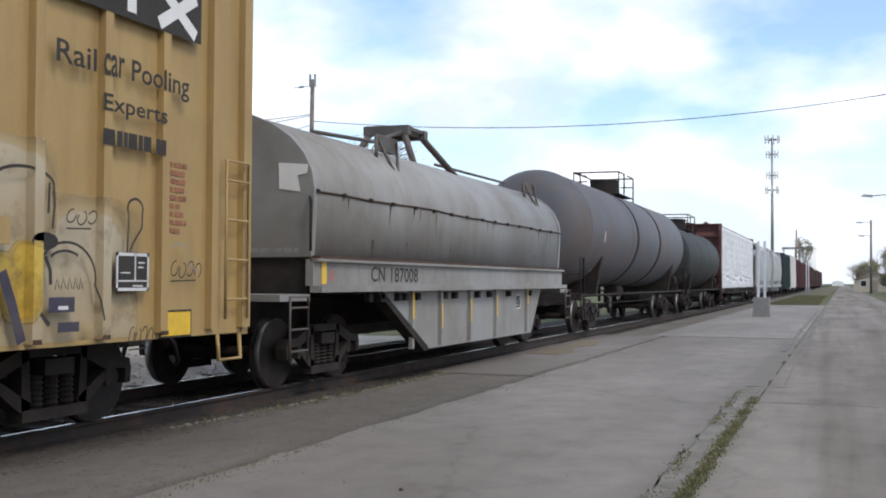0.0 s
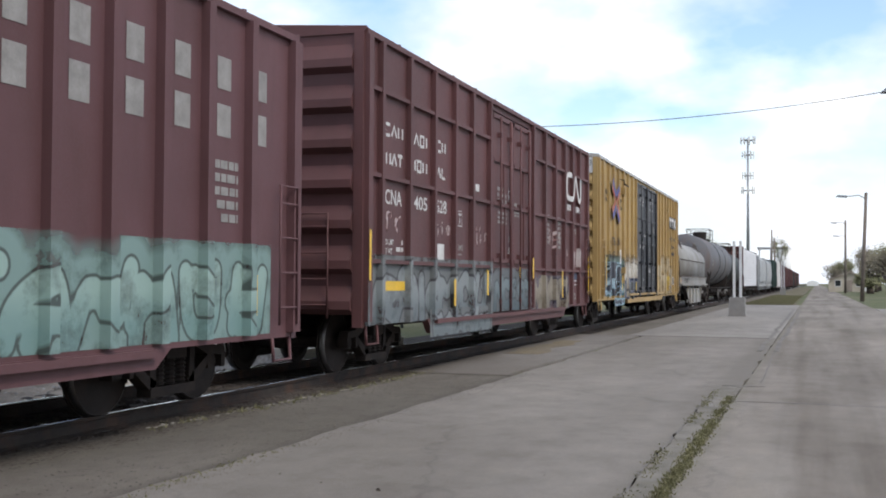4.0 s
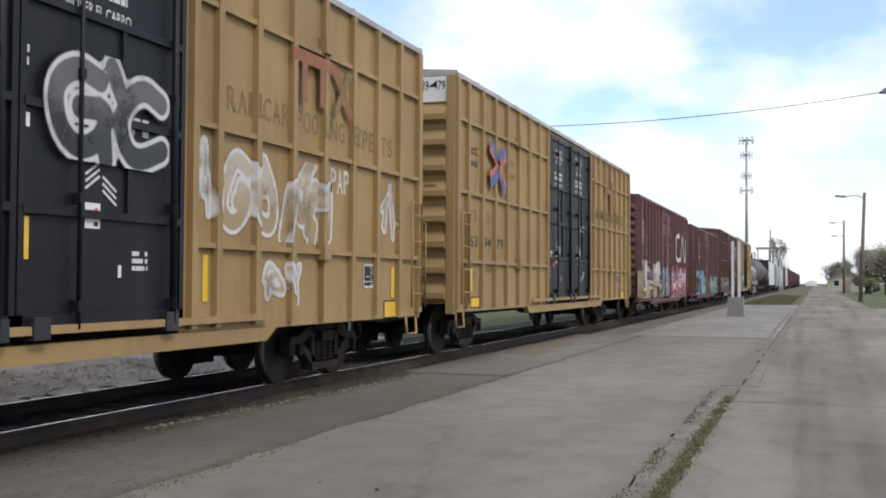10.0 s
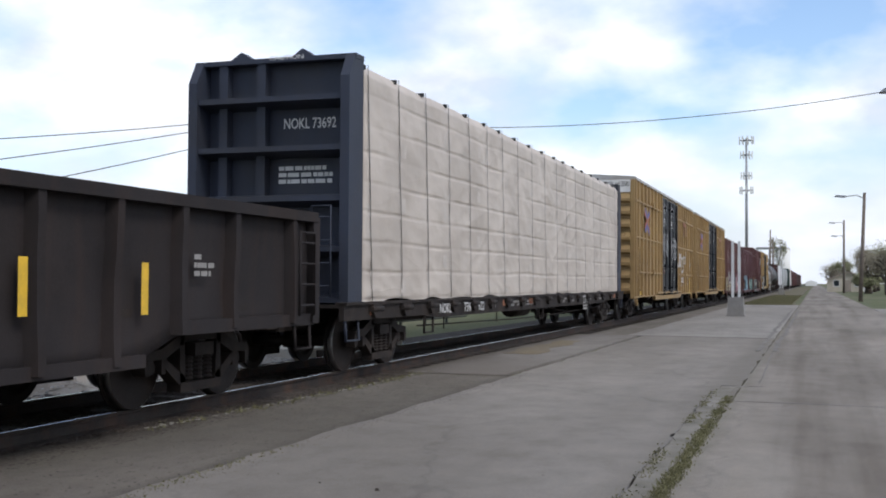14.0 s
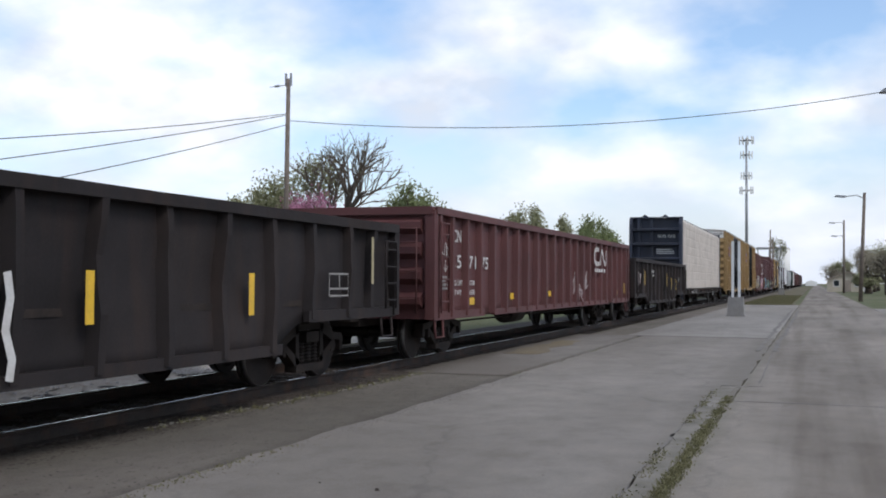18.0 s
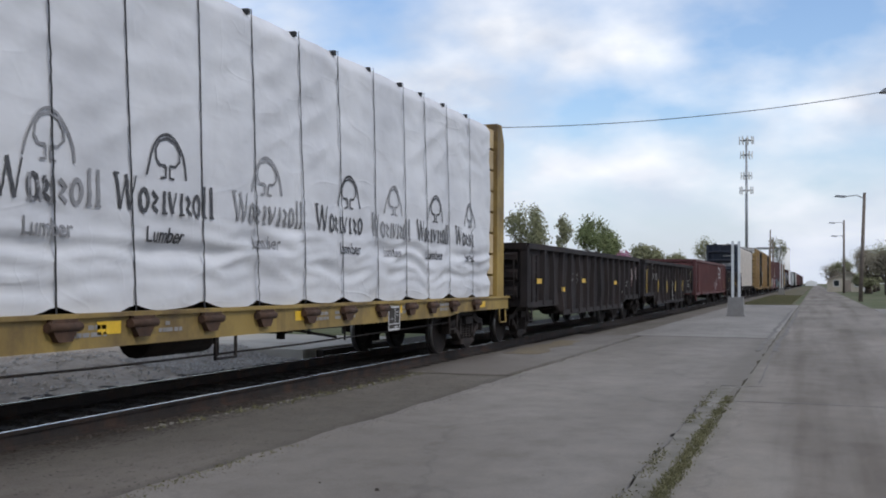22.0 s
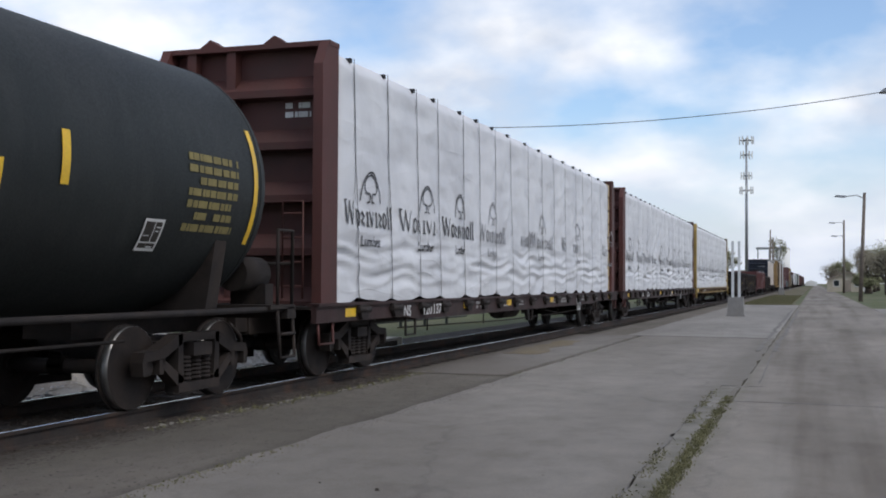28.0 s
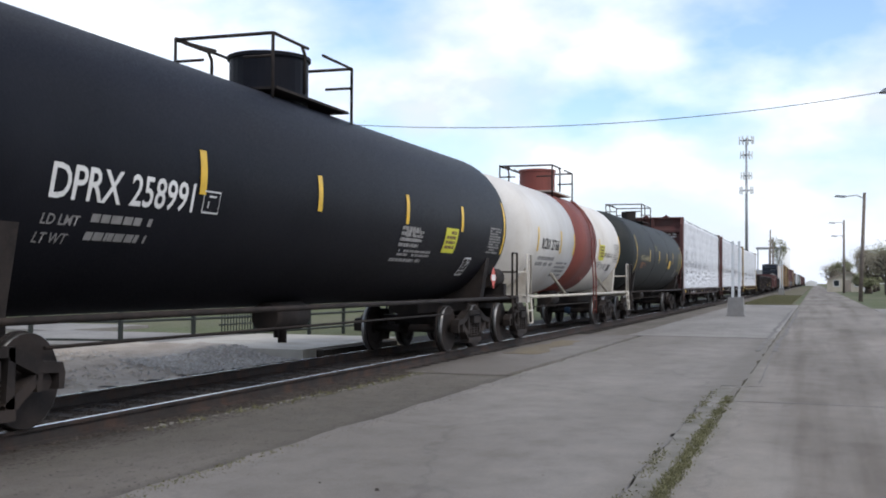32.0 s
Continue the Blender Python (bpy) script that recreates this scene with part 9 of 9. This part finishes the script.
V, F = [], []
nx, ny = 30, 90
for i in range(nx + 1):
    for j in range(ny + 1):
        x, y = -9.3 - 3.9 * i / nx, -8 + 29.0 * j / ny
        V.append((x, y, bank(x, y) + 0.05 * noise.noise(Vector((x * 3, y * 3, 5))) * (1 if 0 < i < nx else 0)))
for i in range(nx):
    for j in range(ny):
        F.append((i * (ny + 1) + j, i * (ny + 1) + j + 1, (i + 1) * (ny + 1) + j + 1, (i + 1) * (ny + 1) + j))
tagged(sheet("earth_bank", V, F, M["dirt"], None, True), "dry pale earth bank beside the track", "earth bank", "", "structure")
scatter("crushed_stone", 2600, (-10.7, -9.3, 15.2, 19.4), (0.012, 0.042), M["stone"], "heap of grey crushed stone", "gravel", lambda x, y: bank(x, y) + 0.02, 3)
scatter("earth_clods", 2200, (-12.8, -9.3, 4.0, 16.5), (0.012, 0.055), M["clod"], "dry clods on the earth bank", "earth", lambda x, y: bank(x, y) + 0.005, 8, 0.35)
scatter("loose_stone", 500, (-12.5, -9.3, 4.0, 15.5), (0.012, 0.04), M["stone"], "loose stones on the earth bank", "gravel", lambda x, y: bank(x, y) + 0.02, 4)
scatter("ballast", 9000, (-6.70, -6.0, 5.0, 17.5), (0.012, 0.032), M["brown_stone"], "oily brown ballast stones", "ballast", G - 0.016, 5, 0.45)
scatter("ballast_between", 6000, (-8.2, -6.8, 3.0, 22.0), (0.015, 0.035), M["brown_stone"], "oily ballast stones between the rails", "ballast", G - 0.02, 6)
scatter("verge_gravel", 2200, (-6.4, -4.6, 4.0, 18.0), (0.004, 0.014), M["strip_stone"], "fine gravel on the verge", "gravel", G - 0.004, 7, 0.4)
scatter("spilt_gravel", 900, (0, 1, 4.0, 17.5), (0.003, 0.009), M["strip_stone"], "gravel spilt over the asphalt edge", "gravel", G + 0.001, 17, 0.4, lambda x, y, r: (-4.52 + abs(r.gauss(0, 0.12)), y))
BALLAST_EDGE = lambda y: -6.75 + 0.62 * min(1.0, max(0.0, (y - 6.4) / 7.5)) ** 0.6
scatter("edge_stones", 260, (0, 1, 9.5, 20.0), (0.008, 0.03), M["pale_stone"], "pale broken stones along the ballast edge", "gravel", G - 0.004, 9, 0.3, lambda x, y, r: (BALLAST_EDGE(y) + r.gauss(0.0, 0.03), y))
scatter("dark_specks", 9, (-4.2, 2.0, 6.6, 15.0), (0.004, 0.010), M["brown_stone"], "dark loose pebbles on the asphalt", "gravel", G + 0.004, 31, 0.5)
scatter("dark_pebble", 1, (-2.96, -2.955, 7.3, 7.31), (0.02, 0.021), M["brown_stone"], "one dark pebble on the asphalt", "gravel", G + 0.004, 32, 0.7)
tufts("verge_weeds", 110, lambda r: (lambda y: (BALLAST_EDGE(y) + 0.06 + r.gauss(0, 0.06), y))(r.choice((10.0, 11.2, 12.6, 13.4, 14.6, 15.6, 16.5)) + r.gauss(0, 0.35)), (0.02, 0.06), M["moss"], "small weeds along the ballast edge", "weeds", 2, G - 0.005)
tufts("crack_weeds", 1000, lambda r: (lambda y: (seam(y) + r.gauss(0, 0.022), y))(r.choice((7.0, 7.6, 8.3, 8.8, 9.3, 10.2, 10.9, 11.6, 12.8, 14.2)) + r.gauss(0, 0.42)), (0.008, 0.026), M["moss"], "weeds growing in the long pavement crack", "weeds", 3, G + 0.006)
tufts("crack_edge_weeds", 180, lambda r: (lambda y: (seam(y) - 0.24 + r.gauss(0, 0.025), y))(r.choice((7.4, 9.0, 9.6, 12.4, 13.8, 15.0)) + r.gauss(0, 0.3)), (0.005, 0.016), M["dry_grass"], "dry weeds along the crack's edge", "weeds", 4, G + 0.006)
tufts("edge_weeds", 60, lambda r: (-4.5 + r.gauss(0, 0.04), r.uniform(6, 9)), (0.006, 0.02), M["moss"], "thin weeds at the asphalt edge", "weeds", 5, G)
tufts("lawn_blades", 9000, lambda r: (r.uniform(-4.9, -1.55), 78 + 60 * r.random() ** 2), (0.04, 0.10), M["grass"], "short rough yellow green grass", "grass", 6, G + 0.01)

# dark rut and crack lines in the paving
def crack(y0, y1, half, material, label, seed, aside=0.0):
    ys = [y0 + (y1 - y0) * i / 70 for i in range(71)]
    edge = lambda y, k: seam(y) + aside + 0.035 * noise.noise(Vector((y * 1.3, 0, seed))) + k * half * (1 + 0.9 * noise.noise(Vector((y * 2.7, k * 5, seed))))
    bm = bmesh.new()
    prism(bm, [(edge(y, -1), y) for y in ys] + [(edge(y, 1), y) for y in reversed(ys)], G - 0.05, G + 0.006, "z")
    return tagged(new("long_crack", done(bm, "long_crack", material)), label, "crack", "", "structure")


crack(4.0, 16.4, 0.12, M["weed_dirt"], "dirt filled crack between lot and road", 11, -0.13)
crack(6.0, 15.9, 0.011, M["rut_dirt"], "thin dark crack beside the dirt seam", 18, -0.27)
crack(17.0, 30.0, 0.014, M["rut_dirt"], "thin dark crack along the road", 12)
slab("short_crack", -1.3, -0.7, 16.42, 16.5, G + 0.007, M["rut_dirt"], "short crack across the paving", 0.05, edge=0.03, seed=16, category="crack")
for x in (-1.2, -0.86):
    slab("rut", x - 0.05, x + 0.05, 25, 64, G + 0.008, M["rut_dirt"], "dark rut at the road's edge", 0.05, edge=0.09, seed=12, category="rut")
slab("cross_crack", -1.0, 3.2, 14.3, 14.36, G + 0.007, M["rut_dirt"], "thin crack across the road", 0.05, edge=0.05, seed=13, category="crack")
slab("apron_joint", -4.9, -1.1, 30.85, 31.0, G + 0.007, M["rut_dirt"], "dark joint before the concrete apron", 0.05, edge=0.05, seed=14, category="crack")
slab("lot_joint", -6.2, -4.6, 16.85, 16.97, G + 0.007, M["strip"], "dark joint across the asphalt", 0.05, edge=0.04, seed=15, category="crack")

# concrete walkway across the far side, with its timber edge
slab("walkway", -13.0, -9.2, 18.9, 24.2, 0.03, M["concrete"], "pale concrete walkway ending at the rails", 0.22, category="walkway")
solid("walkway_edge", lambda bm: box(bm, -9.34, -9.05, 19.5, 23.5, G - 0.1, -0.01), M["tie"], "dark timber beside the walkway's end", "timber", bevel=0.01)
slab("far_path", -19, -13.0, 19.0, 24.2, 0.0, M["pale"], "pale path behind the fence", 0.2, category="path")
slab("far_road", -40, -20, 26, 30, -0.1, M["pale"], "pale road behind the grass", 0.2, category="road")
fence = thing("rail_fence", "low dark steel fence with two rails beside the walkway", "fence")
CORNERS = [Vector((-24.0, 17.8, 0)), Vector((-14.3, 20.4, 0)), Vector((-13.1, 27.3, 0)), Vector((-12.6, 40.0, 0))]
for p, q in zip(CORNERS, CORNERS[1:]):
    n = max(2, round((q - p).length / 2.2))
    for i in range(n):
        c = p.lerp(q, i / n)
        boxpart("fence_post", (c.x - 0.04, c.x + 0.04, c.y - 0.04, c.y + 0.04, G - 0.1, 1.0), M["fence"], fence)
    for z in (0.02, 0.42, 0.95):
        bm = bmesh.new()
        rod(bm, (p.x, p.y, z), (q.x, q.y, z), 0.03, 6)
        part("fence_rail", bm, M["fence"], fence)
fence = thing("picket_fence", "dark steel fence with upright bars along the path", "fence")
for i in range(34):
    boxpart("picket", (-15.3, -15.28, 26.4 + i * 0.16, 26.43 + i * 0.16, G - 0.05, 1.0), M["fence"], fence)
for z in (0.12, 0.98):
    boxpart("fence_rail", (-15.32, -15.26, 26.3, 31.9, z - 0.02, z + 0.02), M["fence"], fence)
solid("concrete_block", lambda bm: rod(bm, (-12.6, 13.6, 0.0), (-12.6, 13.6, 0.55), 0.19, 16), M["concrete"], "short round concrete post on the bank", "post", bevel=0.0)


# plain unseen building added behind the camera: closes that side, dims the near cars
solid("depot", lambda bm: prism(bm, [(5.0, G), (16, G), (16, 5.5), (10.5, 8.5), (5.0, 5.5)], -30, 1.0, "y"), M["house_wall"], "plain unseen building added to cut sky light on the near cars", "building", kind="structure")


# ---- posts, poles, wires, tower ----
def sign_post(x, y, h, w, label):
    t = thing("sign_post", label, "post", "posts by the track")
    t.location = (x, y, G)
    bm = bmesh.new()
    prism(bm, [(-0.42, 0), (0.42, 0), (0.36, 0.12), (0.33, 0.85), (-0.33, 0.85), (-0.36, 0.12)], -0.35, 0.35, "y")
    part("footing", bm, M["concrete_dark"], t, "tapered concrete footing", 0.03)
    for s in (-1, 1):
        boxpart("post", (s * 0.14 - 0.055, s * 0.14 + 0.055, -0.06, 0.06, 0.85, h + 0.1), M["post_white"], t, "", 0.015)
    return t


sign_post(-3.35, 50.7, 3.25, 0.1, "twin white posts on a tapered concrete footing")
sign_post(-4.05, 146.0, 4.2, 0.1, "white post on a concrete footing")


def pole(x, y, h, r, label, arm=None, lean=0.0, name="utility_pole", cross=False):
    t = thing(name, label, "pole", "wooden poles")
    t.location = (x, y, G)
    bm = bmesh.new()
    rod(bm, (0, 0, 0), (lean, 0, h), r * 1.25, 12, r * 0.85)
    part("pole", bm, M["pole_wood"], t)
    if arm:
        for z, reach in arm:
            bm = bmesh.new()
            bars(bm, [(lean, 0, z - 0.2), (lean - reach * 0.4, 0, z + 0.1), (lean - reach, 0, z)], 0.04, 8)
            part("lamp_arm", bm, M["galv"], t)
            bm = bmesh.new()
            prism(bm, [(lean - reach - 0.9, z - 0.02), (lean - reach, z - 0.1), (lean - reach + 0.05, z + 0.08), (lean - reach - 0.7, z + 0.14)], -0.16, 0.16, "y")
            part("lamp_head", bm, M["galv"], t, "grey street lamp head", 0.03)
    if cross:
        bm = bmesh.new()
        box(bm, lean - 0.14, lean - 0.08, -0.05, 0.05, h - 0.3, h + 0.22)
        box(bm, lean + 0.08, lean + 0.14, -0.05, 0.05, h - 0.3, h + 0.22)
        rod(bm, (lean - 0.85, 0, h - 0.30), (lean - 0.1, 0, h - 0.26), 0.014, 6)
        rod(bm, (lean - 0.62, 0, h - 0.29), (lean - 0.4, 0, h - 0.27), 0.045, 6)
        part("pole_top", bm, M["galv"], t)
    return t


pole(3.55, 97.0, 9.0, 0.14, "leaning wooden street lamp pole", [(8.7, 1.5)], 0.35, "street_lamp")
pole(4.1, 176.0, 11.0, 0.16, "straight wooden street lamp pole", [(10.6, 1.3), (8.6, 1.0)], 0.05, "street_lamp")
pole(-20.52, 40.4, 9.75, 0.1, "tall weathered wooden utility pole", None, 0.1, "utility_pole", True)
pole(-8.2, 222.0, 11.8, 0.15, "far plain wooden utility pole")
pole(-9.3, 268.0, 12.0, 0.2, "far plain wooden utility pole")
pole(6.2, 44.2, 9.3, 0.2, "wooden street lamp pole beside the road", [(8.68, 3.0)], 0.0, "street_lamp", True)


def wire(p, q, sag, label="thin sagging black overhead cable"):
    bm = bmesh.new()
    p, q = Vector(p), Vector(q)
    pts = [p.lerp(q, i / 24) - Vector((0, 0, sag * 4 * (i / 24) * (1 - i / 24))) for i in range(25)]
    bars(bm, pts, 0.015, 5)
    return tagged(new("overhead_cable", done(bm, "overhead_cable", M["wire"])), label, "cable", "overhead cables")


wire((-20.4, 40.4, 7.88), (6.1, 44.2, 9.1), 0.98)
for za, zb, x in ((8.15, 5.42, -21.07), (8.1, 4.86, -21.08), (7.7, 4.2, -19.9)):
    p, q = Vector((-20.5, 40.35, za)), Vector((x, 24.5, zb))
    wire(p, p + (q - p) * 1.8, 0.25)


def mast(x, y, h):
    t = thing("cell_tower", "slim grey antenna mast with four rings of panels", "antenna mast")
    t.location = (x, y, G)
    bm = bmesh.new()
    rod(bm, (0, 0, 0), (0, 0, h), 0.5, 14, 0.25)
    part("mast", bm, M["galv"], t)
    for z, n, reach in ((h - 0.6, 9, 1.9), (h - 4.6, 6, 1.5), (h - 10.3, 6, 1.4), (h - 14.3, 8, 1.7)):
        bm = bmesh.new()
        for k in range(n):
            a = k * math.tau / n
            c, s = reach * math.cos(a), reach * math.sin(a)
            rod(bm, (0, 0, z), (c, s, z), 0.08, 5)
            c2, s2 = reach * math.cos(a + math.tau / n), reach * math.sin(a + math.tau / n)
            rod(bm, (c, s, z), (c2, s2, z), 0.07, 5)
        ring = part("antenna_ring", bm, M["galv"], t)
        for k in range(n):
            a = k * math.tau / n
            bm = bmesh.new()
            c, s = reach * math.cos(a), reach * math.sin(a)
            box(bm, c - 0.15, c + 0.15, s - 0.15, s + 0.15, z - 1.0, z + 1.0)
            part("antenna_panel", bm, M["silo"], ring, "", 0.03)


mast(-17.65, 310.0, 41.0)


# ---- far buildings ----
def silo(x, y, r, h):
    t = thing("grain_silo", "round white silo with a low cone roof", "silo", "silos")
    t.location = (x, y, G)
    bm = bmesh.new()
    revolve(bm, [(0, r), (h, r)], (0, 0, 0), "z", 32)
    part("silo_wall", bm, M["silo"], t)
    bm = bmesh.new()
    revolve(bm, [(h, r + 0.1), (h + r * 0.35, 0.3)], (0, 0, 0), "z", 32)
    part("silo_roof", bm, M["roof"], t)


silo(-8.5, 318, 2.0, 11.0)
solid("conveyor_bridge", lambda bm: (box(bm, -15.5, -7.5, 316, 317, 10.6, 11.2), [box(bm, x - 0.15, x + 0.15, 316.3, 316.7, G, 10.7) for x in (-15, -12)]), M["galv"], "thin grey conveyor gallery beside the silo", "conveyor")
solid("warehouse", lambda bm: prism(bm, [(-34, G), (-10, G), (-10, 5.2), (-22, 6.4), (-34, 5.2)], 420, 470, "y"), M["roof"], "long pale metal shed far along the line", "warehouse")
solid("shed", lambda bm: prism(bm, [(-5, G), (1, G), (1, 2.0), (-2, 2.9), (-5, 2.0)], 640, 660, "y"), M["silo"], "pale far shed at the end of the road", "warehouse")


def house(x, y, w, d, h, rz):
    t = thing("house", "small cream house with a brown gable roof under trees", "house")
    t.location, t.rotation_euler = (x, y, G), (0, 0, radians(rz))
    boxpart("wall", (-w / 2, w / 2, -d / 2, d / 2, 0, h), M["house_wall"], t)
    bm = bmesh.new()
    prism(bm, [(-w / 2 - 0.4, h - 0.05), (0, h + w * 0.22), (w / 2 + 0.4, h - 0.05), (w / 2 + 0.4, h + 0.12), (0, h + w * 0.22 + 0.18), (-w / 2 - 0.4, h + 0.12)], -d / 2 - 0.4, d / 2 + 0.4, "y")
    part("roof", bm, M["house_roof"], t)
    bm = bmesh.new()
    prism(bm, [(-w / 2, h), (w / 2, h), (0, h + w * 0.22)], -d / 2, -d / 2 + 0.15, "y")
    part("gable", bm, M["house_wall"], t)
    for a in (-0.28, 0.22):
        win = boxpart("window", (w * a - 0.55, w * a + 0.55, -d / 2 - 0.04, -d / 2 + 0.02, 0.9, 2.1), M["white"], t)
        boxpart("pane", (w * a - 0.45, w * a + 0.45, -d / 2 - 0.055, -d / 2 - 0.041, 1.0, 2.0), M["window_dark"], win)
    boxpart("door", (-0.45, 0.45, -d / 2 - 0.05, -d / 2 + 0.02, 0, 2.05), M["house_roof"], t)


house(5.6, 214, 7.0, 9, 2.0, 0)
solid("litter_bin", lambda bm: prism(bm, [(6.3, G), (6.9, G), (6.95, 0.65), (6.25, 0.65)], 97.5, 98.1, "y"), M["bin"], "dark square bin on the grass", "bin", bevel=0.04)
solid("low_sign", lambda bm: (box(bm, 6.9, 7.5, 180, 180.1, 0.2, 0.75), box(bm, 7.15, 7.25, 180.02, 180.08, G - 0.1, 0.3)), M["white"], "small white board by the house", "sign", bevel=0.02)


# ---- trees ----
def tree(x, y, h, spread, width, label, leaf=None, leaves=0, seed=1, levels=4, leaf_size=(0.10, 0.22), trunk_r=0.2, crown_from=0.3, fill=1.0, bark="bark", twig=1.0):
    rnd = random.Random(seed)
    t = thing("tree", label, "tree", "trees behind the track")
    t.location = (x, y, G)
    bm = bmesh.new()
    tips = []

    def grow(p, d, length, r, level):
        q = p + d * length
        rod(bm, p, q, r, 7 if level < 2 else 4, r * 0.66)
        if level >= levels:
            tips.append(q)
            return
        if level >= 1:
            tips.append(p.lerp(q, 0.7))
        for _ in range(rnd.choice((2, 3, 3)) if level else 4):
            v = Vector((rnd.gauss(0, 1), rnd.gauss(0, 1), rnd.gauss(0.25, 0.6))).normalized()
            nd = (d * (0.85 if level else 0.7) + v * (0.62 * spread)).normalized()
            nd.z = max(nd.z, -0.05)
            grow(p.lerp(q, rnd.uniform(0.62, 1.0)), nd, length * rnd.uniform(0.62, 0.85), r * 0.62, level + 1)
    grow(Vector((0, 0, 0)), Vector((rnd.gauss(0, 0.05), rnd.gauss(0, 0.05), 1)), h * crown_from, trunk_r, 0)
    top = max(v.co.z for v in bm.verts)
    k = h / top
    reach = sorted(math.hypot(p.x, p.y) for p in tips)[int(len(tips) * 0.92)]
    flat = width / 2 / reach
    for v in bm.verts:
        v.co = Vector((v.co.x * flat, v.co.y * flat, v.co.z * k))
    part("trunk", bm, M[bark], t)
    if leaf:
        V, F = [], []
        clumps = [Vector((tp.x * flat, tp.y * flat, tp.z * k)) for tp in tips]
        for _ in range(leaves):
            c = rnd.choice(clumps)
            p = c + Vector((rnd.gauss(0, 1), rnd.gauss(0, 1), rnd.gauss(0, 0.8))) * (0.05 * min(h, width * 1.5) * fill)
            s = rnd.uniform(*leaf_size)
            u = Vector((rnd.gauss(0, 1), rnd.gauss(0, 1), rnd.gauss(0, 1))).normalized()
            w = u.orthogonal().normalized()
            n = len(V)
            V += [p - u * s, p + w * s * 0.6, p + u * s, p - w * s * 0.6]
            F.append((n, n + 1, n + 2, n + 3))
        crown = sheet("crown", V, F, M[leaf], t)
    return t


tree(-31.0, 69.3, 11.9, 1.0, 8.4, "large bare tree with many fine twigs", "leaf_olive", 400, 5, 6, (0.04, 0.08), 0.26, 0.22)
tree(-37.0, 73.0, 10.5, 1.1, 7.0, "broad budding olive green tree", "leaf_olive", 9000, 7, 5, (0.07, 0.14), 0.24, 0.25, 1.1)
tree(-40.0, 72.0, 7.9, 1.0, 4.0, "low budding olive green tree", "leaf_olive", 3500, 8, 4, (0.07, 0.14), 0.2, 0.28)
tree(-28.7, 75.0, 8.3, 1.2, 5.2, "round fresh green tree", "leaf_green", 8000, 9, 5, (0.07, 0.15), 0.22, 0.25, 1.0)
tree(-29.9, 64.0, 7.1, 1.3, 5.0, "pink blossoming redbud tree", "leaf_pink", 7000, 10, 5, (0.05, 0.1), 0.16, 0.22)
tree(-31.7, 105.0, 8.3, 1.0, 3.4, "small bare tree with fine twigs", None, 0, 12, 5, trunk_r=0.14, crown_from=0.25)
tree(-30.2, 117.0, 9.7, 1.1, 5.4, "green budding tree with open crown", "leaf_olive", 5000, 13, 5, (0.09, 0.18), 0.22, 0.28, 0.9)
tree(-24.9, 129.0, 9.2, 1.2, 5.2, "fresh green tree with full crown", "leaf_green", 6000, 14, 5, (0.09, 0.19), 0.22, 0.25, 0.9)
tree(-28.4, 128.0, 9.5, 0.8, 2.2, "slim budding tree in thin leaf", "leaf_olive", 1500, 15, 5, (0.09, 0.16), 0.16, 0.3, 0.8)
for i, (x, y, h, w, lf, n) in enumerate(((-23.5, 162, 6.6, 4.5, "leaf_olive", 2000), (-27, 164, 6.2, 4.5, "leaf_pink", 1500), (-21, 168, 6.0, 5, "leaf_olive", 1800), (-20.5, 226, 10.6, 6, "leaf_olive", 1500), (-17.5, 232, 8.0, 5, "leaf_olive", 900), (-8.8, 290, 13.0, 4, "leaf_olive", 900))):
    tree(x, y, h, 1.1, w, "far budding tree in thin leaf", lf, n, 20 + i, 4, (0.12, 0.24), 0.18, 0.25)
for i, (x, y, h, w, lf, n) in enumerate(((9.4, 160, 6.6, 6.0, "leaf_grey", 3000), (12.4, 157, 7.4, 6, "leaf_olive", 3000), (7.4, 172, 3.2, 4, "leaf_olive", 2600), (8.6, 232, 8.2, 7, "leaf_grey", 2200), (12.0, 236, 9.5, 8, "leaf_olive", 4500), (14.5, 160, 6.0, 5, "leaf_olive", 3500), (9.8, 205, 6.2, 5, "leaf_grey", 1300), (4.6, 260, 4.6, 3, "leaf_grey", 500),
                                         (6.0, 300, 7.4, 5, "leaf_olive", 1500), (4.4, 380, 7.8, 5, "leaf_grey", 1200), (9.0, 330, 8.5, 6, "leaf_olive", 1500), (18, 170, 7, 5, "leaf_olive", 2500), (21, 190, 8, 6, "leaf_green", 2500))):
    tree(x, y, h, 1.25, w, "roadside tree in thin spring leaf", lf, n, 40 + i, 5, (0.10, 0.2), 0.13, 0.10, 1.5)


# ---- what moves ----
def motions():
    stops = [i * 2.0 for i in range(17)]
    for ob, s in MOVERS:
        walk(ob, [(t, pose(TRACK_X, s + run(t), 0)) for t in stops])
    for w, dy, s in WHEELS:
        x0 = w.location.copy()
        rows, last = [], -1
        near = [i / 30 for i in range(961) if -2 < s + run(i / 30) < 36]
        if not near:
            continue
        base = run(near[0])
        turn = lambda t: pose(0, dy, WHEEL_R, -math.degrees((run(t) - base) / WHEEL_R) % 360)
        if near[0] > 0:
            rows.append((0, turn(near[0])))
        rows += [(t, turn(t)) for t in near]
        if near[-1] < 32:
            rows.append((32, turn(near[-1])))
        walk(w, rows)


motions()
